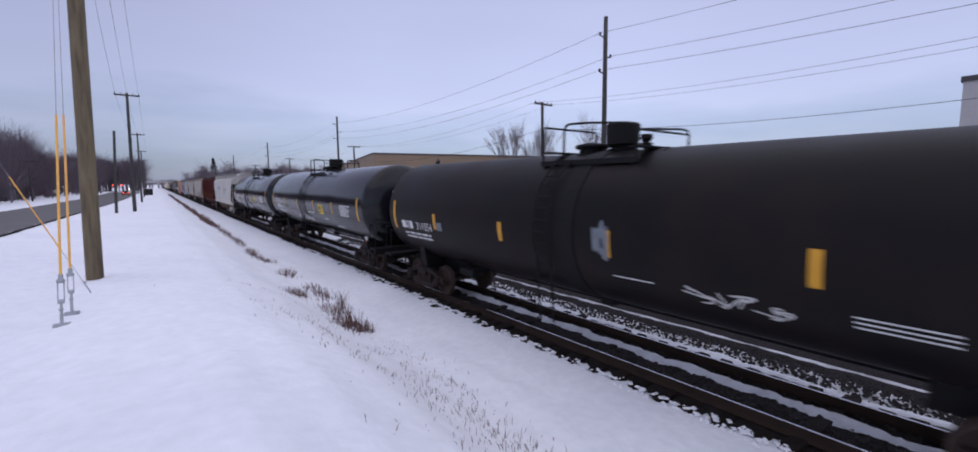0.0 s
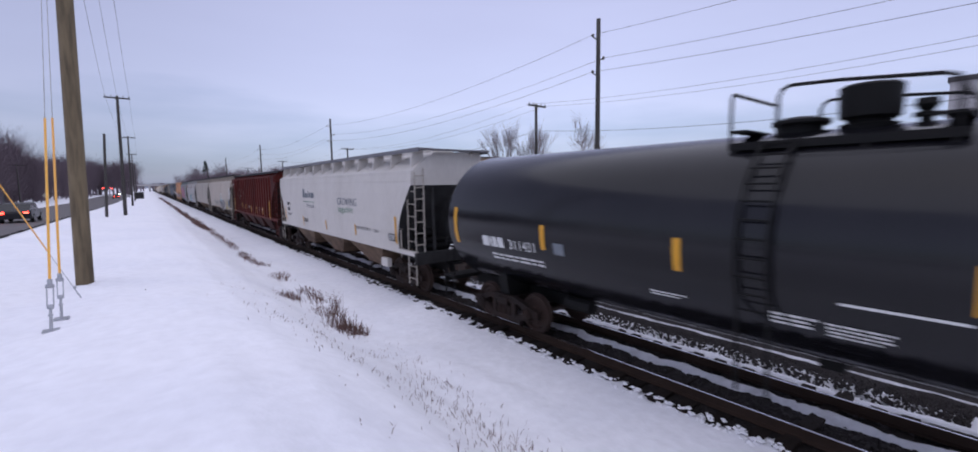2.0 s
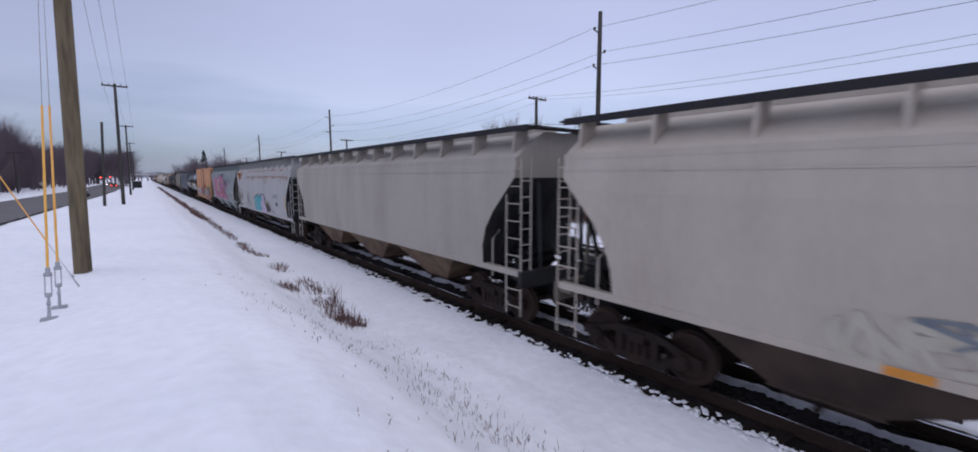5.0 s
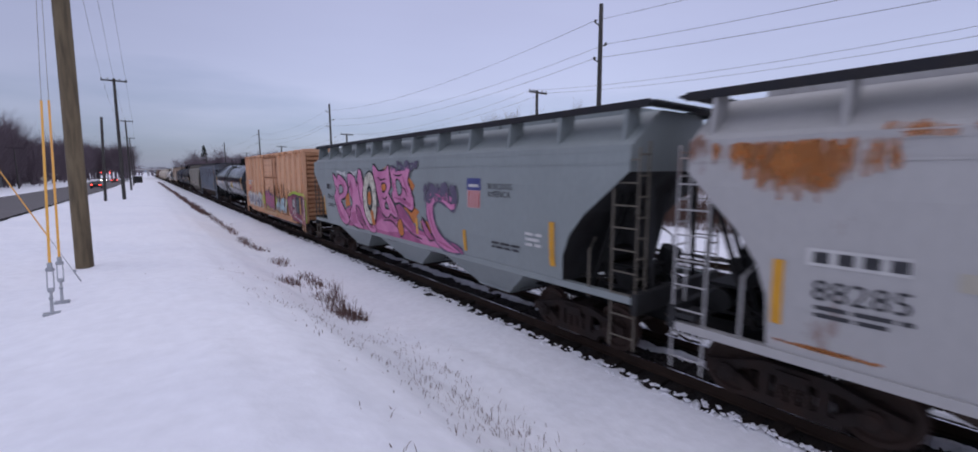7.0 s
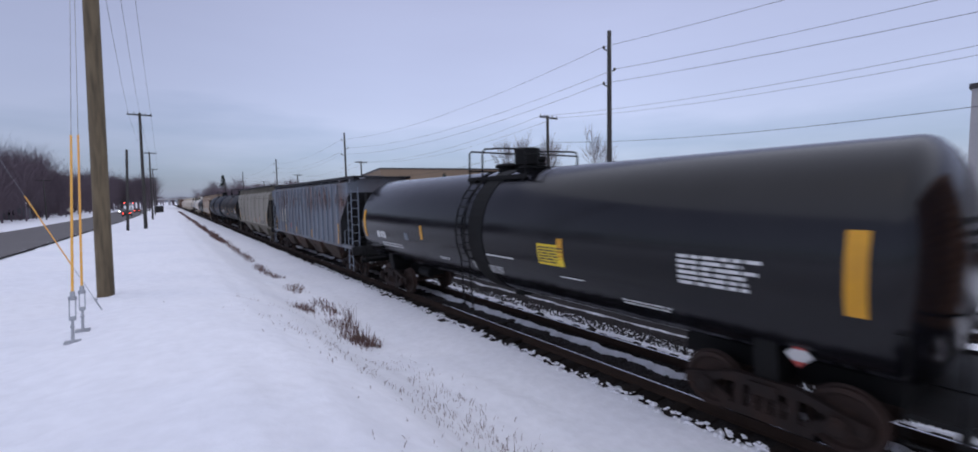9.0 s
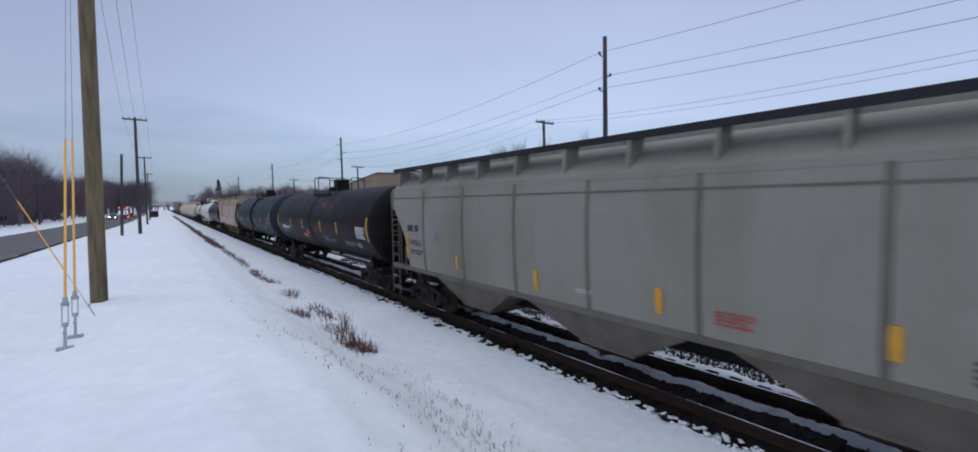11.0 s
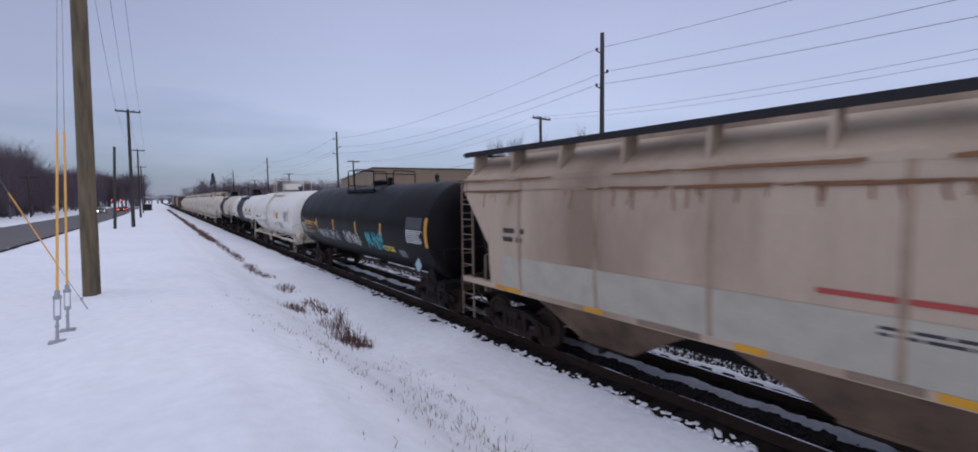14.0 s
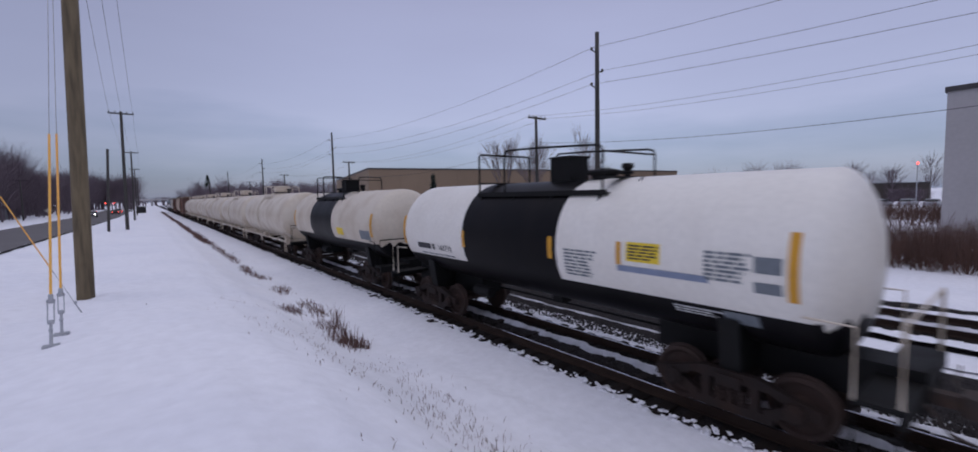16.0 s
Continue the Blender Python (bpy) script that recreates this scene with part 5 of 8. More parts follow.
rust_t, surf_k = tank_car("black tank car with brown rust on top and yellow stripes", 18.7, 1.68, 2.64, 8.1, BLACK_BROWN, BLACK_UNDER, straps=((0.2, 0.5),), box_dome=True, housing_y=-0.35, manway_y=0.45, rail_span=1.4, top_y=0.1, rail_h=0.85, side_ladder=False, stripes=[(y, 2.2, 2.72, 0.12) for y in (4.42, 1.75, -1.72, -4.25)] + [(7.85, 2.05, 3.0, 0.13), (-7.93, 2.05, 3.0, 0.14)])
couple(rust_t, 238.3, 257.0)
slate_t, surf_s = tank_car("dark slate-blue tank car with a sooty centre band", 18.9, 1.72, 2.62, 8.15, SLATE, BLACK_UNDER, bands=((-0.75, 0.15, SLATE_SOOT),), straps=((-0.3, 0.12),), stripes=[(y, 2.15, 2.6, 0.13) for y in (5.37, 1.83, -1.67, -4.62)] + [(8.3, 2.08, 3.0, 0.13), (-7.93, 2.08, 3.02, 0.15)], box_dome=True, rail_span=1.3, top_y=-0.1, housing_y=0.4, manway_y=-0.45, rail_h=0.85, ladder_y=-0.5)
couple(slate_t, 257.0, 275.9)
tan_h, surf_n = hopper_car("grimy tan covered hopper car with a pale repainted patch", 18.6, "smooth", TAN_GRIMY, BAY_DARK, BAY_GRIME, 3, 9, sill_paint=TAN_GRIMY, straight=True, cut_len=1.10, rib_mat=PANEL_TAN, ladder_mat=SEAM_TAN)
couple(tan_h, 275.9, 294.45)
tag_t, surf_g = tank_car("dull black tank car with pale and turquoise graffiti", 16.1, 1.63, 2.50, 7.0, BLACK_DULL, BLACK_UNDER, inset=1.9, off=0.2, rail_span=1.5, rail_h=0.8, bucket=False, manway_y=0.0, stripes=[(-6.76, 2.05, 2.96, 0.17), (4.25, 2.12, 2.6, 0.13), (1.75, 2.12, 2.63, 0.13), (-1.0, 2.13, 2.64, 0.13), (-3.46, 2.17, 2.66, 0.13)], side_ladder=False)
couple(tag_t, 294.45, 310.5)
white_t, surf_v = tank_car("white tank car with white ladder and running board", 14.1, 1.58, 2.48, 5.75, WHITE_TANK, CREAM_TANK, rail_kind=2, running_board=True, reservoir=True, rail_h=1.0, rail_span=1.45, top_y=-0.2, stripes=[(-5.25, 2.05, 3.0, 0.14), (5.84, 2.09, 3.04, 0.13), (3.05, 2.22, 2.72, 0.12), (1.75, 2.25, 2.74, 0.12), (-1.5, 2.3, 2.8, 0.13)], end_mat=CREAM_TANK)
couple(white_t, 311.1, 325.2)
band_t, surf_m = tank_car("white tank car with a black centre band and black belly", 14.0, 1.41, 2.52, 5.52, WHITE_TANK, BLACK_UNDER, rail_span=2.1, rail_h=0.9, top_y=0.0, housing_y=-0.25, manway_y=-1.3, box_dome=True, dome=0.5, hand_mat=CREAM_TANK, bands=((-1.12, 2.32, BLACK_DULL),), under=BLACK_DULL, side_ladder=False, stripes=[(-5.38, 2.09, 3.04, 0.13), (5.65, 2.1, 3.0, 0.13), (-0.95, 2.25, 2.72, 0.12), (2.27, 2.23, 2.68, 0.12), (-2.66, 2.32, 2.73, 0.1)])
couple(band_t, 325.2, 339.2)
dirty_t, surf_z = tank_car("stained white tank car with a narrow black band", 13.7, 1.41, 2.52, 5.45, CREAM_TANK, BLACK_UNDER, rail_span=2.0, rail_h=0.9, top_y=0.5, box_dome=True, dome=0.5, bands=((-0.85, 2.4, BLACK_DULL),), under=BLACK_DULL, side_ladder=False, stripes=[(-5.4, 2.1, 3.0, 0.2), (5.4, 2.1, 3.0, 0.2)])
couple(dirty_t, 339.2, 352.9)
stained_t, surf_y = tank_car("stained white tank car with white ladder and running board", 15.0, 1.56, 2.48, 6.25, CREAM_TANK, CREAM_TANK, rail_kind=2, running_board=True, end_mat=CREAM_TANK)
couple(stained_t, 352.9, 367.9)
u = 367.9
for i in range(5):
    couple(copy_thing(stained_t, Matrix()), u, u + 15.0)
    u += 15.0
brown_b, surf_w2 = box_car("plain brown boxcar far along the train", 17.2, BROWN_CAR)
couple(brown_b, u, u + 17.2)
u += 17.2
for src, ln in ((tan_h, 18.6), (brown_b, 17.2), (grey_c, 19.0), (gloss_a, 18.6), (gloss_a, 18.6)):
    couple(copy_thing(src, Matrix()), u, u + ln)
    u += ln


# ---- markings and graffiti on the cars ----
def paint(name, color, rough=0.6):
    return material(name, color, rough, color2=tuple(0.7 * v for v in color), scale=2.5, fine=20, bump=0.04, amount=0.5)


PINK = material("pink_spray", (0.60, 0.21, 0.37), 0.6, color2=(0.40, 0.10, 0.23), scale=1.3, fine=9, bump=0.04, amount=0.75)
DEEP_PINK = material("deep_pink_spray", (0.42, 0.10, 0.23), 0.6, color2=(0.22, 0.05, 0.13), scale=1.3, fine=9, bump=0.04, amount=0.8)
BEIGE_SPRAY = material("beige_spray", (0.62, 0.58, 0.46), 0.6, color2=(0.16, 0.14, 0.13), scale=6.0, fine=14, bump=0.04, amount=0.85)
ORANGE, INK, PLUM = paint("orange_spray", (0.55, 0.17, 0.03)), paint("black_spray", (0.012, 0.011, 0.015)), paint("plum_spray", (0.10, 0.08, 0.13))
TURQ, LILAC, LIME = paint("turquoise_spray", (0.06, 0.38, 0.42)), paint("lilac_spray", (0.55, 0.44, 0.55)), paint("lime_spray", (0.40, 0.50, 0.05))
CRIMSON, ICE, CHALK = paint("crimson_spray", (0.22, 0.025, 0.07)), paint("ice_blue_spray", (0.35, 0.48, 0.52)), paint("chalk_spray", (0.55, 0.54, 0.52))
RUST, RED_MARK, GREEN_MARK, NAVY = paint("rust_stain", (0.44, 0.165, 0.045), 0.9), paint("red_mark", (0.40, 0.06, 0.05)), paint("green_mark", (0.04, 0.20, 0.10)), paint("navy_mark", (0.05, 0.06, 0.20))
rn, rl = RUST.node_tree.nodes, RUST.node_tree.links
r_co, r_map, r_tex, r_rng = rn.new("ShaderNodeTexCoord"), rn.new("ShaderNodeMapping"), rn.new("ShaderNodeTexNoise"), rn.new("ShaderNodeMapRange")
r_map.inputs["Scale"].default_value = (1, 1.6, 0.8)
r_tex.inputs["Scale"].default_value, r_tex.inputs["Detail"].default_value, r_tex.inputs["Roughness"].default_value = 3.2, 8, 0.7
r_rng.inputs[3].default_value = 0.12
r_rng.inputs[1].default_value, r_rng.inputs[2].default_value, r_rng.inputs[4].default_value = 0.36, 0.68, 0.9
rl.new(r_co.outputs["Object"], r_map.inputs["Vector"])
rl.new(r_map.outputs[0], r_tex.inputs["Vector"])
rl.new(r_tex.outputs["Fac"], r_rng.inputs[0])
rl.new(r_rng.outputs[0], rn["Principled BSDF"].inputs["Alpha"])
DARK_RUST = RUST.copy()
DARK_RUST.name = "dark_rust_stain"
for nd in DARK_RUST.node_tree.nodes:
    if nd.bl_idname == "ShaderNodeMixRGB" and nd.blend_type == "MIX":
        nd.inputs[1].default_value, nd.inputs[2].default_value = (0.10, 0.042, 0.022, 1), (0.05, 0.024, 0.016, 1)
RED_RUST = DARK_RUST.copy()
RED_RUST.name = "red_brown_rust_stain"
for nd in RED_RUST.node_tree.nodes:
    if nd.bl_idname == "ShaderNodeMixRGB" and nd.blend_type == "MIX":
        nd.inputs[1].default_value, nd.inputs[2].default_value = (0.17, 0.065, 0.040, 1), (0.10, 0.045, 0.035, 1)
PALE_PATCH = paint("pale_patch", (0.44, 0.405, 0.33))
GREY_PLATE = paint("grey_plate", (0.055, 0.055, 0.06))
TRANSFER_BLUE = paint("blue_grey_smear", (0.22, 0.26, 0.36))


def patch(car, mat, surf, pts, d, label=""):
    """A painted patch with a smooth outline, bent to the side of the car."""
    bm = bmesh.new()
    bm.faces.new([bm.verts.new((0, y, z)) for y, z in pts])
    for z in (1.25, 1.9, 2.6, 3.4, 3.95):
        bmesh.ops.bisect_plane(bm, geom=bm.verts[:] + bm.edges[:] + bm.faces[:], plane_co=(0, 0, z), plane_no=(0, 0, 1))
    bmesh.ops.triangulate(bm, faces=bm.faces[:])
    for v in bm.verts:
        v.co.x = -surf(v.co.z) - d
    return part("graffiti", bm, mat, car, label)


def rounded(pts, n=3):
    """Corners softened: each side is split by a spline that still passes close to the corners."""
    out, k = [], len(pts)
    for i in range(k):
        p0, p1, p2, p3 = (Vector(pts[(i + j) % k]) for j in (-1, 0, 1, 2))
        for j in range(n):
            t = j / n
            lin = p1.lerp(p2, t)
            bow = (p2 - p0) * 0.06 * math.sin(math.pi * t) - (p3 - p1) * 0.06 * math.sin(math.pi * t)
            out.append(tuple(lin + bow))
    return out


def outlined(car, surf, pts, fill, edge_mat, edge, d, label):
    """A filled letter over a wider patch of its outline colour."""
    pts = rounded(pts)
    k = len(pts)
    area = sum(pts[i][0] * pts[(i + 1) % k][1] - pts[(i + 1) % k][0] * pts[i][1] for i in range(k))
    wide = []
    for i in range(k):
        a, b = Vector(pts[i - 1]), Vector(pts[(i + 1) % k])
        t = (b - a).normalized()
        nrm = Vector((t.y, -t.x)) * (1 if area > 0 else -1)
        wide.append(tuple(Vector(pts[i]) + nrm * edge * (1.0 + 0.5 * math.sin(i * 1.7))))
    patch(car, edge_mat, surf, wide, d, "dark outline of the graffiti")
    patch(car, fill, surf, pts, d + 0.003, label)


def ring(bm, cy, cz, ry, rz, w, x, n=28):
    xs = x if callable(x) else (lambda z: x)
    vs = []
    for i in range(n):
        a = 2 * math.pi * i / n
        vs.append([bm.verts.new((xs(cz + (rz + o) * math.sin(a)), cy + (ry + o) * math.cos(a), cz + (rz + o) * math.sin(a))) for o in (-w / 2, w / 2)])
    for i in range(n):
        a, b = vs[i], vs[(i + 1) % n]
        bm.faces.new((a[0], a[1], b[1], b[0]))


def disc(car, name, mat, surf, cy, cz, ry, rz, d, label=""):
    bm = bmesh.new()
    n = 20
    bm.faces.new([bm.verts.new((-surf(cz + rz * math.sin(2 * math.pi * i / n)) - d, cy + ry * math.cos(2 * math.pi * i / n), cz + rz * math.sin(2 * math.pi * i / n))) for i in range(n)])
    return part(name, bm, mat, car, label)


def scribble(car, mat, surf, y0, y1, z0, z1, n, w, seed, label, d=0.012):
    """Loose spray-can handwriting that spells nothing."""
    rnd = random.Random(seed)
    bm = bmesh.new()
    for i in range(n):
        u = i / max(1, n - 1)
        yc = y0 + (y1 - y0) * (i + 0.5) / n
        hw, hz = abs(y1 - y0) / n * 0.9, (z1 - z0) / 2
        zc = (z0 + z1) / 2
        pts = [(yc + rnd.uniform(-hw, hw), zc + rnd.uniform(-hz, hz)) for _ in range(5)]
        stroke(bm, pts, w, lambda z, q=d + 0.0006 * i: -surf(z) - q)
    part("sprayed_scrawl", bm, mat, car, label)["kind"] = "stuff"


def data_block(car, mat, surf, y0, y1, z0, z1, rows, seed):
    small_print(car, mat, surf, y0, y1, z0, z1, rows, 0.010, seed, 0.62, "block of small stencilled data")




# weathered black tank
black_old, s_old = TRAIN[0][0], (lambda z: math.sqrt(max(0.01, 1.61 ** 2 - (z - 2.64) ** 2)))
for y0, y1 in ((7.23, 6.95), (6.88, 6.8), (6.72, 6.5)):
    plate(black_old, "owner_mark", WHITE_MARK, s_old, y1, y0, 2.14, 2.38, "white block mark")
lettering(black_old, "311554", WHITE_MARK, s_old, 6.27, 2.13, 0.34, "white car number", spread=0.95)
small_print(black_old, WHITE_MARK, s_old, 7.15, 5.5, 1.80, 2.04, 2, seed=3)
plate(black_old, "notice_panel", GREY_MARK, s_old, 4.72, 5.0, 2.20, 2.44)
scribble(black_old, CHALK, s_old, -2.5, -4.0, 1.66, 1.95, 6, 0.035, 5, "pale sprayed scribble")
scribble(black_old, GREY_MARK, s_old, -0.75, -1.05, 2.1, 2.9, 6, 0.07, 6, "rubbed pale smear")
for i in range(3):
    plate(black_old, "stencil_line", WHITE_MARK, s_old, -5.5, -4.6, 1.80 + 0.07 * i, 1.825 + 0.07 * i)
plate(black_old, "stencil_line", WHITE_MARK, s_old, -1.9, -1.1, 1.86, 1.885)

# glossy black tanks
for car, sf, num in ((gloss_a, surf, "311455"), (gloss_b, surf_b, "311431"), (gloss_d, surf_d, "")):
    plate(car, "placard", LABEL_YELLOW, sf, -3.08, -2.33, 2.11, 2.56, "yellow warning placard")
    small_print(car, BLACK_MARK, sf, -2.37, -3.04, 2.15, 2.52, 6, d=0.012, seed=9)
    data_block(car, WHITE_MARK, sf, -5.55, -6.78, 2.16, 2.66, 6, 4)
    for y0, y1 in ((6.60, 6.36), (6.32, 6.27), (6.23, 6.08), (6.04, 5.84)):
        plate(car, "owner_mark", WHITE_MARK, sf, y1, y0, 2.12, 2.36, "white block mark")
    if num:
        lettering(car, num, WHITE_MARK, sf, 5.66, 2.12, 0.32, "white car number", spread=0.95)
    plate(car, "notice_panel", GREY_MARK, sf, 3.98, 4.26, 2.16, 2.40)
    small_print(car, WHITE_MARK, sf, 6.35, 4.6, 1.80, 1.98, 2, seed=7)
    small_print(car, WHITE_MARK, sf, 2.2, 1.57, 1.72, 1.82, 2, seed=10)
    small_print(car, WHITE_MARK, sf, 0.42, -0.12, 1.66, 1.86, 3, seed=11)
    small_print(car, WHITE_MARK, sf, -0.22, -0.86, 1.62, 1.84, 4, seed=13)
    plate(car, "stencil_line", WHITE_MARK, sf, -1.45, -0.36, 2.10, 2.135)
    plate(car, "stencil_line", WHITE_MARK, sf, -3.5, -2.87, 1.87, 1.90)
    small_print(car, WHITE_MARK, sf, -4.3, -5.3, 1.55, 1.68, 2, seed=8)
    bm = bmesh.new()
    prism(bm, [(-7.04 + 0.17, 1.31), (-7.04, 1.48), (-7.04 - 0.17, 1.31), (-7.04, 1.14)], "x", -1.12, -1.10)
    part("hazard_diamond", bm, CHALK, car, "white and red hazard diamond")
    bm = bmesh.new()
    prism(bm, [(-7.04 + 0.085, 1.395), (-7.04, 1.48), (-7.04 - 0.085, 1.395)], "x", -1.13, -1.12)
    prism(bm, [(-7.04 + 0.085, 1.225), (-7.04 - 0.085, 1.225), (-7.04, 1.14)], "x", -1.13, -1.12)
    part("hazard_diamond", bm, RED_MARK, car)
    bm = bmesh.new()
    for r in range(3):
        for k in range(5 - r):
            yy = -8.63
            box(bm, -0.62 + 0.19 * k, -0.47 + 0.19 * k, yy - 0.015, yy, 3.18 - 0.16 * r, 3.26 - 0.16 * r)
    part("end_stencil", bm, WHITE_MARK, car)

# white hopper: a company name as plain bars, the readable slogan as letters
for y0, y1, z1 in ((3.45, 3.11, 3.44), (3.05, 2.79, 3.26), (2.74, 2.59, 3.26), (2.53, 2.45, 3.36), (2.39, 2.11, 3.26), (2.05, 1.57, 3.26)):
    plate(white_h, "company_mark", GREY_MARK, surf_w, y1, y0, 3.0, z1, "dark grey block mark")
plate(white_h, "green_line", GREEN_MARK, surf_w, 1.55, 3.47, 2.79, 2.815)
lettering(white_h, "Wholesale", GREY_MARK, surf_w, 2.87, 2.52, 0.30, "grey lettering", spread=1.0)
lettering(white_h, "GROWING", GREY_MARK, surf_w, -1.75, 2.78, 0.44, "large grey slogan lettering", spread=1.0)
lettering(white_h, "together", GREEN_MARK, surf_w, -1.80, 2.48, 0.40, "green slogan lettering", spread=1.25)
small_print(white_h, BLACK_MARK, surf_w, 6.65, 6.05, 2.5, 2.72, 1, seed=3, fill=0.8)
small_print(white_h, BLACK_MARK, surf_w, 6.60, 6.10, 2.2, 2.42, 1, seed=4, fill=0.8)
small_print(white_h, BLACK_MARK, surf_w, 6.65, 5.75, 1.95, 2.1, 2, seed=5)
small_print(white_h, BLACK_MARK, surf_w, 3.45, 2.75, 1.75, 1.95, 3, seed=15)
small_print(white_h, BLACK_MARK, surf_w, -3.75, -5.15, 1.90, 2.02, 2, seed=16, fill=0.4)
small_print(white_h, BLACK_MARK, surf_w, -5.45, -5.95, 1.90, 2.00, 2, seed=17, fill=0.4)
plate(white_h, "data_panel", BLACK_MARK, surf_w, -7.17, -6.67, 1.70, 1.95)
small_print(white_h, WHITE_MARK, surf_w, -6.70, -7.15, 1.73, 1.93, 3, d=0.014, seed=18)
bm = bmesh.new()
box(bm, -1.56, -1.40, -6.50, -6.00, 0.74, 1.03)
part("valve_box", bm, WHITE_HOPPER, white_h)

# red hopper
GREY_PALE, RED_PALE = paint("faded_white_mark", (0.34, 0.32, 0.33)), paint("dusty_pink_mark", (0.36, 0.20, 0.19))
side_r = lambda z: 1.52
for txt, y in (("31", 5.5), ("24", 4.82), ("28", 3.98)):
    lettering(red_h, txt, WHITE_MARK, side_r, y, 2.58, 0.40, "white car number")
for y0, y1 in ((5.5, 5.05), (4.8, 4.3)):
    plate(red_h, "owner_mark", RED_PALE, side_r, y1, y0, 3.2, 3.36, "white block mark")
for y, z in ((2.94, 3.04), (-2.72, 3.04)):
    disc(red_h, "round_emblem", GREY_PALE, side_r, y, z, 0.16, 0.15, 0.01, "faded round white emblem")
plate(red_h, "data_panel", WHITE_MARK, side_r, -3.82, -3.3, 1.84, 2.12)
small_print(red_h, BLACK_MARK, side_r, -3.36, -3.78, 1.88, 2.08, 3, d=0.014, seed=2)
for k, (y0, y1, z0, z1) in enumerate(((5.4, 5.0, 2.1, 2.3), (4.75, 4.35, 2.0, 2.2), (4.0, 3.4, 1.9, 2.1), (1.0, 0.5, 1.9, 2.1), (-0.1, -0.45, 1.8, 2.1), (-2.75, -3.1, 1.75, 1.95), (-4.0, -4.6, 1.75, 2.0), (-5.6, -6.1, 1.5, 1.6))):
    small_print(red_h, WHITE_MARK, side_r, y0, y1, z0, z1, 3, seed=20 + k)
plate(red_h, "yellow_tag", LIME, side_r, 5.25, 5.4, 2.32, 2.5)
plate(red_h, "corner_tag", WHITE_MARK, side_r, 8.0, 8.4, 3.78, 3.84)

# pale grey hopper with old graffiti
ORANGE_TAPE = paint("orange_tape", (0.60, 0.24, 0.03))
FADED_GOLD, STEEL_BLUE, LEAD_GREY = paint("faded_gold_spray", (0.46, 0.36, 0.16)), paint("steel_blue_spray", (0.10, 0.16, 0.24)), paint("lead_grey_spray", (0.045, 0.047, 0.065))
rnd = random.Random(411)
bm = bmesh.new()
for i in range(9):
    z = 3.38 - 0.13 * i
    w = (0.55, 0.75, 0.88, 0.9, 0.86, 0.75, 0.62, 0.48, 0.30)[i]
    y = -7.72 - rnd.uniform(0.0, 0.06)
    stroke(bm, [(y, z), (y - w * 0.5, z + rnd.gauss(0, 0.02)), (y - w + rnd.gauss(0, 0.03), z - 0.03)], 0.19, lambda q, e=0.010 + 0.0004 * i: -surf_a(q) - e)
part("white_patch", bm, CHALK, grey_a, "uneven white painted-over patch")["kind"] = "stuff"
plate(grey_a, "emblem", CHALK, surf_a, -2.42, -1.80, 2.06, 2.96, "white plate with two turquoise arrows")
for zb, zt in ((2.68, 2.90), (2.56, 2.34)):
    bm = bmesh.new()
    bm.faces.new([bm.verts.new((-surf_a(z) - 0.018, y, z)) for y, z in ((-1.90, zb), (-2.32, zb), (-2.11, zt))])
    part("arrow", bm, TURQ, grey_a, "turquoise arrow")
plate(grey_a, "arrow_bar", TURQ, surf_a, -2.38, -1.84, 2.09, 2.28, "turquoise bar", 0.014)
# a fat dark tag with a pale halo, a gold one and a steel blue one beside it
graffiti(grey_a, surf_a, [[(-1.05, 2.12), (-1.2, 1.75), (-1.25, 1.3)], [(-1.45, 2.1), (-1.75, 2.0), (-1.7, 1.6), (-1.95, 1.3)], [(-2.1, 2.0), (-2.2, 1.6), (-2.15, 1.3)], [(-2.6, 2.15), (-2.75, 1.7), (-2.7, 1.25)], [(-3.0, 2.15), (-3.3, 2.0), (-3.25, 1.5), (-3.2, 1.25)], [(-3.55, 2.15), (-3.6, 1.7), (-3.8, 1.25)], [(-4.0, 2.1), (-4.3, 1.95), (-4.2, 1.6), (-4.15, 1.25)]], 0.30, LEAD_GREY, CHALK, "fat lead-grey graffiti letters with a pale halo", edge=0.09)
graffiti(grey_a, surf_a, [[(-4.95, 2.1), (-5.0, 1.7), (-5.35, 1.5)], [(-5.6, 2.15), (-5.75, 1.75), (-5.55, 1.5)], [(-6.1, 2.0), (-6.3, 1.85), (-6.2, 1.5)], [(-6.65, 2.2), (-6.7, 1.8), (-6.75, 1.5)], [(-5.1, 1.5), (-5.9, 1.46), (-6.8, 1.48)]], 0.26, FADED_GOLD, PALE_PATCH, "faded gold graffiti letters", edge=0.08)
scribble(grey_a, STEEL_BLUE, surf_a, -6.9, -7.75, 1.62, 2.2, 9, 0.10, 32, "steel blue graffiti", d=0.015)
scribble(grey_a, STEEL_BLUE, surf_a, -5.3, -6.0, 1.5, 1.75, 4, 0.07, 37, "steel blue graffiti", d=0.02)
scribble(grey_a, LEAD_GREY, surf_a, -4.5, -4.9, 1.7, 2.1, 4, 0.07, 38, "dark sprayed handwriting")
scribble(grey_a, PALE_PATCH, surf_a, 4.6, -0.6, 1.42, 2.0, 16, 0.12, 31, "faded graffiti")
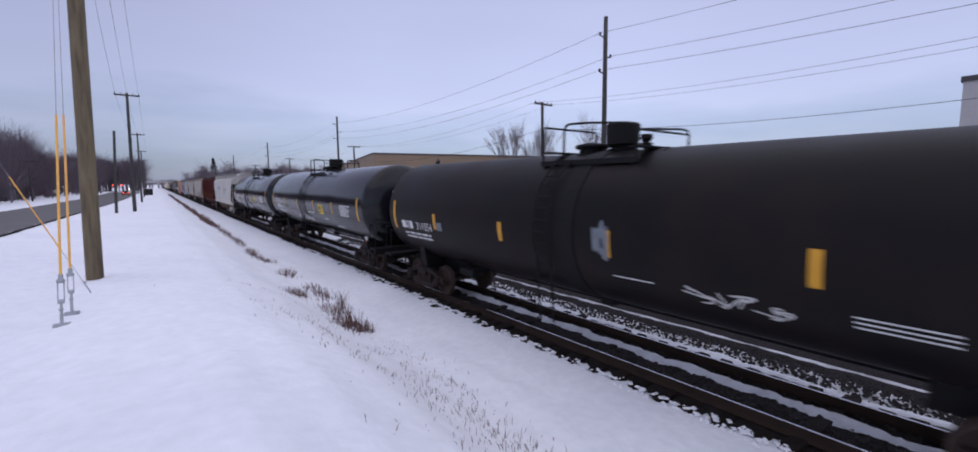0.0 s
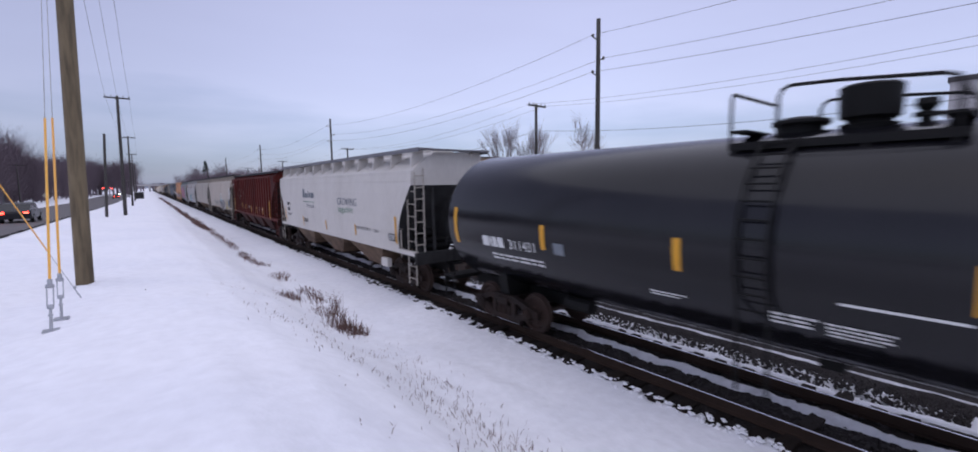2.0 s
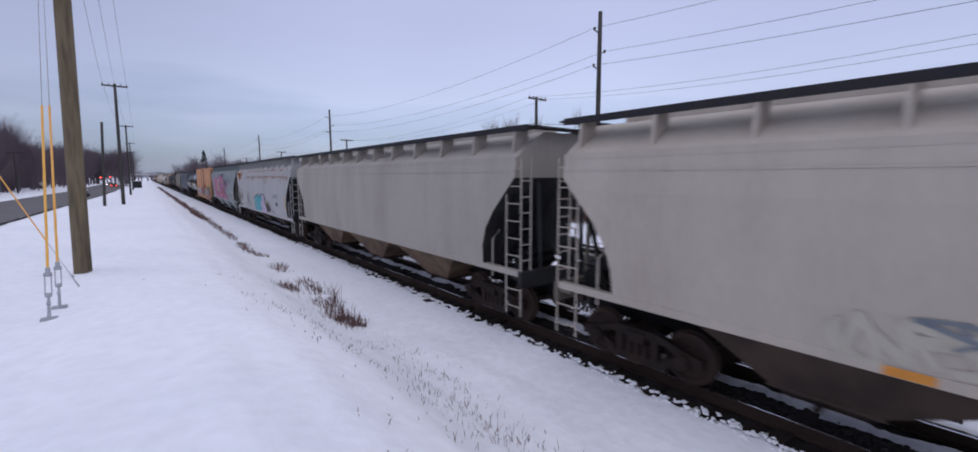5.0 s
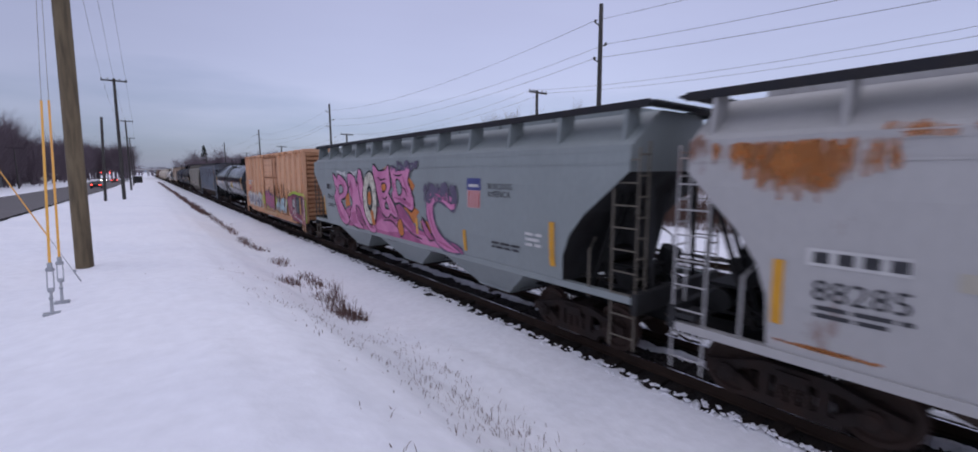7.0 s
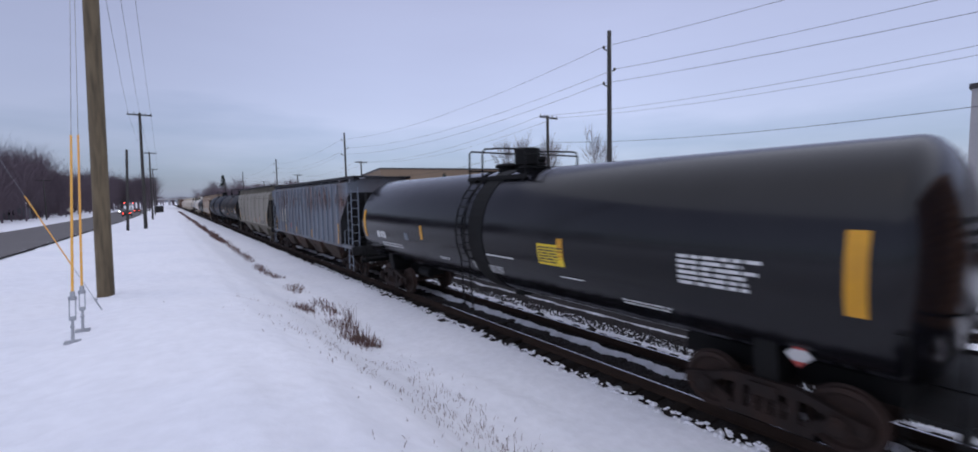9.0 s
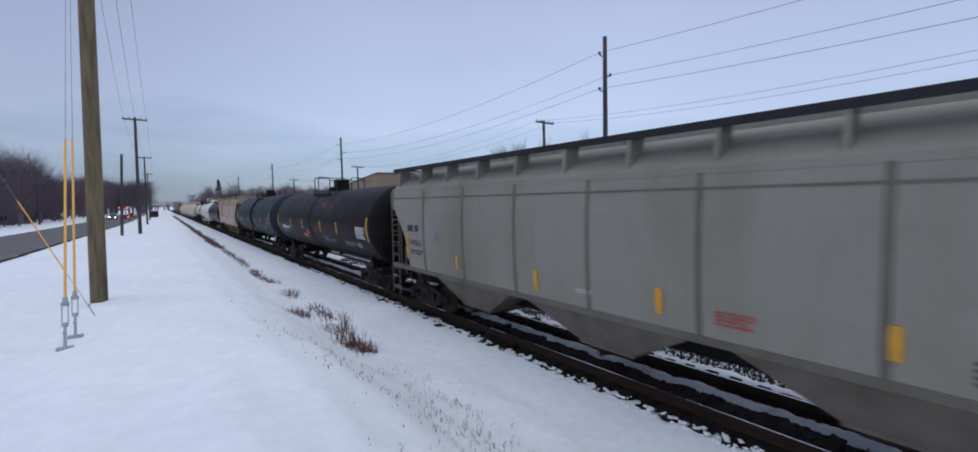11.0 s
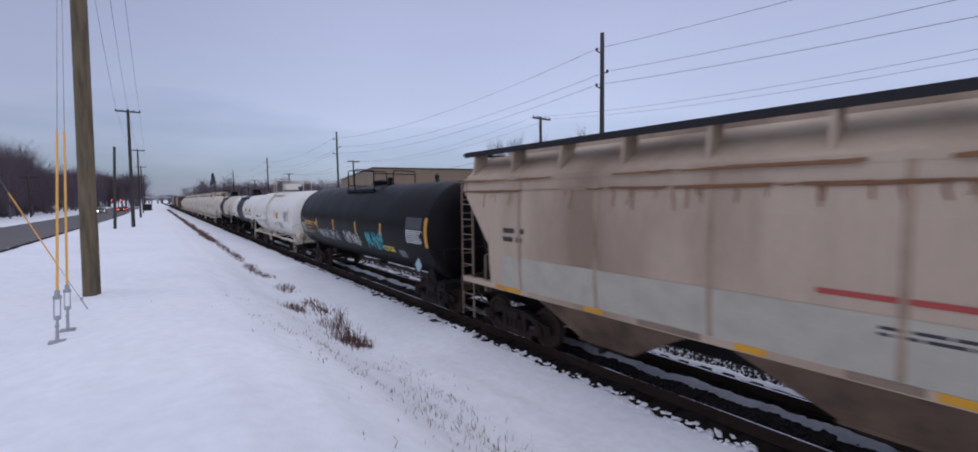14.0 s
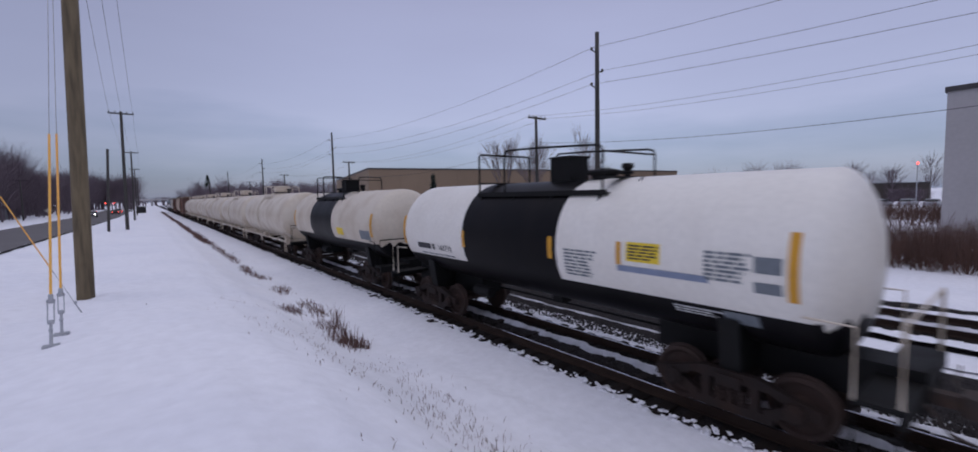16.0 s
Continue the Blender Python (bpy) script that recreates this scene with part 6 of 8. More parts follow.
scribble(grey_a, GREY_MARK, surf_a, 3.5, 0.2, 1.6, 2.1, 12, 0.06, 36, "faded grey graffiti", d=0.018)
for y in (-7.7, -4.95, -2.4, 0.5, 3.6):
    plate(grey_a, "reflective_stripe", ORANGE_TAPE, lambda z: 1.535, y - 0.22, y + 0.22, 1.35, 1.46, "orange reflective tape", 0.004)
plate(grey_a, "data_panel", CHALK, surf_a, -7.36, -6.92, 1.55, 1.80)
plate(grey_a, "data_face", LEAD_GREY, surf_a, -7.32, -6.96, 1.58, 1.77, "dark panel face", 0.016)
small_print(grey_a, GREY_MARK, surf_a, -6.5, -7.4, 2.2, 2.28, 1, seed=41, fill=0.4)

# rust-streaked hopper
rnd = random.Random(77)
bm = bmesh.new()
for i in range(70):
    y = rnd.uniform(-8.4, 4.6)
    stroke(bm, [(y, 3.63 + rnd.uniform(0.0, 0.16) * (i % 5 == 0)), (y + rnd.uniform(-.02, .02), 3.57), (y + rnd.uniform(-.03, .03), 3.56 - rnd.uniform(0.02, 0.22) * (1 + (i % 7 == 0)))], rnd.uniform(0.03, 0.11), lambda z, q=0.008 + 0.0003 * i: -surf_q(z) - q)
stroke(bm, [(4.6, 3.58), (2, 3.59), (-3, 3.60), (-8.5, 3.59)], 0.06, lambda z: -surf_q(z) - 0.007)
part("rust_stain", bm, RUST, rusty_h, "band of orange rust stains")["kind"] = "stuff"
bm = bmesh.new()
for i in range(150):
    y, z = rnd.gauss(7.45, 0.55), 3.99 - 0.22 * rnd.random() ** 2
    y = min(8.45, max(6.5, y))
    stroke(bm, [(y, z), (y + rnd.gauss(0, 0.015), z - 0.1), (y + rnd.gauss(0, 0.02), z - rnd.uniform(0.15, 0.55) * math.exp(-((y - 7.4) / 0.7) ** 2) - 0.12)], rnd.uniform(0.03, 0.09), lambda q, e=0.008 + 0.0002 * i: -surf_q(q) - e)
for i in range(24):
    y = rnd.uniform(6.4, 7.5)
    stroke(bm, [(y, 1.36), (y + 0.08, 1.33), (y + rnd.uniform(0.1, 0.3), 1.34)], rnd.uniform(0.02, 0.07), lambda q, e=0.008 + 0.0002 * i: -surf_q(q) - e)
for i in range(46):
    y = rnd.uniform(-8.5, 7.0)
    stroke(bm, [(y, 4.10), (y + rnd.uniform(-.25, .25), 4.04), (y + rnd.uniform(-.3, .3), 3.99)], rnd.uniform(0.05, 0.16), lambda q, e=0.055 + 0.0003 * i: -surf_q(q) - e)
part("rust_stain", bm, RUST, rusty_h, "orange rust patches under the roof edge")["kind"] = "stuff"
for k in range(4):
    plate(rusty_h, "owner_mark", CHALK, surf_q, 7.22 - 0.24 * (k + 1), 7.22 - 0.24 * k, 2.42, 2.64, "white tile with a dark letter block")
    plate(rusty_h, "owner_mark", BLACK_MARK, surf_q, 7.15 - 0.24 * (k + 1) + 0.08, 7.15 - 0.24 * k, 2.46, 2.60, d=0.014)
lettering(rusty_h, "88285", BLACK_MARK, surf_q, 7.15, 1.99, 0.38, "black car number", spread=1.0)
small_print(rusty_h, BLACK_MARK, surf_q, 7.1, 6.2, 1.75, 1.95, 2, seed=5)
small_print(rusty_h, GREY_MARK, surf_q, 5.6, 3.9, 1.30, 1.38, 1, seed=6)
plate(rusty_h, "notice_panel", PALE_PATCH, surf_q, 5.65, 5.9, 2.35, 2.55)
scribble(rusty_h, INK, surf_q, 5.1, 3.3, 1.35, 2.25, 4, 0.025, 8, "thin black sprayed scrawl")
for k, (fill, pts) in enumerate((
        (TURQ, [(1.60, 1.14), (1.45, 2.03), (1.19, 2.19), (0.99, 2.05), (1.09, 1.57), (0.79, 1.32), (0.78, 1.12), (1.33, 1.10)]),
        (TURQ, [(0.83, 2.03), (0.49, 2.26), (0.17, 2.24), (-0.15, 1.86), (-0.20, 1.30), (0.15, 1.12), (0.62, 1.12), (0.71, 1.58)]),
        (TURQ, [(-0.48, 2.14), (-0.86, 2.32), (-1.19, 2.20), (-1.30, 1.99), (-1.06, 1.96), (-0.82, 1.86), (-0.48, 1.62), (-1.02, 1.50), (-0.77, 1.16), (-0.25, 1.14), (-0.08, 1.39), (-0.28, 1.77)]),
        (TURQ, [(0.16, 2.24), (0.04, 2.31), (-0.14, 2.03), (-0.30, 2.28), (-0.55, 2.24), (-0.49, 1.92), (-0.30, 1.44), (-0.16, 1.64)]),
        (LILAC, [(-1.22, 2.21), (-1.62, 2.35), (-1.90, 2.26), (-2.08, 1.96), (-1.89, 1.79), (-2.27, 1.55), (-2.32, 1.26), (-2.11, 1.12), (-1.75, 1.12), (-1.41, 1.14), (-1.42, 1.65), (-1.53, 1.97), (-1.23, 2.06)]),
        (LILAC, [(-0.66, 1.63), (-1.06, 1.91), (-1.43, 1.95), (-1.39, 1.59), (-1.35, 1.16), (-0.81, 1.14), (-0.57, 1.18), (-0.96, 1.43)]))):
    outlined(rusty_h, surf_q, pts, fill, INK, 0.035, 0.010 + 0.006 * k, "bold turquoise bubble letter" if fill is TURQ else "bold lilac bubble letter")
for k, pts in enumerate(([(0.42, 1.95), (0.30, 1.75), (0.32, 1.45)], [(-0.72, 2.08), (-0.90, 2.05)], [(-0.55, 1.36), (-0.80, 1.36)], [(-1.60, 2.12), (-1.75, 2.02)], [(-1.72, 1.62), (-1.80, 1.35), (-1.85, 1.25)], [(-1.0, 1.68), (-1.2, 1.62)], [(1.22, 2.02), (1.28, 1.60), (1.15, 1.32)])):
    bm = bmesh.new()
    stroke(bm, pts, 0.035, lambda z, q=0.050 + 0.0003 * k: -surf_q(z) - q)
    part("graffiti", bm, INK, rusty_h, "thin black line in the letters")
bm = bmesh.new()
for k, pts in enumerate(([(1.45, 2.2), (1.15, 2.28), (0.9, 2.12), (0.5, 2.36), (0.0, 2.40)], [(-0.3, 2.36), (-0.86, 2.42), (-1.25, 2.30)], [(-1.4, 2.36), (-1.66, 2.43), (-1.98, 2.30), (-2.14, 2.0)], [(4.3, 1.5), (4.2, 2.2), (3.9, 2.38), (3.5, 2.2), (3.3, 1.5), (3.05, 1.55), (3.1, 1.7)], [(4.1, 1.6), (4.0, 2.0), (3.8, 1.6), (4.1, 1.62)], [(1.95, 2.12), (1.55, 2.08)], [(1.9, 2.02), (1.6, 2.0)])):
    stroke(bm, pts, 0.05 if k < 3 else 0.03, lambda z, q=0.009 + 0.0003 * k: -surf_q(z) - q)
part("graffiti", bm, INK, rusty_h, "black sprayed shadow and thin figures")["kind"] = "stuff"
scribble(rusty_h, INK, surf_q, -2.2, -3.5, 1.2, 1.95, 14, 0.05, 9, "black sprayed handwriting")
disc(rusty_h, "round_emblem", GREY_MARK, surf_q, -4.16, 1.28, 0.13, 0.13, 0.010)
plate(rusty_h, "notice_panel", BLACK_MARK, surf_q, -5.6, -5.1, 1.75, 2.0)
small_print(rusty_h, GREY_MARK, surf_q, -4.4, -6.0, 2.2, 2.5, 3, seed=40)

# blue-grey hopper with the long pink piece
R_BODY = [(6.05, 3.52), (5.46, 3.24), (5.4, 3.49), (4.58, 3.21), (4.3, 2.86), (4.65, 2.53), (5.17, 2.4), (4.64, 1.96), (4.31, 1.63), (4.81, 1.4), (5.31, 1.58), (5.64, 2.06), (5.9, 2.52), (5.65, 2.83)]
H_BODY = [(4.26, 3.5), (3.52, 3.35), (3.31, 2.97), (3.17, 3.68), (2.82, 3.45), (2.62, 2.78), (2.42, 2.16), (1.75, 1.48), (2.28, 1.37), (2.76, 1.74), (3.09, 2.16), (3.5, 2.31), (3.42, 1.72), (2.94, 1.41), (3.99, 1.47), (4.08, 2.03), (3.79, 2.38), (4.09, 2.76)]
S_BODY = [(1.84, 3.84), (1.36, 3.6), (0.77, 3.63), (0.58, 3.78), (0.37, 3.1), (0.57, 2.87), (0.26, 2.61), (-0.11, 2.1), (0.38, 2.19), (0.72, 2.63), (0.86, 2.31), (0.39, 2.3), (0.68, 2.03), (1.11, 2.19), (1.36, 2.64), (1.62, 3.19)]
E_BODY = [(0.39, 3.74), (-0.22, 3.6), (-0.46, 3.63), (-0.93, 3.79), (-0.91, 3.51), (-0.84, 3.24), (-1.04, 3.04), (-1.1, 2.84), (-1.18, 2.79), (-1.2, 2.55), (-1.08, 2.39), (-0.64, 2.5), (-0.28, 2.61), (0.05, 2.57), (0.27, 2.82), (0.08, 3.12), (0.3, 3.39)]
LOW_BODY = [(4.9, 1.9), (3.6, 2.3), (2.6, 1.9), (1.64, 2.3), (1.2, 2.35), (0.53, 2.3), (-0.05, 2.5), (-0.36, 2.5), (-1.01, 2.05), (-1.42, 1.82), (-2.2, 1.74), (-3.4, 1.62), (-3.6, 1.32), (-1.05, 1.33), (0.65, 1.3), (3.4, 1.36), (4.8, 1.42)]
for mat, pts, d in ((ORANGE, [(-0.8, 3.5), (-1.28, 3.16), (-1.05, 2.9), (-0.6, 3.0)], 0.008), (ORANGE, [(-0.3, 2.6), (-0.88, 2.4), (-1.25, 2.5), (-1.52, 2.37), (-1.34, 2.23), (-1.42, 2.0), (-0.8, 2.0)], 0.008),
                    (ORANGE, [(1.1, 3.66), (0.73, 3.78), (0.6, 3.4), (1.05, 3.45)], 0.008), (ORANGE, [(4.7, 2.9), (4.2, 2.7), (4.1, 1.9), (4.6, 2.1)], 0.008), (ORANGE, [(3.6, 3.1), (3.2, 3.0), (3.1, 2.2), (3.6, 2.4)], 0.008), (ORANGE, [(-1.55, 2.1), (-2.1, 2.15), (-2.3, 1.6), (-1.7, 1.7)], 0.008)):
    patch(slate_h, mat, surf_u, pts, d, "orange spray between the letters")
outlined(slate_h, surf_u, LOW_BODY, DEEP_PINK, PLUM, 0.05, 0.011, "deep pink base of the graffiti")
for pts in ([(2.1, 1.55), (1.2, 1.95), (0.3, 1.85), (-0.4, 2.1), (-1.0, 1.75), (-0.2, 1.62), (0.9, 1.5)], [(-0.9, 1.7), (-1.8, 1.66), (-3.2, 1.5), (-3.3, 1.38), (-1.6, 1.42)], [(4.5, 1.7), (3.7, 1.95), (3.2, 1.6), (3.9, 1.5)]):
    patch(slate_h, PINK, surf_u, pts, 0.0155, "pink highlights on the base")
outlined(slate_h, surf_u, [(-0.02, 1.85), (-0.31, 2.05), (-0.42, 1.61), (-0.15, 1.5)], ORANGE, INK, 0.04, 0.018, "orange patch in the base")
for pts in (R_BODY, H_BODY, S_BODY, E_BODY):
    outlined(slate_h, surf_u, pts, PINK, INK, 0.055, 0.021, "large pink wild-style graffiti letter")
C_BODY = [(-3.5, 2.72), (-3.1, 3.0), (-2.51, 3.06), (-2.15, 2.95), (-2.03, 2.7), (-2.0, 2.32), (-2.19, 1.94), (-2.45, 1.55), (-3.0, 1.38), (-3.6, 1.42), (-3.1, 1.6), (-2.7, 1.8), (-2.42, 2.1), (-2.33, 2.48), (-2.45, 2.72), (-2.9, 2.75), (-3.3, 2.55)]
outlined(slate_h, surf_u, C_BODY, PINK, PLUM, 0.06, 0.021, "large pink graffiti loop")
outlined(slate_h, surf_u, [(-1.68, 2.21), (-2.14, 1.78), (-2.3, 1.62), (-2.0, 1.62), (-1.76, 1.9)], DEEP_PINK, INK, 0.05, 0.027, "dark pink wing of the graffiti")
for pts in ([(5.21, 3.0), (4.82, 2.93), (4.91, 2.73), (5.21, 2.71)], [(-0.06, 3.25), (-0.3, 3.29), (-0.45, 2.96), (-0.22, 2.87)], [(1.05, 3.12), (0.76, 3.17), (0.73, 2.98), (0.99, 2.93)]):
    outlined(slate_h, surf_u, pts, ORANGE if pts[0][0] == 1.05 else SLATE_HOPPER, INK, 0.05, 0.030, "opening inside a letter")
for pts in ([(5.75, 2.5), (5.2, 1.95), (4.75, 1.55), (5.25, 1.65)], [(5.3, 3.3), (4.75, 3.08), (4.5, 2.9), (4.9, 3.05)], [(4.0, 1.95), (3.55, 2.05), (3.5, 1.55), (3.95, 1.52)], [(2.75, 2.7), (2.45, 2.0), (1.95, 1.5), (2.3, 1.5), (2.6, 2.0)], [(4.0, 3.3), (3.7, 2.9), (3.85, 2.5), (3.95, 2.8)],
            [(1.55, 3.3), (1.25, 2.6), (1.0, 2.25), (1.3, 2.75)], [(0.55, 2.8), (0.3, 2.4), (0.0, 2.15), (0.3, 2.25)], [(0.15, 2.75), (-0.4, 2.75), (-1.05, 2.6), (-1.0, 2.48), (-0.3, 2.66)], [(0.25, 3.4), (0.05, 3.1), (0.1, 2.95), (0.2, 3.1)], [(-0.45, 3.55), (-0.75, 3.2), (-0.95, 2.9), (-0.75, 3.0)],
            [(-2.12, 2.6), (-2.15, 2.2), (-2.5, 1.7), (-2.3, 2.1)], [(-2.4, 2.98), (-2.9, 2.93), (-3.3, 2.72), (-2.8, 2.84)], [(-2.5, 1.62), (-3.0, 1.48), (-3.4, 1.44), (-2.9, 1.58)]):
    patch(slate_h, DEEP_PINK, surf_u, pts, 0.034, "deep pink shading in the letters")
for k, pts in enumerate(([(5.62, 3.0), (5.4, 2.85), (5.2, 2.5)], [(4.05, 2.9), (3.95, 3.2)], [(3.2, 3.3), (3.05, 2.7), (2.85, 2.3)], [(1.3, 3.4), (1.1, 3.3), (0.7, 3.35)], [(1.0, 2.7), (0.8, 2.65), (0.6, 2.75)], [(0.1, 3.5), (-0.2, 3.45), (-0.5, 3.5)], [(-0.5, 3.1), (-0.7, 3.0), (-0.8, 2.8)], [(-0.55, 2.75), (-0.75, 2.7)], [(1.0, 1.9), (0.4, 1.95), (0.0, 1.75)], [(-0.5, 1.9), (-1.0, 1.65), (-1.6, 1.55)], [(3.0, 1.9), (2.7, 1.55)])):
    bm = bmesh.new()
    stroke(bm, pts, 0.045, lambda z, q=0.038 + 0.0003 * k: -surf_u(z) - q)
    part("graffiti", bm, INK, slate_h, "thin black line in the letters")
for (ry, rz, w, m, d) in ((0.42, 0.74, 0.40, BEIGE_SPRAY, 0.042), (0.62, 0.98, 0.06, INK, 0.044), (0.22, 0.40, 0.10, INK, 0.046), (0.08, 0.18, 0.15, ORANGE, 0.048)):
    bm = bmesh.new()
    ring(bm, 2.08, 2.62, ry, rz, w, lambda z, q=d: -surf_u(z) - q)
    part("graffiti", bm, m, slate_h, "mottled beige ring letter in the graffiti")
patch(slate_h, ORANGE, surf_u, [(2.05, 2.2), (1.85, 2.2), (1.7, 1.7), (1.95, 1.62)], 0.050, "orange drip below the ring")
scribble(slate_h, CHALK, surf_u, 5.6, 3.4, 3.42, 3.62, 5, 0.06, 58, "white puffs of spray over the letters", d=0.009)
scribble(slate_h, PLUM, surf_u, 0.2, -1.4, 3.62, 3.92, 10, 0.09, 52, "plum cloud of spray", d=0.03)
scribble(slate_h, PLUM, surf_u, -1.9, -3.6, 2.7, 3.3, 14, 0.10, 53, "plum cloud of spray", d=0.03)
small_print(slate_h, BLACK_MARK, surf_u, 6.9, 6.3, 2.82, 3.06, 1, seed=1, fill=0.95, label="black block mark")
lettering(slate_h, "94646", BLACK_MARK, surf_u, 6.85, 2.40, 0.32, "black car number")
small_print(slate_h, BLACK_MARK, surf_u, 6.8, 6.0, 2.05, 2.2, 2, seed=2)
lettering(slate_h, "BUILDING", BLACK_MARK, surf_u, -4.87, 3.17, 0.20, "black slogan lettering")
lettering(slate_h, "AMERICA", BLACK_MARK, surf_u, -4.87, 2.99, 0.20, "black slogan lettering")
plate(slate_h, "shield_emblem", NAVY, surf_u, -4.60, -4.02, 3.12, 3.42, "blue and pale pink striped shield")
plate(slate_h, "shield_emblem", paint("pale_pink_mark", (0.55, 0.33, 0.33)), surf_u, -4.58, -4.04, 2.68, 3.12)
plate(slate_h, "shield_emblem", CHALK, surf_u, -4.52, -4.1, 3.2, 3.27, d=0.014)
for k in range(4):
    plate(slate_h, "shield_emblem", RED_MARK, surf_u, -4.10 - 0.13 * k - 0.05, -4.10 - 0.13 * k, 2.70, 3.10, d=0.013)
small_print(slate_h, BLACK_MARK, surf_u, -5.0, -6.0, 1.75, 1.95, 2, seed=12)
small_print(slate_h, CHALK, surf_u, -6.2, -6.7, 1.95, 2.3, 3, seed=13)
plate(slate_h, "notice_panel", CHALK, surf_u, 0.95, 1.35, 1.85, 2.15)

# peach boxcar: a frieze of graffiti over the lower side
sp_ = lambda z: 1.565
scribble(peach_b, PALE_PATCH, sp_, 7.9, 2.6, 0.95, 2.1, 26, 0.30, 60, "pale sprayed ground of the graffiti", d=0.004)
scribble(peach_b, CHALK, sp_, 7.9, 3.2, 1.1, 2.05, 22, 0.20, 61, "white and grey graffiti", d=0.006)
scribble(peach_b, PLUM, sp_, 7.7, 3.0, 1.1, 1.9, 12, 0.10, 62, "dark graffiti outlines", d=0.016)
scribble(peach_b, LIME, sp_, 2.6, -1.5, 1.1, 2.2, 8, 0.22, 63, "lime spray background", d=0.008)
graffiti(peach_b, sp_, [[(1.5, 1.2), (1.3, 2.1), (0.8, 1.5), (0.6, 2.2), (0.2, 1.3)], [(0.0, 2.1), (-0.2, 1.3), (-0.7, 1.9), (-0.9, 1.2)]], 0.46, paint("magenta_spray", (0.34, 0.085, 0.16)), PLUM, "magenta graffiti letters", d=0.022)
scribble(peach_b, paint("warm_grey_spray", (0.22, 0.20, 0.18)), sp_, -1.4, -3.9, 1.1, 2.0, 12, 0.26, 64, "grey graffiti", d=0.008)
scribble(peach_b, ICE, sp_, -1.6, -3.9, 1.15, 2.0, 5, 0.20, 65, "ice-blue graffiti", d=0.020)
scribble(peach_b, paint("ochre_spray", (0.45, 0.26, 0.10)), sp_, 2.4, -2.2, 0.92, 1.15, 10, 0.16, 66, "ochre bubbles", d=0.026)
G = 0.35                                                  # the paint is moved forward by this below
CRIMSON_BODY = [(-4.63, 2.05), (-5.27, 2.2), (-6.23, 2.33), (-6.79, 2.26), (-7.5, 2.27), (-8.0, 2.25), (-8.12, 1.93), (-8.1, 0.9), (-7.8, 0.8), (-7.3, 0.86), (-5.8, 0.92), (-5.27, 1.15), (-4.68, 1.68)]
outlined(peach_b, sp_, [(y + G, z) for y, z in CRIMSON_BODY], CRIMSON, INK, 0.05, 0.030, "large crimson graffiti piece")
bm = bmesh.new()
stroke(bm, [(y + G, z) for y, z in ((-4.35, 1.55), (-4.6, 2.0), (-5.2, 2.28), (-6.23, 2.42), (-6.9, 2.36), (-7.5, 2.38), (-8.0, 2.32), (-8.2, 2.0), (-8.22, 1.4), (-8.2, 0.9))], 0.20, lambda z: -sp_(z) - 0.024)
part("graffiti", bm, LIME, peach_b, "lime edge of the graffiti piece")
PINK_FLAT = paint("dusty_rose_spray", (0.36, 0.10, 0.13))
for k, (m, pts) in enumerate((
        (PINK_FLAT, [(-4.85, 1.95), (-5.5, 2.15), (-5.7, 1.6), (-5.3, 1.25), (-4.95, 1.6)]),
        (PINK_FLAT, [(-5.75, 1.5), (-6.35, 1.5), (-6.4, 0.98), (-5.9, 1.0)]),
        (INK, [(-6.42, 2.26), (-7.3, 2.22), (-7.3, 1.25), (-6.5, 1.35)]),
        (INK, [(-5.68, 2.08), (-6.28, 2.08), (-6.28, 1.56), (-5.70, 1.6)]),
        (CHALK, [(-5.76, 2.02), (-6.2, 2.02), (-6.2, 1.62), (-5.78, 1.66)]),
        (INK, [(-7.55, 2.26), (-7.8, 2.2), (-7.8, 1.3), (-7.6, 1.4)]),
        (PINK_FLAT, [(-7.78, 2.1), (-7.95, 2.1), (-7.9, 1.1), (-7.7, 1.1)]),
        (CHALK, [(-7.95, 2.18), (-8.06, 2.1), (-8.06, 1.0), (-7.98, 1.1)]))):
    patch(peach_b, m, sp_, [(y + G, z) for y, z in pts], 0.040 + 0.003 * k, "panel of the large graffiti piece")
for k, pts in enumerate(([(-5.5, 1.6), (-5.9, 1.3), (-6.1, 1.5), (-6.4, 1.2)], [(-5.6, 1.1), (-5.9, 1.35), (-6.3, 1.05), (-6.6, 1.2)], [(-6.3, 2.2), (-6.35, 1.7), (-6.45, 1.3)], [(-6.6, 1.1), (-7.2, 1.0), (-7.7, 0.95)])):
    bm = bmesh.new()
    stroke(bm, [(y + G, z) for y, z in pts], 0.06, lambda z, q=0.066 + 0.0003 * k: -sp_(z) - q)
    part("graffiti", bm, CHALK, peach_b, "white highlights")
small_print(peach_b, BLACK_MARK, sp_, -5.84 + G, -6.14 + G, 1.68, 1.98, 4, d=0.066, seed=3)
small_print(peach_b, GREY_MARK, sp_, -6.6 + G, -7.15 + G, 1.4, 2.1, 8, d=0.066, seed=4)
plate(peach_b, "reflective_stripe", YELLOW, sp_, -7.48 + G, -7.31 + G, 1.28, 2.2, d=0.078)
for k in range(7):
    disc(peach_b, "graffiti", paint("tan_bubble_spray", (0.46, 0.30, 0.17)) if k == 0 else bpy.data.materials["tan_bubble_spray"], lambda z: 1.582, 1.9 - 0.52 * k, 0.93, 0.22, 0.13, 0.006 + 0.002 * k, "tan bubbles of the graffiti")
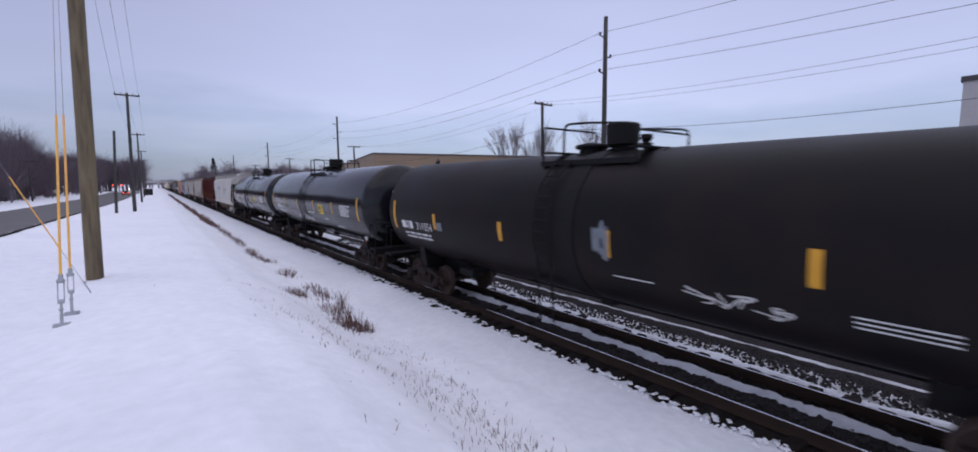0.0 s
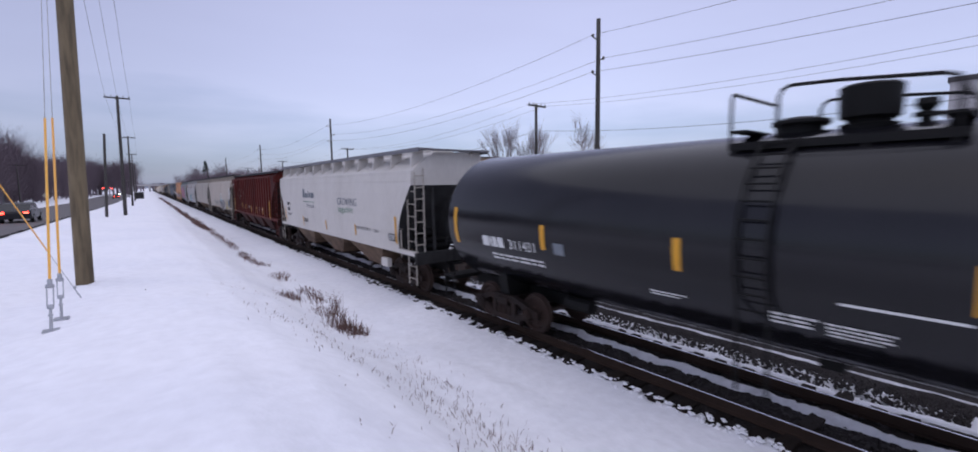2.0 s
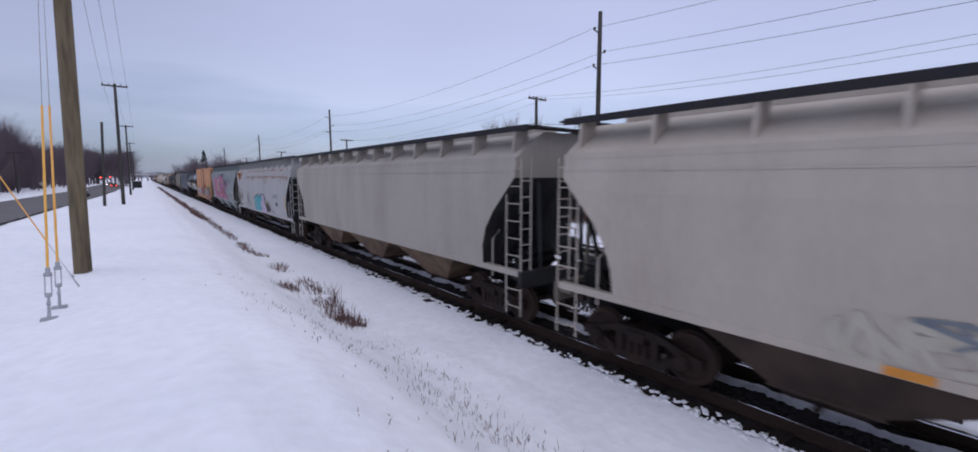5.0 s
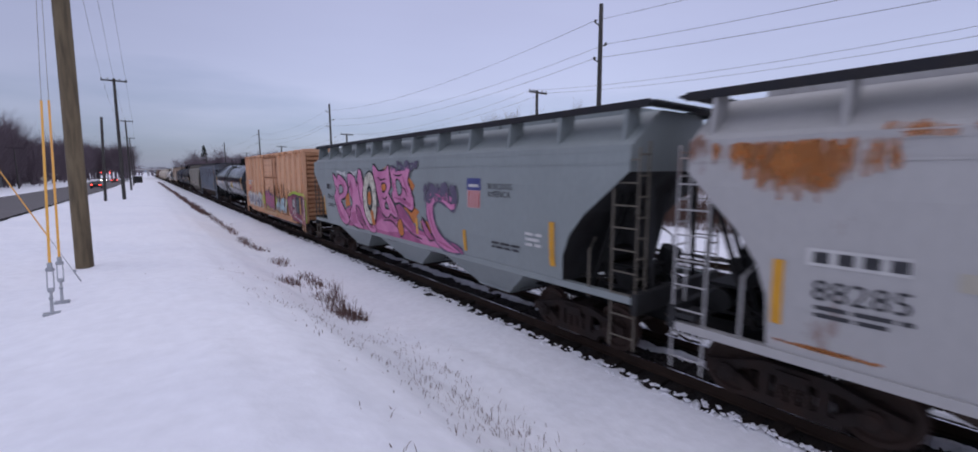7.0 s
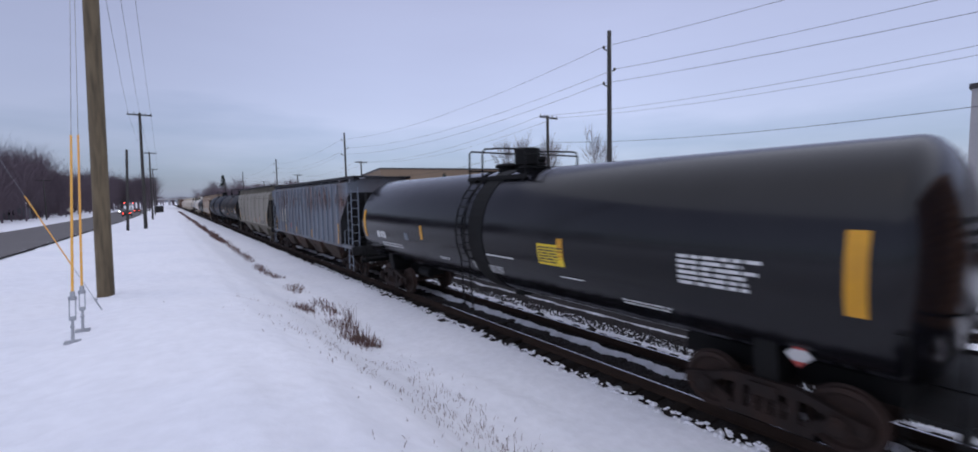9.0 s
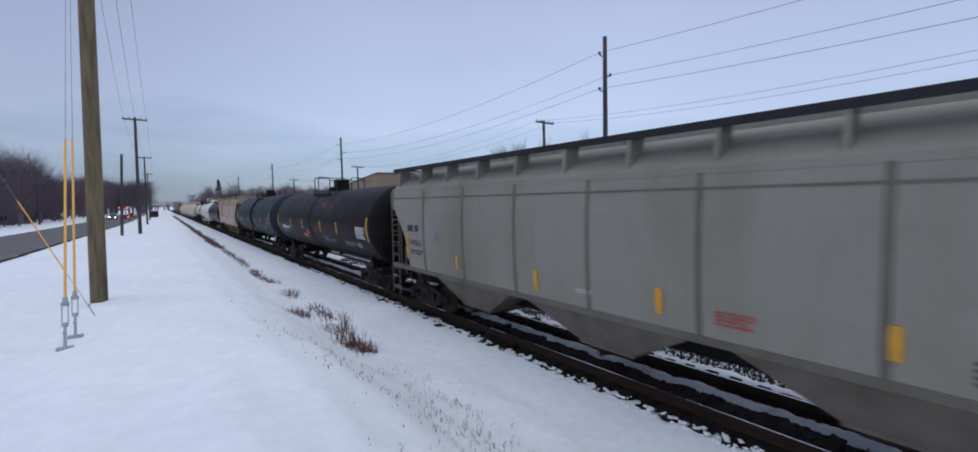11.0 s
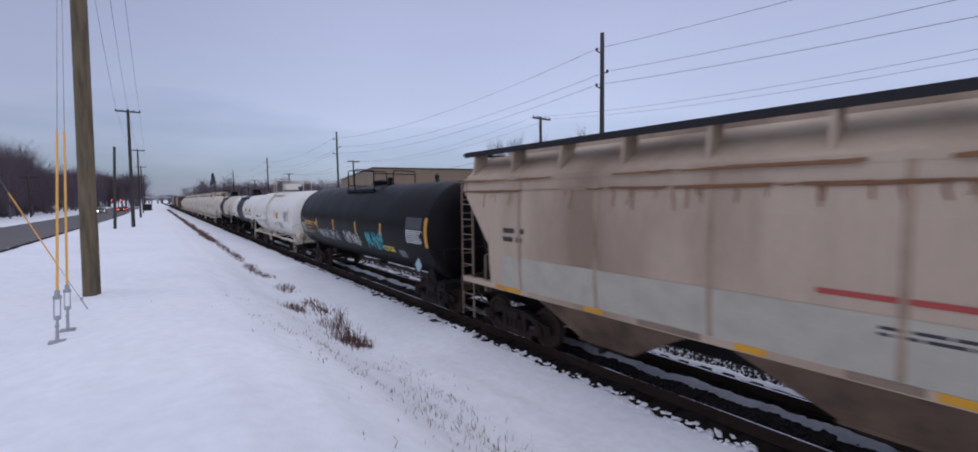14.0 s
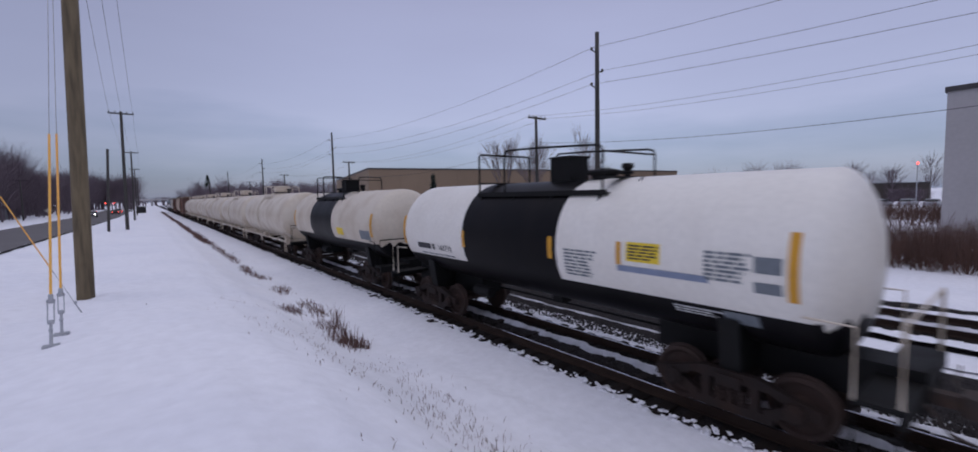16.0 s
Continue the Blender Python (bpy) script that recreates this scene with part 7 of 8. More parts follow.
for y in (-4.9, 1.0, -7.3):
    plate(peach_b, "reflective_stripe", YELLOW, lambda z: 1.585, y - 0.4, y, 0.905, 1.03, d=0.004)
plate(peach_b, "notice_panel", GRIME_SHADE, sp_, 3.2, 3.8, 1.7, 2.05)
small_print(peach_b, RED_MARK, sp_, 7.2, 6.2, 2.25, 2.5, 1, seed=4, fill=0.9)
small_print(peach_b, CHALK, sp_, 7.3, 5.9, 2.6, 3.0, 2, seed=5)
rnd = random.Random(5)
bm = bmesh.new()
for i in range(60):
    y = rnd.choice((-1.25, -2.1, -2.95, 1.85, 0.3, -3.8)) + rnd.gauss(0, 0.10)
    z = rnd.uniform(1.9, 3.0)
    stroke(bm, [(y, z), (y + 0.02, z - 0.15), (y - 0.01, z - rnd.uniform(0.2, 0.7))], rnd.uniform(0.05, 0.14), -1.572 - 0.0003 * i)
for i in range(60):
    y = rnd.uniform(-5.0, 0.0)
    z = 2.25 + rnd.uniform(-0.15, 0.3)
    stroke(bm, [(y, z), (y - 0.1, z + 0.01), (y - rnd.uniform(0.15, 0.5), z)], rnd.uniform(0.02, 0.05), -1.573 - 0.0003 * i)
for i in range(40):
    y = rnd.uniform(-8.3, 8.3)
    stroke(bm, [(y, 4.66), (y + 0.1, 4.62), (y + rnd.uniform(0.1, 0.5), 4.60)], rnd.uniform(0.05, 0.16), -1.60 - 0.0003 * i)
part("rust_stain", bm, RUST, peach_b, "rust scuffs on the side")["kind"] = "stuff"
bm = bmesh.new()
for i in range(75):
    y, z = rnd.choice((-1.27, -1.27, -2.5, -3.68, 1.65)) + rnd.gauss(0, 0.05), rnd.uniform(1.7, 2.95)
    stroke(bm, [(y, z), (y + 0.01, z - 0.2), (y + rnd.gauss(0, 0.02), z - rnd.uniform(0.3, 0.9))], rnd.uniform(0.03, 0.13), -1.605 - 0.0004 * i)
for i in range(45):
    y, z = rnd.uniform(-4.6, -1.3), rnd.uniform(2.12, 2.62)
    stroke(bm, [(y, z), (y - 0.15, z + rnd.uniform(-0.02, 0.02)), (y - rnd.uniform(0.2, 0.5), z)], rnd.uniform(0.015, 0.035), -1.50 - 0.0003 * i)
# thin dark line down each side of every post
for y in (7.55, 6.25, 4.95, 3.6, 2.5, -1.27, -2.5, -3.68, -4.8, -5.94, -7.02):
    for e in (-0.15, 0.15):
        stroke(bm, [(y + e, 4.5), (y + e, 3.5), (y + e, 2.2)], 0.035, -1.478)
part("rust_stain", bm, DARK_RUST, peach_b, "dark brown rust runs and thin dark lines beside the posts")["kind"] = "stuff"

# rust along the roof edge of the tan hopper
rnd = random.Random(401)
bm = bmesh.new()
for i in range(60):
    y, z = rnd.uniform(-8.2, 8.2), rnd.choice((3.98, 3.72))
    stroke(bm, [(y, z), (y + 0.2, z - 0.02), (y + rnd.uniform(0.3, 1.2), z - rnd.uniform(-0.01, 0.03))], rnd.uniform(0.02, 0.06), lambda q, e=0.052 + 0.0002 * i: -surf_n(q) - e if q > 3.9 else -surf_n(q) - e + 0.035)
for i in range(40):
    y, z = rnd.uniform(-8.0, 8.0), 3.70
    stroke(bm, [(y, z), (y + rnd.gauss(0, 0.02), z - 0.08), (y + rnd.gauss(0, 0.03), z - rnd.uniform(0.1, 0.4))], rnd.uniform(0.015, 0.04), lambda q, e=0.004 + 0.0001 * i: -surf_n(q) - e)
part("rust_stain", bm, paint("brown_rust_run", (0.20, 0.095, 0.045), 0.9), tan_h, "rust along the roof edge")["kind"] = "stuff"

# all the paint on the boxcar stands a little towards its front
STRUCTURE = {"body", "roof", "side_post", "plug_door", "side_sill", "end_corrugation", "end_recess", "end_platform", "ladder", "center_sill", "truck", "wheelset", "coupler"}
for ob in peach_b.children:
    if ob.name.split(".")[0] not in STRUCTURE:
        ob.location.y -= 0.35

# faded blue ribbed hopper
side_f = lambda z: 1.52
for txt, low, y0, y1 in (("PO", "39", 6.19, 5.66), ("RE", "00", 5.50, 4.88), ("", "28", 4.68, 4.12)):
    plate(blue_h, "number_panel", PALE_PATCH, side_f, y1, y0, 2.12, 2.95, "pale repainted panel")
    if txt:
        lettering(blue_h, txt, BLACK_MARK, side_f, y0 - 0.05, 2.62, 0.34, "black block lettering", d=0.016)
    lettering(blue_h, low, BLACK_MARK, side_f, y0 - 0.05, 2.22, 0.38, "black car number", d=0.016)
scribble(blue_h, RED_MARK, side_f, 3.2, 2.5, 1.75, 2.1, 5, 0.03, 71, "red sprayed scrawl")
scribble(blue_h, INK, side_f, 4.0, 3.5, 2.1, 2.3, 4, 0.05, 72, "black sprayed scrawl")
scribble(blue_h, INK, side_f, 1.9, 1.2, 1.9, 2.2, 5, 0.05, 73, "black sprayed scrawl")
rnd = random.Random(91)
bm = bmesh.new()
for i in range(150):
    y = 6.456 - 0.826 * rnd.randint(0, 17) + rnd.gauss(0, 0.05)
    z = rnd.uniform(3.4, 4.1)
    stroke(bm, [(y, z), (y + 0.01, z - 0.15), (y + rnd.gauss(0, 0.02), z - rnd.uniform(0.2, 0.8))], rnd.uniform(0.04, 0.12), (-1.605 if i % 2 else -1.53) - 0.0003 * i)
for i in range(60):
    y, z = rnd.uniform(-8.0, 7.6), rnd.choice((rnd.uniform(1.35, 1.8), rnd.uniform(3.4, 4.15), rnd.uniform(3.4, 4.15)))
    stroke(bm, [(y, z), (y + rnd.gauss(0, 0.03), z - 0.12), (y + rnd.gauss(0, 0.05), z - rnd.uniform(0.2, 0.7))], rnd.uniform(0.05, 0.22), -1.524 - 0.0002 * i)
part("rust_stain", bm, RED_RUST, blue_h, "rust runs down the side posts")["kind"] = "stuff"

# taupe hopper
small_print(taupe_h, BLACK_MARK, surf_t, 7.5, 6.8, 2.64, 2.86, 1, seed=1, fill=0.95, label="grey block mark")
lettering(taupe_h, "540553", BLACK_MARK, surf_t, 7.42, 2.2, 0.27, "grey car number", spread=1.0)
small_print(taupe_h, BLACK_MARK, surf_t, 7.35, 6.5, 1.9, 2.08, 2, seed=3)
plate(taupe_h, "notice_panel", GREY_MARK, surf_t, 5.45, 5.75, 2.43, 2.68)
small_print(taupe_h, RED_MARK, surf_t, -2.4, -2.95, 1.68, 1.92, 4, seed=4)
small_print(taupe_h, BLACK_MARK, surf_t, -5.0, -6.2, 1.6, 1.9, 4, seed=5)
small_print(taupe_h, CHALK, surf_t, 0.3, -0.1, 1.75, 1.85, 2, seed=6)

# rusty and slate tanks
for car, sf, k in ((rust_t, surf_k, 1), (slate_t, surf_s, 2)):
    data_block(car, WHITE_MARK if k == 1 else GREY_MARK, sf, -6.7, -7.75, 2.12, 2.62, 7, k)
    if k == 2:
        small_print(car, GREY_MARK, sf, 7.2, 5.1, 2.08, 2.28, 1, seed=k, fill=0.9, label="grey block lettering")
    small_print(car, GREY_MARK, sf, 7.1, 5.3, 1.85, 1.98, 2, seed=k + 4)
    small_print(car, GREY_MARK, sf, -4.9, -6.2, 1.7, 1.95, 3, seed=k + 6)
    small_print(car, GREY_MARK, sf, -1.9, -2.8, 1.75, 2.0, 4, seed=k + 8)
    small_print(car, GREY_MARK, sf, -3.0, -3.7, 1.78, 1.9, 2, seed=k + 9)
plate(rust_t, "notice_panel", GREY_MARK, surf_k, -6.95, -6.4, 1.72, 1.94)
for y0, y1 in ((6.70, 6.50), (6.45, 6.25), (6.20, 6.00), (5.95, 5.78)):
    plate(rust_t, "owner_mark", WHITE_MARK, surf_k, y1, y0, 2.08, 2.30, "white block mark")
lettering(rust_t, "290889", WHITE_MARK, surf_k, 5.62, 2.08, 0.30, "white car number", spread=0.9)
plate(rust_t, "placard", paint("faded_orange_placard", (0.42, 0.17, 0.03)), surf_k, 1.12, 1.90, 1.76, 1.96, "faded orange placard")
scribble(rust_t, ORANGE, surf_k, 1.0, 0.5, 2.0, 2.2, 3, 0.06, 3, "orange sprayed mark")

# grimy tan hopper with its pale patch
plate(tan_h, "paint_patch", PALE_PATCH, surf_n, -5.4, 7.0, 1.42, 2.2, "long pale repainted patch", nseg=8)
plate(tan_h, "red_line", RED_MARK, surf_n, -1.05, 0.8, 2.36, 2.43)
plate(tan_h, "data_panel", BLACK_MARK, surf_n, -5.96, -5.48, 1.76, 2.05)
small_print(tan_h, WHITE_MARK, surf_n, -5.52, -5.92, 1.8, 2.0, 3, d=0.014, seed=2)
small_print(tan_h, BLACK_MARK, surf_n, -5.9, -7.6, 2.53, 2.65, 2, seed=3, fill=0.4)
small_print(tan_h, BLACK_MARK, surf_n, 6.9, 6.2, 2.5, 2.9, 2, seed=4)
small_print(tan_h, BLACK_MARK, surf_n, 0.2, -1.2, 1.95, 2.1, 2, seed=5)
plate(tan_h, "side_stripe", YELLOW, lambda z: 1.535, -7.1, -6.15, 1.36, 1.46, d=0.004)
plate(tan_h, "side_stripe", YELLOW, lambda z: 1.535, -4.2, -3.7, 1.36, 1.46, d=0.004)
for y_, w_ in ((6.82, 0.9), (4.3, 0.45), (1.55, 0.42), (-0.5, 0.42)):
    plate(tan_h, "side_stripe", YELLOW, lambda z: 1.535, y_ - w_ / 2, y_ + w_ / 2, 1.36, 1.46, d=0.004)
for y_, w_ in ((2.8, 1.1), (0.14, 0.7)):
    plate(tan_h, "stencil_bar", SEAM_TAN, lambda z: 1.535, y_ - w_ / 2, y_ + w_ / 2, 1.36, 1.46, d=0.005)
plate(tan_h, "ice_tag", ICE, surf_n, -7.6, -7.45, 1.5, 1.72)

# dull black tank with pale and turquoise tags
scribble(tag_t, GREY_MARK, surf_g, 4.36, 1.2, 1.62, 2.15, 16, 0.05, 81, "pale sprayed handwriting")
scribble(tag_t, CHALK, surf_g, 4.2, 1.3, 1.65, 2.12, 10, 0.03, 85, "pale sprayed handwriting", d=0.016)
scribble(tag_t, CHALK, surf_g, 0.5, -1.3, 1.62, 2.2, 12, 0.045, 82, "pale sprayed handwriting")
scribble(tag_t, TURQ, surf_g, -1.9, -3.6, 1.6, 2.35, 13, 0.06, 83, "turquoise sprayed handwriting")
for ry_, rz_, w_, m_ in ((0.50, 0.50, 0.07, GREY_MARK), (0.30, 0.26, 0.05, CHALK)):
    bm = bmesh.new()
    ring(bm, 6.74, 2.04, ry_, rz_, w_, lambda z: -surf_g(z) - 0.012)
    part("graffiti", bm, m_, tag_t, "round pale sprayed emblem")
scribble(tag_t, paint("pale_green_spray", (0.30, 0.33, 0.22)), surf_g, 7.12, 6.38, 1.75, 2.32, 14, 0.06, 88, "pale green scrawl inside a ring", d=0.014)
plate(tag_t, "placard", LABEL_YELLOW, surf_g, -4.28, -3.45, 1.68, 1.86, "yellow warning placard")
small_print(tag_t, BLACK_MARK, surf_g, -3.5, -4.24, 1.71, 1.83, 2, d=0.014, seed=2)
plate(tag_t, "test_panel", GREY_PLATE, surf_g, -6.5, -5.45, 2.58, 2.95, "dark grey test panel")
data_block(tag_t, WHITE_MARK, surf_g, -5.47, -6.55, 2.12, 2.56, 7, 6)
for y0, y1 in ((6.40, 6.18), (6.12, 5.94), (5.86, 5.68), (5.62, 5.38)):
    plate(tag_t, "owner_mark", YELLOW, surf_g, y1, y0, 2.23, 2.44, "yellow block mark")
lettering(tag_t, "6433", YELLOW, surf_g, 5.32, 2.235, 0.30, "yellow car number", spread=0.95)
for y0, y1 in ((4.64, 4.52), (4.48, 4.34)):
    plate(tag_t, "owner_mark", YELLOW, surf_g, y1, y0, 2.23, 2.42, "yellow block mark")
small_print(tag_t, YELLOW, surf_g, 6.27, 5.29, 2.05, 2.12, 1, seed=3, fill=0.6)
small_print(tag_t, YELLOW, surf_g, 6.25, 4.89, 1.78, 1.96, 2, seed=4, fill=0.4)
plate(tag_t, "notice_panel", GREY_MARK, surf_g, -5.1, -4.6, 1.55, 1.8)
bm = bmesh.new()
prism(bm, [(-6.15 + 0.22, 1.46), (-6.15, 1.68), (-6.15 - 0.22, 1.46), (-6.15, 1.24)], "x", -1.56, -1.54)
part("hazard_diamond", bm, ICE, tag_t, "pale blue-white hazard diamond")

# white tanks
plate(white_t, "placard", LABEL_YELLOW, surf_v, -2.60, -1.98, 2.24, 2.68, "yellow warning placard")
small_print(white_t, BLACK_MARK, surf_v, -2.02, -2.56, 2.28, 2.64, 5, d=0.012, seed=2)
small_print(white_t, BLACK_MARK, surf_v, 5.0, 4.25, 2.14, 2.34, 1, seed=2, fill=0.95, label="black block mark")
lettering(white_t, "113154", BLACK_MARK, surf_v, 4.12, 2.13, 0.27, "black car number", spread=1.0)
small_print(white_t, GREY_MARK, surf_v, 4.8, 3.1, 1.85, 1.98, 2, seed=3)
small_print(white_t, GREY_MARK, surf_v, 2.6, 1.4, 1.58, 2.08, 6, seed=4)
small_print(white_t, GREY_MARK, surf_v, -1.05, -2.0, 1.76, 1.98, 3, seed=5)
small_print(white_t, GREY_MARK, surf_v, -2.3, -3.5, 1.6, 2.05, 5, seed=6)
data_block(white_t, GREY_MARK, surf_v, -4.2, -5.05, 2.12, 2.75, 8, 7)
plate(band_t, "placard", LABEL_YELLOW, surf_m, -3.47, -2.82, 2.40, 2.74, "yellow warning placard")
small_print(band_t, BLACK_MARK, surf_m, -2.86, -3.43, 2.43, 2.71, 5, d=0.012, seed=2)
plate(band_t, "smear", TRANSFER_BLUE, surf_m, -4.26, -2.63, 2.20, 2.31, "blue-grey paint smear")
data_block(band_t, GREY_MARK, surf_m, -4.2, -4.85, 2.25, 2.72, 7, 7)
plate(band_t, "test_panel", GREY_MARK, surf_m, -5.25, -4.9, 2.45, 2.68)
plate(band_t, "test_panel", GREY_MARK, surf_m, -5.25, -4.9, 2.16, 2.32)
small_print(band_t, GREY_MARK, surf_m, -1.35, -2.15, 1.95, 2.52, 8, seed=4)
small_print(band_t, BLACK_MARK, surf_m, 4.85, 3.85, 2.02, 2.2, 1, seed=2, fill=0.95, label="black block mark")
lettering(band_t, "160710", BLACK_MARK, surf_m, 3.65, 2.02, 0.25, "black car number", spread=0.95)
small_print(band_t, GREY_MARK, surf_m, 4.7, 2.9, 1.84, 1.92, 1, seed=6)
small_print(band_t, WHITE_MARK, surf_m, -3.6, -4.4, 1.60, 1.75, 3, seed=8)
plate(band_t, "notice_panel", GREY_MARK, surf_m, -4.9, -4.4, 1.58, 1.78)
plate(dirty_t, "placard", LABEL_YELLOW, surf_z, -2.3, -1.5, 2.0, 2.32, "yellow warning placard")
plate(dirty_t, "test_panel", GREY_MARK, surf_z, -5.2, -4.2, 1.95, 2.32)


# ---- buildings and far side ----
def building(name, label, corner, angle, w, d, h, wall, trim, panels=0, band=0.5):
    """A flat-roofed hall: walls, parapet trim, vertical panel joints on the long front."""
    ob = thing(name, label, "building", pose(*corner, 0, 0, angle))
    bm = bmesh.new()
    box(bm, 0, w, 0, d, -0.5, h)
    part("wall", bm, wall, ob)
    bm = bmesh.new()
    box(bm, -0.12, w + 0.12, -0.12, d + 0.12, h, h + 0.35)
    part("parapet", bm, trim, ob, "dark metal roof edge")
    for i in range(panels):
        x = w * (i + 0.5) / panels
        bm = bmesh.new()
        box(bm, x - 0.12, x + 0.12, -0.06, 0.01, -0.4, h - 0.02)
        part("pilaster", bm, wall, ob)
    return ob


building("factory_hall", "long tan metal-sided factory hall with a dark roof edge", (40, 95.5, 0), -13.2, 96.5, 70, 10.1, TAN_WALL, DARK_TRIM, 20)
grey_hall = building("warehouse", "pale grey warehouse with dark roof edge and downpipe", (45, 4.7, 0), -90, 26, 24, 10.3, GREY_WALL, DARK_TRIM, 0)
bm = bmesh.new()
box(bm, 2.6, 3.1, -0.09, 0.01, -0.3, 10.2)
part("downpipe", bm, DARK_TRIM, grey_hall)
brick_hall = building("store_building", "low brown store building with a brick front beyond the brush", (112, 66, 0), -77, 34, 20, 6.9, TAN_WALL, DARK_TRIM, 0)
bm = bmesh.new()
box(bm, 5.0, 13.0, -0.5, 0.0, -0.3, 5.6)
part("brick_front", bm, BRICK_RED, brick_hall, "red brick entrance front")
bm = bmesh.new()
box(bm, -4.0, 5.0, -1.6, 0.0, 2.6, 4.4)
part("canopy", bm, PALE_TRIM, brick_hall, "pale canopy over the loading bay")
for x, w in ((7.0, 2.6), (15.0, 3.6), (22.0, 1.6)):
    bm = bmesh.new()
    box(bm, x, x + w, 4.0, 6.0, 7.2, 8.5)
    part("roof_unit", bm, DARK_TRIM, brick_hall, "dark rooftop air unit")
building("low_shed", "low dark shed beyond the parking lot", (150, 32, 0), -85, 14, 10, 4.6, BARK, DARK_TRIM, 4)


def bare_tree(name, label, base, height, spread, seed, levels=4, r=0.10):
    rnd = random.Random(seed)
    ob = thing(name, label, "tree", Matrix.Translation(base), "bare trees")
    trunk, twig = bmesh.new(), bmesh.new()

    def grow(p, d, ln, rad, lv):
        q = p + d * ln
        mid = (p + q) / 2 + Vector((rnd.uniform(-1, 1), rnd.uniform(-1, 1), 0)) * ln * 0.06
        tube(trunk if lv >= levels - 1 else twig, [p, mid, q], max(rad, 0.010), 5 if lv > 1 else 3, max(rad * 0.6, 0.006))
        if lv == 0:
            return
        for i in range(rnd.choice((4, 5, 5, 6)) if lv > 1 else 6):
            a = rnd.uniform(0, 2 * math.pi)
            tilt = rnd.uniform(0.25, 0.75) * spread
            side = Vector((math.cos(a), math.sin(a), 0))
            nd = (d * math.cos(tilt) + side * math.sin(tilt) + Vector((0, 0, 0.15))).normalized()
            st = p.lerp(q, rnd.uniform(0.45, 1.0))
            grow(st, nd, ln * rnd.uniform(0.55, 0.8), rad * 0.55, lv - 1)

    grow(Vector((0, 0, -0.2)), Vector((0, 0, 1)), height * 0.36, r, levels)
    part("trunk", trunk, BARK, ob)
    part("crown", twig, FINE_TWIG, ob, "fine bare twigs")
    return ob


bare_tree("tree", "bare winter tree with fine upright twigs", (35, 41.5, 0), 14.0, 0.62, 3, 4, 0.085)
bare_tree("tree", "bare winter tree with fine upright twigs", (35.5, 36.5, 0), 12.5, 0.62, 8, 4, 0.08)
bare_tree("tree", "rounded bare winter tree", (38, 32, 0), 12.5, 0.95, 5, 4, 0.085)


def conifer(label, base, h, r, seed, name="conifer"):
    rnd = random.Random(seed)
    ob = thing(name, label, "tree", Matrix.Translation(base), "evergreens")
    bm = bmesh.new()
    tube(bm, [(0, 0, -0.2), (0, 0, h * 0.95)], 0.12, 6, 0.03)
    part("trunk", bm, BARK, ob)
    bm = bmesh.new()
    for i in range(240):
        z = h * (0.06 + 0.94 * rnd.random() ** 1.2)
        rr = r * (1 - z / h) * rnd.uniform(0.45, 1.1) + 0.06
        a = rnd.uniform(0, 2 * math.pi)
        p = Vector((rr * math.cos(a), rr * math.sin(a), z - 0.2 * rr))
        s = 0.16 * r + 0.1
        v = [bm.verts.new(p + Vector((rnd.uniform(-s, s), rnd.uniform(-s, s), rnd.uniform(-s, s)))) for _ in range(4)]
        bm.faces.new(v[:3])
        bm.faces.new((v[0], v[2], v[3]))
    part("crown", bm, CONIFER, ob)
    return ob


conifer("small dark evergreen before the factory wall", (37, 62, 0), 7.2, 1.5, 2)
conifer("dark pointed evergreen far along the line", (31, 330, 0), 20, 4.5, 4)
conifer("dark evergreen behind the road", (-24, 95, 0.2), 13, 3.0, 6)
conifer("dark evergreen behind the road", (-22, 72, 0.2), 10, 2.6, 7)
conifer("dark evergreen behind the road", (-30, 120, 0.2), 14, 3.2, 9)


def woods(name, label, count, area, hmin, hmax, seed, mat=TWIG, density=120, spread=0.28, r=0.07):
    """A far belt of bare trees: trunks and a haze of upright twigs, joined."""
    rnd = random.Random(seed)
    co, fs = [], []
    for i in range(count):
        x, y = rnd.uniform(area[0], area[1]), rnd.uniform(area[2], area[3])
        h = rnd.uniform(hmin, hmax)
        z0 = 0.0

        def stick(p, q, w):
            d = Vector((q[1] - p[1], -(q[0] - p[0]), 0))
            d = Vector((1, 0, 0)) if d.length < 1e-3 else d.normalized()
            for e in (Vector((w, 0, 0)), Vector((0, w, 0))):
                k = len(co)
                co.extend([tuple(Vector(p) - e), tuple(Vector(p) + e), tuple(Vector(q) + e * 0.3), tuple(Vector(q) - e * 0.3)])
                fs.append((k, k + 1, k + 2, k + 3))
        stick((x, y, z0), (x + rnd.uniform(-.3, .3), y, h * 0.6), r * 2.2)
        for j in range(density):
            zb = h * rnd.uniform(0.22, 0.8)
            a = rnd.uniform(0, 2 * math.pi)
            rad = spread * h * rnd.uniform(0.1, 1.0) * (1.15 - abs(zb / h - 0.55))
            p = (x + 0.35 * rad * math.cos(a), y + 0.35 * rad * math.sin(a), zb)
            q = (x + rad * math.cos(a), y + rad * math.sin(a), min(h * rnd.uniform(0.8, 1.08), zb + h * rnd.uniform(0.08, 0.30)))
            stick(p, q, r * rnd.uniform(0.25, 0.6))
    me = bpy.data.meshes.new(name)
    me.from_pydata(co, [], fs)
    me.materials.append(mat)
    return tagged(new(name, me), label, "trees", kind="stuff")


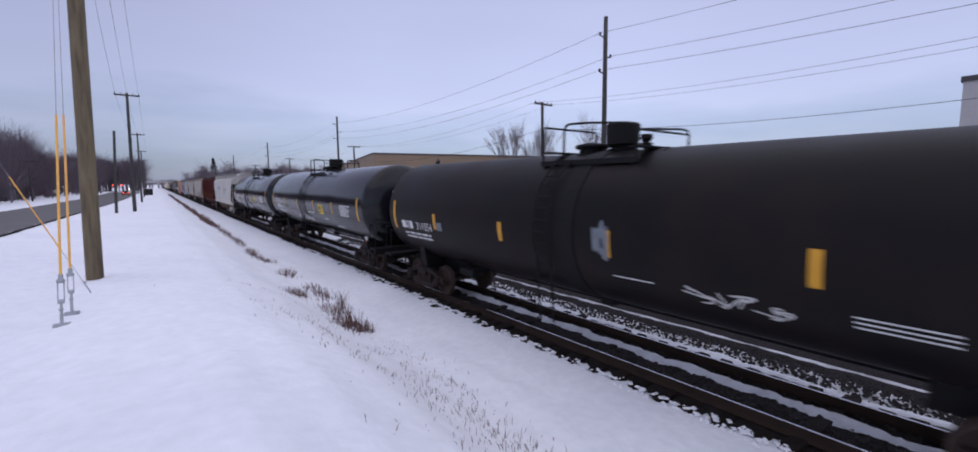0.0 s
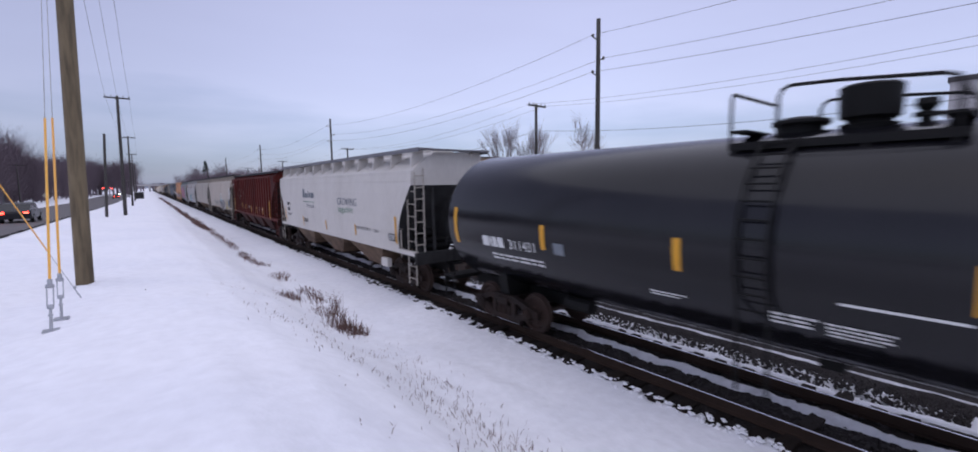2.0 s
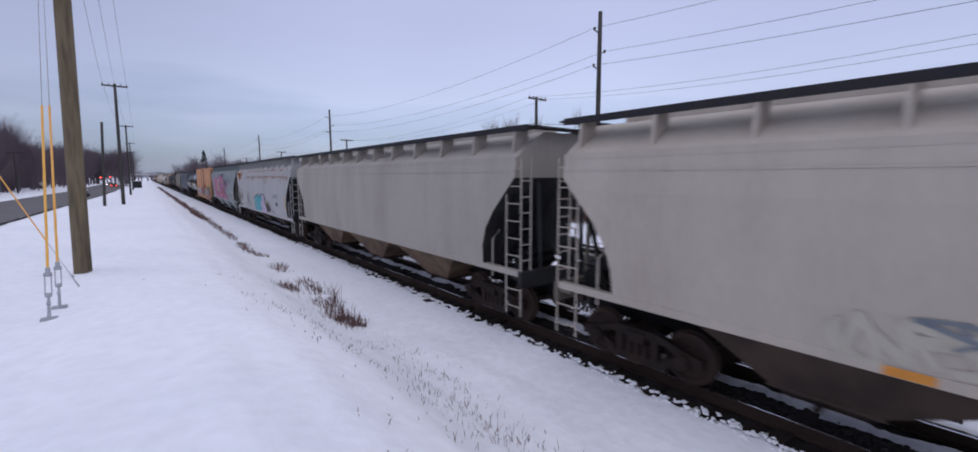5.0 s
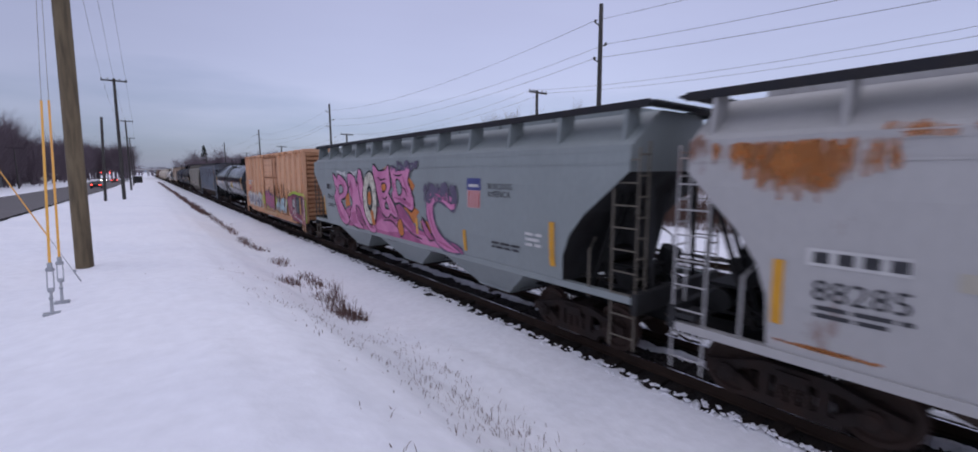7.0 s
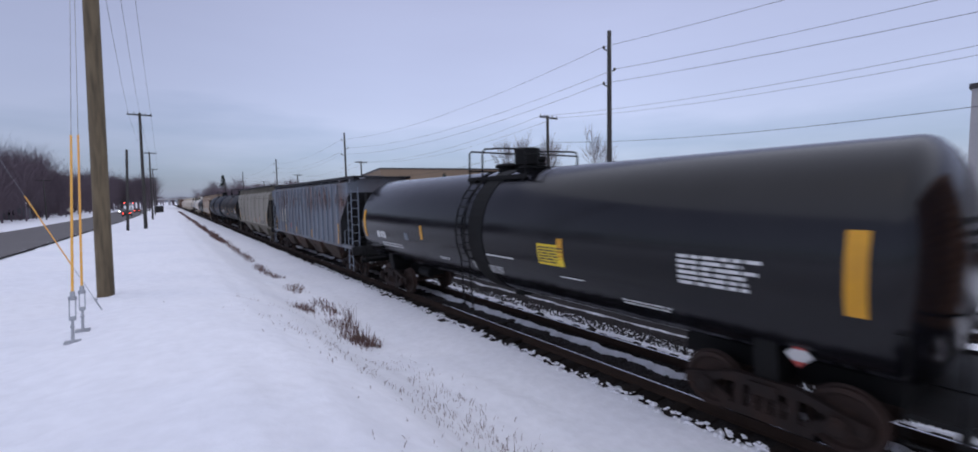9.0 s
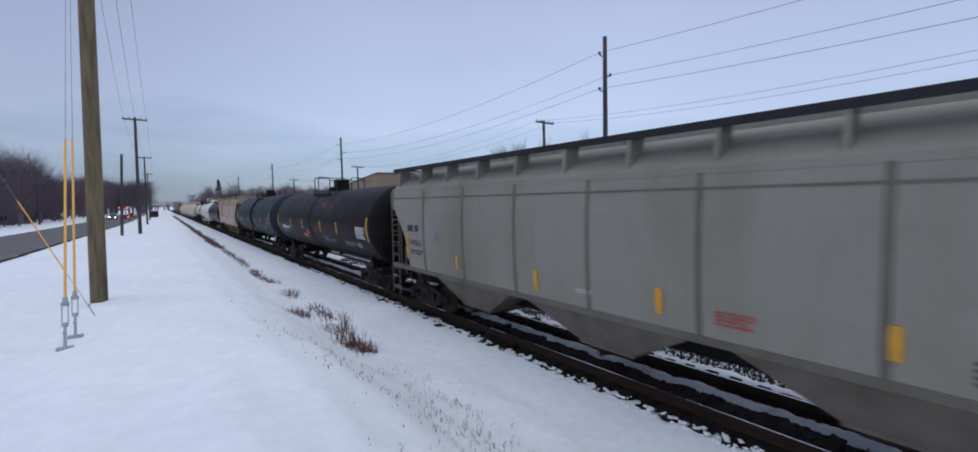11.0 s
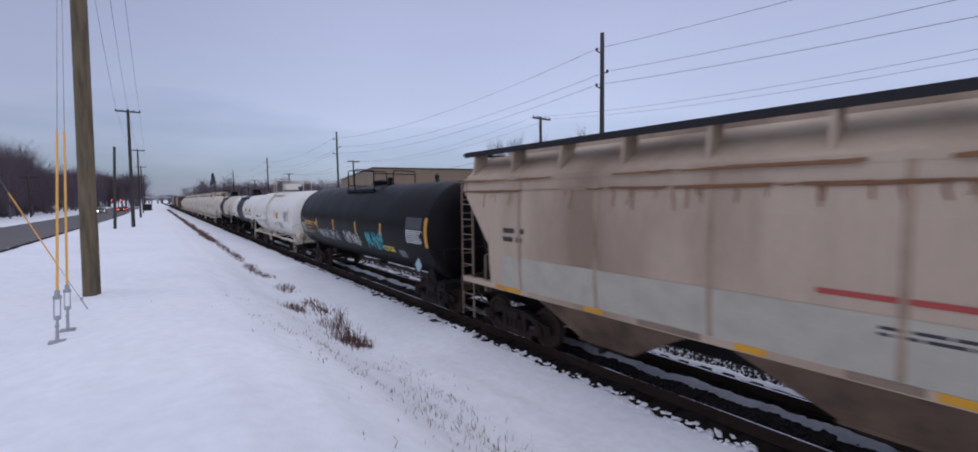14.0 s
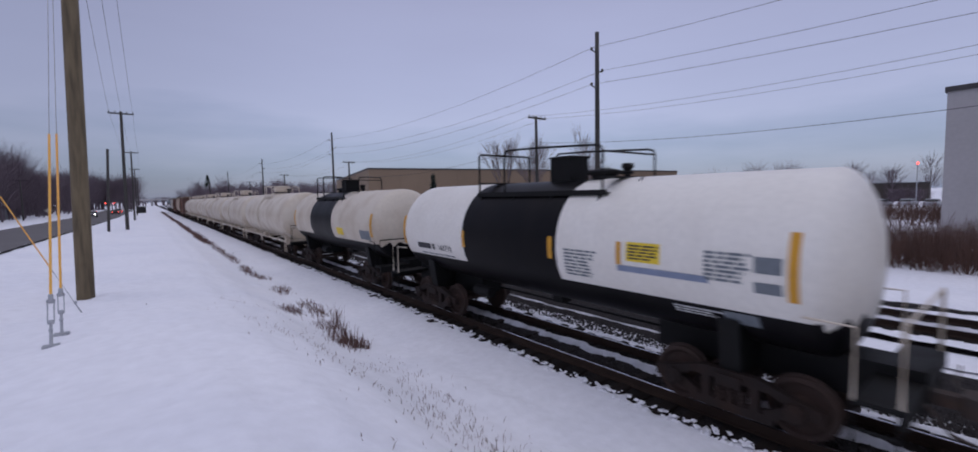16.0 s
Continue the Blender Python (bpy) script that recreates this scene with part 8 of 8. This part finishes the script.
woods("roadside_woods", "belt of bare grey-brown trees beyond the road", 80, (-42, -21, 44, 110), 8.0, 13.0, 1, density=260, r=0.05, spread=0.36)
woods("roadside_woods", "belt of bare grey-brown trees beyond the road", 110, (-44, -20, 105, 215), 9.5, 14.5, 11, density=230, r=0.07, spread=0.34)
woods("roadside_woods", "stand of tall bare trees beside the houses beyond the road", 46, (-38, -23, 118, 168), 13, 18.5, 21, density=340, r=0.06, spread=0.30)
woods("roadside_hedge", "dark thicket between the houses beyond the road", 260, (-50, -23, 46, 260), 1.6, 4.6, 6, density=110, r=0.09, spread=0.6)
woods("distant_woods", "far belt of bare trees along the road", 190, (-75, -17, 205, 330), 12, 17.5, 2, density=210, r=0.09, spread=0.36)
woods("distant_woods", "tall bare trees closing the end of the road", 150, (-70, -4, 285, 345), 15, 20, 12, density=220, r=0.11, spread=0.34)
woods("distant_woods", "far belt of bare trees beyond the line", 190, (22, 100, 250, 480), 10, 17, 3, density=170, r=0.13, spread=0.36)
woods("distant_woods", "far bare trees beyond the factory", 40, (30, 60, 170, 280), 8, 12, 4, density=150, r=0.08, spread=0.36)
woods("distant_woods", "far bare trees beyond the parking lot", 60, (150, 230, -20, 110), 8, 14, 5, density=140, r=0.09, spread=0.36)
woods("distant_thicket", "dark thicket beyond the parking lot", 90, (140, 160, -30, 120), 2.5, 4.5, 7, density=90, r=0.12, spread=0.6)
woods("horizon_woods", "low dark line of woods on the horizon", 220, (-320, 330, 560, 660), 7, 12, 9, density=60, r=0.35, spread=0.6)


def build_brush():
    """Dense dry brush beyond the siding, one mesh of thin stems."""
    rnd = random.Random(12)
    co, fs = [], []
    for i in range(95000):
        band, r = rnd.random(), rnd.random()
        if band < 0.52:                                    # dense near band
            x, y, cut = 26.4 + 7.0 * r ** 1.1, rnd.uniform(-12, 60), -0.25
        elif band < 0.74:                                  # single bushes on open snow
            x, y, cut = 33 + 22 * r, rnd.uniform(-10, 75), 0.16
        else:                                              # far band before the buildings
            x, y, cut = 56 + 22 * r, rnd.uniform(-5, 95), -0.15
        if noise.noise((x * 0.30, y * 0.24, 3.0)) < cut:
            continue
        z = ground_z(x, y)
        h = rnd.uniform(0.5, 1.0) * (1.75 + 0.8 * noise.noise((x * 0.3, y * 0.3, 8.0)))
        a = rnd.uniform(0, math.pi)
        e = Vector((math.cos(a), math.sin(a), 0)) * rnd.uniform(0.005, 0.014) * (1.0 if x < 50 else 2.2)
        p = Vector((x, y, z))
        q = p + Vector((rnd.gauss(0, 0.45), rnd.gauss(0, 0.45), h))
        k = len(co)
        co.extend([tuple(p - e), tuple(p + e), tuple(q + e * 0.4), tuple(q - e * 0.4)])
        fs.append((k, k + 1, k + 2, k + 3))
        m = p.lerp(q, rnd.uniform(0.4, 0.8))
        q2 = m + Vector((rnd.uniform(-0.4, 0.4), rnd.uniform(-0.4, 0.4), h * 0.3))
        k = len(co)
        co.extend([tuple(m - e * 0.6), tuple(m + e * 0.6), tuple(q2)])
        fs.append((k, k + 1, k + 2))
    me = bpy.data.meshes.new("dry_brush")
    me.from_pydata(co, [], fs)
    me.materials.append(BRUSH)
    tagged(new("dry_brush", me), "dense reddish-brown dry brush in snow", "brush", kind="stuff")


build_brush()


def build_weeds():
    """Dry stalks in the ditch and on the bank, in clumps."""
    rnd = random.Random(21)
    co, fs = [], []

    def stalk(x, y, h, w, lean):
        p = Vector((x, y, ground_z(x, y) - 0.03))
        a = rnd.uniform(0, 6.28)
        b = p + Vector((math.cos(a) * lean * h * 0.4, math.sin(a) * lean * h * 0.4, h * 0.6))
        q = b + Vector((math.cos(a) * lean * h * 0.7, math.sin(a) * lean * h * 0.7, h * 0.4))
        for e in (Vector((w, 0, 0)), Vector((0, w, 0))):
            k = len(co)
            co.extend([tuple(p - e), tuple(p + e), tuple(b + e), tuple(b - e), tuple(q)])
            fs.append((k, k + 1, k + 2, k + 3))
            fs.append((k + 3, k + 2, k + 4))

    for i in range(2600):                                  # the dark line of weeds along the ditch
        y = 10.5 + 70 * rnd.random() ** 1.6
        x = 4.05 + 0.5 * noise.noise((y * 0.22, 3.0, 0)) + rnd.gauss(0, 0.16)
        if noise.noise((y * 0.5, 1.0, 7.0)) < -0.05 and y < 30:
            continue
        stalk(x, y, rnd.uniform(0.05, 0.28), rnd.uniform(0.004, 0.012), rnd.uniform(0.1, 0.6))
    for i in range(2600):
        y = 45 + 150 * rnd.random() ** 1.3
        x = 4.05 + 0.5 * noise.noise((y * 0.22, 3.0, 0)) + rnd.gauss(0, 0.20)
        stalk(x, y, rnd.uniform(0.08, 0.34), rnd.uniform(0.010, 0.026), rnd.uniform(0.1, 0.6))
    for cx, cy, n, s, h in ((4.0, 12.6, 240, 0.42, 0.29), (3.8, 11.0, 260, 0.36, 0.25), (3.4, 14.6, 260, 0.34, 0.22), (4.35, 13.2, 40, 0.15, 0.60), (4.0, 6.7, 70, 0.55, 0.17), (3.6, 5.0, 90, 0.6, 0.18), (3.75, 4.3, 90, 0.5, 0.18), (4.0, 8.0, 46, 0.6, 0.16), (3.3, 5.6, 50, 0.5, 0.13), (2.7, 5.0, 36, 0.9, 0.14), (2.3, 6.6, 36, 1.1, 0.12), (2.6, 9.5, 50, 1.4, 0.10), (1.9, 12.0, 40, 1.6, 0.08), (2.2, 8.0, 30, 0.9, 0.10)):
        for i in range(n):
            stalk(cx + rnd.gauss(0, s * 0.5), cy + rnd.gauss(0, s), h * rnd.uniform(0.3, 1.1), rnd.uniform(0.002, 0.006), rnd.uniform(0.05, 0.6))
    for i in range(420):
        x, y = rnd.uniform(1.3, 4.6), rnd.uniform(2.6, 13.0)
        if noise.noise((x * 0.9, y * 0.5, 21.0)) > 0.02:
            stalk(x, y, rnd.uniform(0.04, 0.13), rnd.uniform(0.002, 0.005), rnd.uniform(0.2, 0.9))
    me = bpy.data.meshes.new("dry_weeds")
    me.from_pydata(co, [], fs)
    me.materials.append(WEED)
    tagged(new("dry_weeds", me), "dry brown weed stalks poking through snow", "weeds", kind="stuff")


build_weeds()


# ---- beyond the road: houses, parked cars, signals ----
GLASS_DARK = material("dark_glass", (0.012, 0.013, 0.016), 0.12, scale=1, fine=10, bump=0.0)
TYRE = material("tyre_rubber", (0.015, 0.015, 0.015), 0.85, scale=4, fine=30, bump=0.2)
RED_GLOW, WHITE_GLOW, AMBER = glow("red_signal_glow", (1.0, 0.05, 0.03), 9.0), glow("headlamp_glow", (1.0, 0.95, 0.85), 14.0), glow("amber_glow", (1.0, 0.45, 0.08), 6.0)
RIM = material("wheel_rim", (0.30, 0.30, 0.31), 0.4, metal=0.8, scale=3, fine=20, bump=0.05)


def road_car(label, color, at_pose, van=False, lamps=False):
    """A car along y, its nose at -y; body, cabin glass, wheels, lamps."""
    ob = thing("van" if van else "car", label, "van" if van else "car", at_pose, "road vehicles")
    m = material("car_paint", color, 0.3, scale=1, fine=10, bump=0.02)
    h = 2.2 if van else 1.48
    bm = bmesh.new()
    side = [(-2.25, 0.32), (2.25, 0.32), (2.28, 0.80), (2.1, 0.98), (-1.2, 0.98), (-2.1, 0.86), (-2.3, 0.62)] if not van else [(-2.4, 0.35), (2.5, 0.35), (2.5, h), (-1.2, h), (-1.75, 1.3), (-2.35, 1.1)]
    prism(bm, side, "x", -0.88, 0.88)
    bmesh.ops.recalc_face_normals(bm, faces=bm.faces)
    bmesh.ops.bevel(bm, geom=bm.edges[:], offset=0.06, segments=2, affect="EDGES")
    part("body", bm, m, ob)
    bm = bmesh.new()
    if van:
        box(bm, -0.90, 0.90, -1.05, -0.2, 1.25, 1.85)
        part("window", bm, GLASS_DARK, ob)
    else:
        prism(bm, [(-1.15, 0.97), (1.95, 0.97), (1.35, 1.40), (-0.40, 1.40)], "x", -0.78, 0.78)
        part("window", bm, GLASS_DARK, ob)
        bm = bmesh.new()
        prism(bm, [(-0.42, 1.385), (1.38, 1.385), (1.2, 1.48), (-0.25, 1.48)], "x", -0.70, 0.70)
        part("roof", bm, m, ob)
    for x in (-0.80, 0.80):
        for y in (-1.4, 1.4):
            bm = bmesh.new()
            revolve(bm, [(x - 0.1, 0.2), (x - 0.1, 0.33), (x + 0.1, 0.33), (x + 0.1, 0.2)], 16, "x", (0, y, 0.33))
            w = part("wheel", bm, TYRE, ob)
            bm = bmesh.new()
            revolve(bm, [(x - 0.105, 0.19), (x + 0.105, 0.19)], 10, "x", (0, y, 0.33))
            part("rim", bm, RIM, w)
    for x in (-0.62, 0.62):
        bm = bmesh.new()
        box(bm, x - 0.13, x + 0.13, 2.26, 2.31, 0.70, 0.84)
        part("tail_lamp", bm, RED_GLOW if lamps else CRIMSON, ob)
        bm = bmesh.new()
        box(bm, x - 0.13, x + 0.13, -2.34, -2.22, 0.60, 0.74)
        part("headlamp", bm, WHITE_GLOW if lamps else CHALK, ob)
    return ob


def on_ground(x, y, turn=0):
    return pose(x, y, ground_z(x, y) + 0.02, 0, 0, turn)


suv = road_car("dark car driving away on the wet road", (0.02, 0.02, 0.025), on_ground(-7.6, 21, 180), lamps=True)
oncoming = road_car("car with bright headlamps on the road", (0.10, 0.10, 0.11), on_ground(-11.0, 200), lamps=True)
waiting = road_car("car waiting at the red signal with tail lamps lit", (0.08, 0.02, 0.02), on_ground(-7.6, 190, 180), lamps=True)
for x, y, a, c in ((-21, 70, 80, (0.02, 0.02, 0.025)), (-22, 82, 95, (0.03, 0.03, 0.04)), (-20.5, 60, 88, (0.015, 0.016, 0.02)), (-23, 96, 85, (0.05, 0.05, 0.055))):
    road_car("dark parked car on a snowy drive", c, on_ground(x, y, a))


def house(label, base, w, d, h, turn, wall, roof):
    ob = thing("house", label, "house", pose(*base, 0, 0, turn))
    bm = bmesh.new()
    prism(bm, [(-w / 2, -0.4), (w / 2, -0.4), (w / 2, h), (0, h + w * 0.28), (-w / 2, h)], "y", -d / 2, d / 2)
    bmesh.ops.recalc_face_normals(bm, faces=bm.faces)
    part("wall", bm, wall, ob)
    for s in (-1, 1):
        bm = bmesh.new()
        prism(bm, [(0, h + w * 0.28 + 0.02), (s * (w / 2 + 0.4), h - 0.2), (s * (w / 2 + 0.4), h - 0.05), (0, h + w * 0.28 + 0.18)], "y", -d / 2 - 0.4, d / 2 + 0.4)
        bmesh.ops.recalc_face_normals(bm, faces=bm.faces)
        part("roof", bm, roof, ob, "snow-covered roof")
    for y in (-d * 0.28, d * 0.28):
        bm = bmesh.new()
        box(bm, w / 2 - 0.02, w / 2 + 0.05, y - 0.6, y + 0.6, 1.0, 2.2)
        part("window", bm, GLASS_DARK, ob)
    for x in (-w * 0.25, w * 0.25):
        bm = bmesh.new()
        box(bm, x - 0.5, x + 0.5, -d / 2 - 0.05, -d / 2 + 0.02, 1.0, 2.2)
        part("window", bm, GLASS_DARK, ob)
    return ob


HOUSE_GREY = material("grey_house_siding", (0.16, 0.16, 0.17), 0.8, scale=0.5, fine=6, bump=0.1, stretch=(1, 1, 6))
house("small grey house among bare trees", (-30, 74, ground_z(-30, 74)), 8, 10, 3.0, 12, HOUSE_GREY, SNOW)
house("small dark house among bare trees", (-31, 108, ground_z(-31, 108)), 9, 11, 3.2, -6, GRIME_SHADE, SNOW)
house("small grey house among bare trees", (-30, 146, ground_z(-30, 146)), 9, 11, 3.2, 4, HOUSE_GREY, SNOW)

# traffic signals on a span wire, road sign, signal hut
for x in (-17.5, -4.6):
    utility_pole((x, 205, 0.0), (x, 205, 6.6), 0.12, 0.10, POLE_GREY, label="steel pole carrying the signal span wire")
wire("span_wire", (-17.5, 205, 4.6), (-4.6, 205, 4.6), 0.25, 0.02, "span wire carrying the traffic signals", "overhead lines")
for x in (-11.6, -9.2):
    ob = thing("traffic_signal", "traffic signal showing red on a span wire", "traffic signal", pose(x, 205, 2.6), "traffic signals")
    bm = bmesh.new()
    box(bm, -0.2, 0.2, -0.15, 0.15, 0.0, 1.1)
    tube(bm, [(0, 0, 1.1), (0, 0, 1.80)], 0.03, 6)
    box(bm, -0.09, 0.09, -0.06, 0.06, 1.68, 1.82)
    part("housing", bm, DARK_TRIM, ob)
    for k, m in enumerate((GREY_PLATE, GREY_PLATE, RED_GLOW)):
        bm = bmesh.new()
        revolve(bm, [(-0.22, 0.16), (-0.15, 0.14)], 12, "y", (0, 0, 0.2 + 0.35 * k))
        part("lens", bm, m, ob, "lit red lens" if k == 2 else "")
ob = thing("road_sign", "small diamond road sign on a post", "road sign", on_ground(-15.2, 120))
bm = bmesh.new()
tube(bm, [(0, 0, -0.2), (0, 0, 2.3)], 0.04, 6)
part("post", bm, STEEL, ob)
bm = bmesh.new()
prism(bm, [(-0.6, 2.0), (0, 1.4), (0.6, 2.0), (0, 2.6)], "y", -0.04, -0.01)
part("panel", bm, PALE_PATCH, ob)
ob = thing("signal_hut", "small dark equipment hut beside the track", "hut", on_ground(-1.5, 178))
bm = bmesh.new()
box(bm, -1.1, 1.1, -1.0, 1.0, -0.3, 1.9)
part("wall", bm, GRIME_SHADE, ob)
bm = bmesh.new()
box(bm, -1.25, 1.25, -1.15, 1.15, 1.9, 2.05)
part("roof", bm, DARK_TRIM, ob)
for x, y, h in ((-20.0, 62, 8.2), (-21.0, 95, 8.4), (-19.5, 125, 8.6)):
    utility_pole((x, y, ground_z(x, y)), (x, y, h), 0.14, 0.10, POLE_GREY, [(0.3, 1.2)], "wooden utility pole beyond the road")

# road bridge closing the far end of the line
ob = thing("road_bridge", "distant road bridge across the tracks", "bridge", pose(0, 520, 0))
bm = bmesh.new()
box(bm, -40, 60, -4, 4, 5.2, 6.6)
part("deck", bm, GREY_WALL, ob)
for x in (-30, -8, 3.5, 22, 45):
    bm = bmesh.new()
    box(bm, x - 0.8, x + 0.8, -3, 3, -0.5, 5.2)
    part("pier", bm, GREY_WALL, ob)

# parking lot beyond the brush
road_car("white van parked on the snowy lot", (0.6, 0.6, 0.6), pose(96, 24.5, 0.2, 0, 0, 85), van=True)
for k, (x, y) in enumerate(((104, 18.5), (106, 15.2), (105, 12.0), (106, 9.0), (106, 27))):
    road_car("snow-covered car parked on the lot", (0.35, 0.36, 0.38), pose(x, y, 0.2, 0, 0, 80 + 4 * k))
ob = thing("mast_light", "tall mast with a red warning light", "mast", pose(140, 18.8, 0))
bm = bmesh.new()
tube(bm, [(0, 0, -0.2), (0, 0, 9.0)], 0.10, 6)
part("mast", bm, STEEL, ob)
bm = bmesh.new()
revolve(bm, [(9.0, 0.18), (9.3, 0.18), (9.4, 0.05)], 8, "z")
part("lamp", bm, RED_GLOW, ob)


# ---- loose ballast stones and clods of snow beside the ties ----
STONE = material("ballast_stone", (0.050, 0.044, 0.044), 0.9, color2=(0.022, 0.019, 0.019), scale=6, fine=40, bump=0.4, spec=0.2)


def scatter(name, label, mat, count, seed, place, size, flat, category):
    """Small uneven lumps lying on the bed, joined."""
    rnd = random.Random(seed)
    co, fs = [], []
    for i in range(count):
        x, y, z = place(rnd)
        r = rnd.uniform(*size)
        k = len(co)
        a0 = rnd.uniform(0, 6.28)
        for j in range(4):
            a = a0 + j * 1.571 + rnd.uniform(-0.4, 0.4)
            q = r * rnd.uniform(0.7, 1.2)
            co.append((x + q * math.cos(a), y + q * math.sin(a), z + rnd.uniform(-0.2, 0.3) * r * flat))
        co += [(x + rnd.uniform(-.3, .3) * r, y + rnd.uniform(-.3, .3) * r, z + r * flat), (x, y, z - r * flat)]
        for j in range(4):
            fs += [(k + j, k + (j + 1) % 4, k + 4), (k + (j + 1) % 4, k + j, k + 5)]
    me = bpy.data.meshes.new(name)
    me.from_pydata(co, [], fs)
    me.materials.append(mat)
    tagged(new(name, me), label, category, kind="stuff")


def bed_spot(rnd):
    y = 0.5 + 30 * rnd.random() ** 1.5
    u = rnd.uniform(-0.68, 3.6)
    if 0.02 < u < 0.60 or 0.95 < u < 1.70:
        u += 0.85 if rnd.random() < 0.9 else 0.0
        if 0.95 < u < 1.70:
            u += 0.9
    z = lerp(u, [(-0.9, -0.215), (0, -0.19), (0.9, -0.215), (1.4, -0.25), (1.9, -0.45), (3.7, -0.40)])
    if u > 1.55:
        z = max(z, ground_z(TRACK_X + u, y) + 0.03)
    return TRACK_X + u, y, z + 0.015


def verge_spot(rnd):
    y = 0.5 + 26 * rnd.random() ** 1.4
    u = rnd.gauss(-1.27, 0.07)
    return TRACK_X + u, y, (-0.17 if u > -1.3 else ground_z(TRACK_X + u, y)) + 0.004


scatter("ballast_stones", "loose dark crushed stones on the trackbed", STONE, 9000, 31, bed_spot, (0.022, 0.05), 0.8, "stones")
scatter("snow_clods", "clods of snow on the ends of the ties", SNOW, 900, 32, verge_spot, (0.02, 0.07), 0.5, "snow")


# ---- ties ----
def build_ties():
    bm = bmesh.new()
    box(bm, -1.34, 1.3, -0.115, 0.115, -0.36, -0.17)
    bmesh.ops.bevel(bm, geom=bm.edges[:], offset=0.012, segments=1, affect="EDGES")
    me = bpy.data.meshes.new("tie")
    bm.to_mesh(me)
    bm.free()
    me.materials.append(TIE)
    rnd = random.Random(4)
    bed = bpy.data.objects["trackbed_near"]
    for i in range(290):
        y = -6 + 0.5 * i
        shared("tie", me, bed, pose(TRACK_X + rnd.gauss(0.03, 0.09), y + rnd.gauss(0, 0.035), rnd.gauss(-0.012, 0.018), 0, rnd.gauss(0, 0.4), rnd.gauss(0, 1.6)))
    for name, cx, y0, n, par in (("far_ties", TRACK_X, 139, 500, bed), ("far_ties", TRACK2_X, -10, 360, bpy.data.objects["trackbed_far"])):
        co, fs = [], []
        for i in range(n):
            y = y0 + 0.5 * i
            k = len(co)
            for z in (-0.36, -0.175):
                co += [(cx - 1.3, y - 0.115, z), (cx + 1.3, y - 0.115, z), (cx + 1.3, y + 0.115, z), (cx - 1.3, y + 0.115, z)]
            fs += [(k + 4, k + 5, k + 6, k + 7), (k, k + 1, k + 5, k + 4), (k + 2, k + 3, k + 7, k + 6), (k + 3, k, k + 4, k + 7), (k + 1, k + 2, k + 6, k + 5)]
        me2 = bpy.data.meshes.new(name)
        me2.from_pydata(co, [], fs)
        me2.materials.append(TIE)
        ob = new(name, me2)
        ob.parent = par
        ob["kind"] = "stuff"


build_ties()


# ---- motion ----
def motions():
    # the train runs at an almost even speed; lead: metres gained on it at a few moments
    lead = {0.5: 0.08, 2.0: 0.40, 2.5: 0.90, 13.0: 0.30}
    times = [0, 1 / 30, 2 / 30] + [0.5 * i for i in range(1, 32)] + [16 - 2 / 30, 16 - 1 / 30, 16.0]
    for car, station in TRAIN:
        walk(car, [(t, pose(TRACK_X, station - SPEED * t - lead.get(t, 0.0), 0)) for t in times])
    def road_rows(x, keys, turn):
        return [(t, pose(x, y, ground_z(x, y) + 0.02, 0, 0, turn)) for t, y in keys]
    walk(suv, road_rows(-7.6, ((0, 20.5), (1.5, 41), (2.5, 55.5), (3.0, 62), (3.5, 69), (4.0, 76), (6.5, 112), (8, 130), (11, 156), (14, 170), (16, 172)), 180))
    walk(oncoming, road_rows(-11.0, ((0, 330), (4, 262), (7.5, 198), (8, 192), (11, 168), (12.5, 160), (14.5, 154), (16, 148)), 0))
    turn = math.degrees(SPEED / 0.457)
    sets = [o for o in bpy.data.objects if o.name.split(".")[0] == "wheelset"]
    first = {}
    for o in sets:
        y = o.location.y
        if y not in first:
            first[y] = o
            walk(o, [(i / 30, pose(0, y, 0.457, (turn * i / 30) % 360)) for i in range(481)])
        else:
            o.rotation_mode = "QUATERNION"
            o.animation_data_create()
            o.animation_data.action = first[y].animation_data.action
            o.animation_data.action_slot = first[y].animation_data.action_slot


motions()
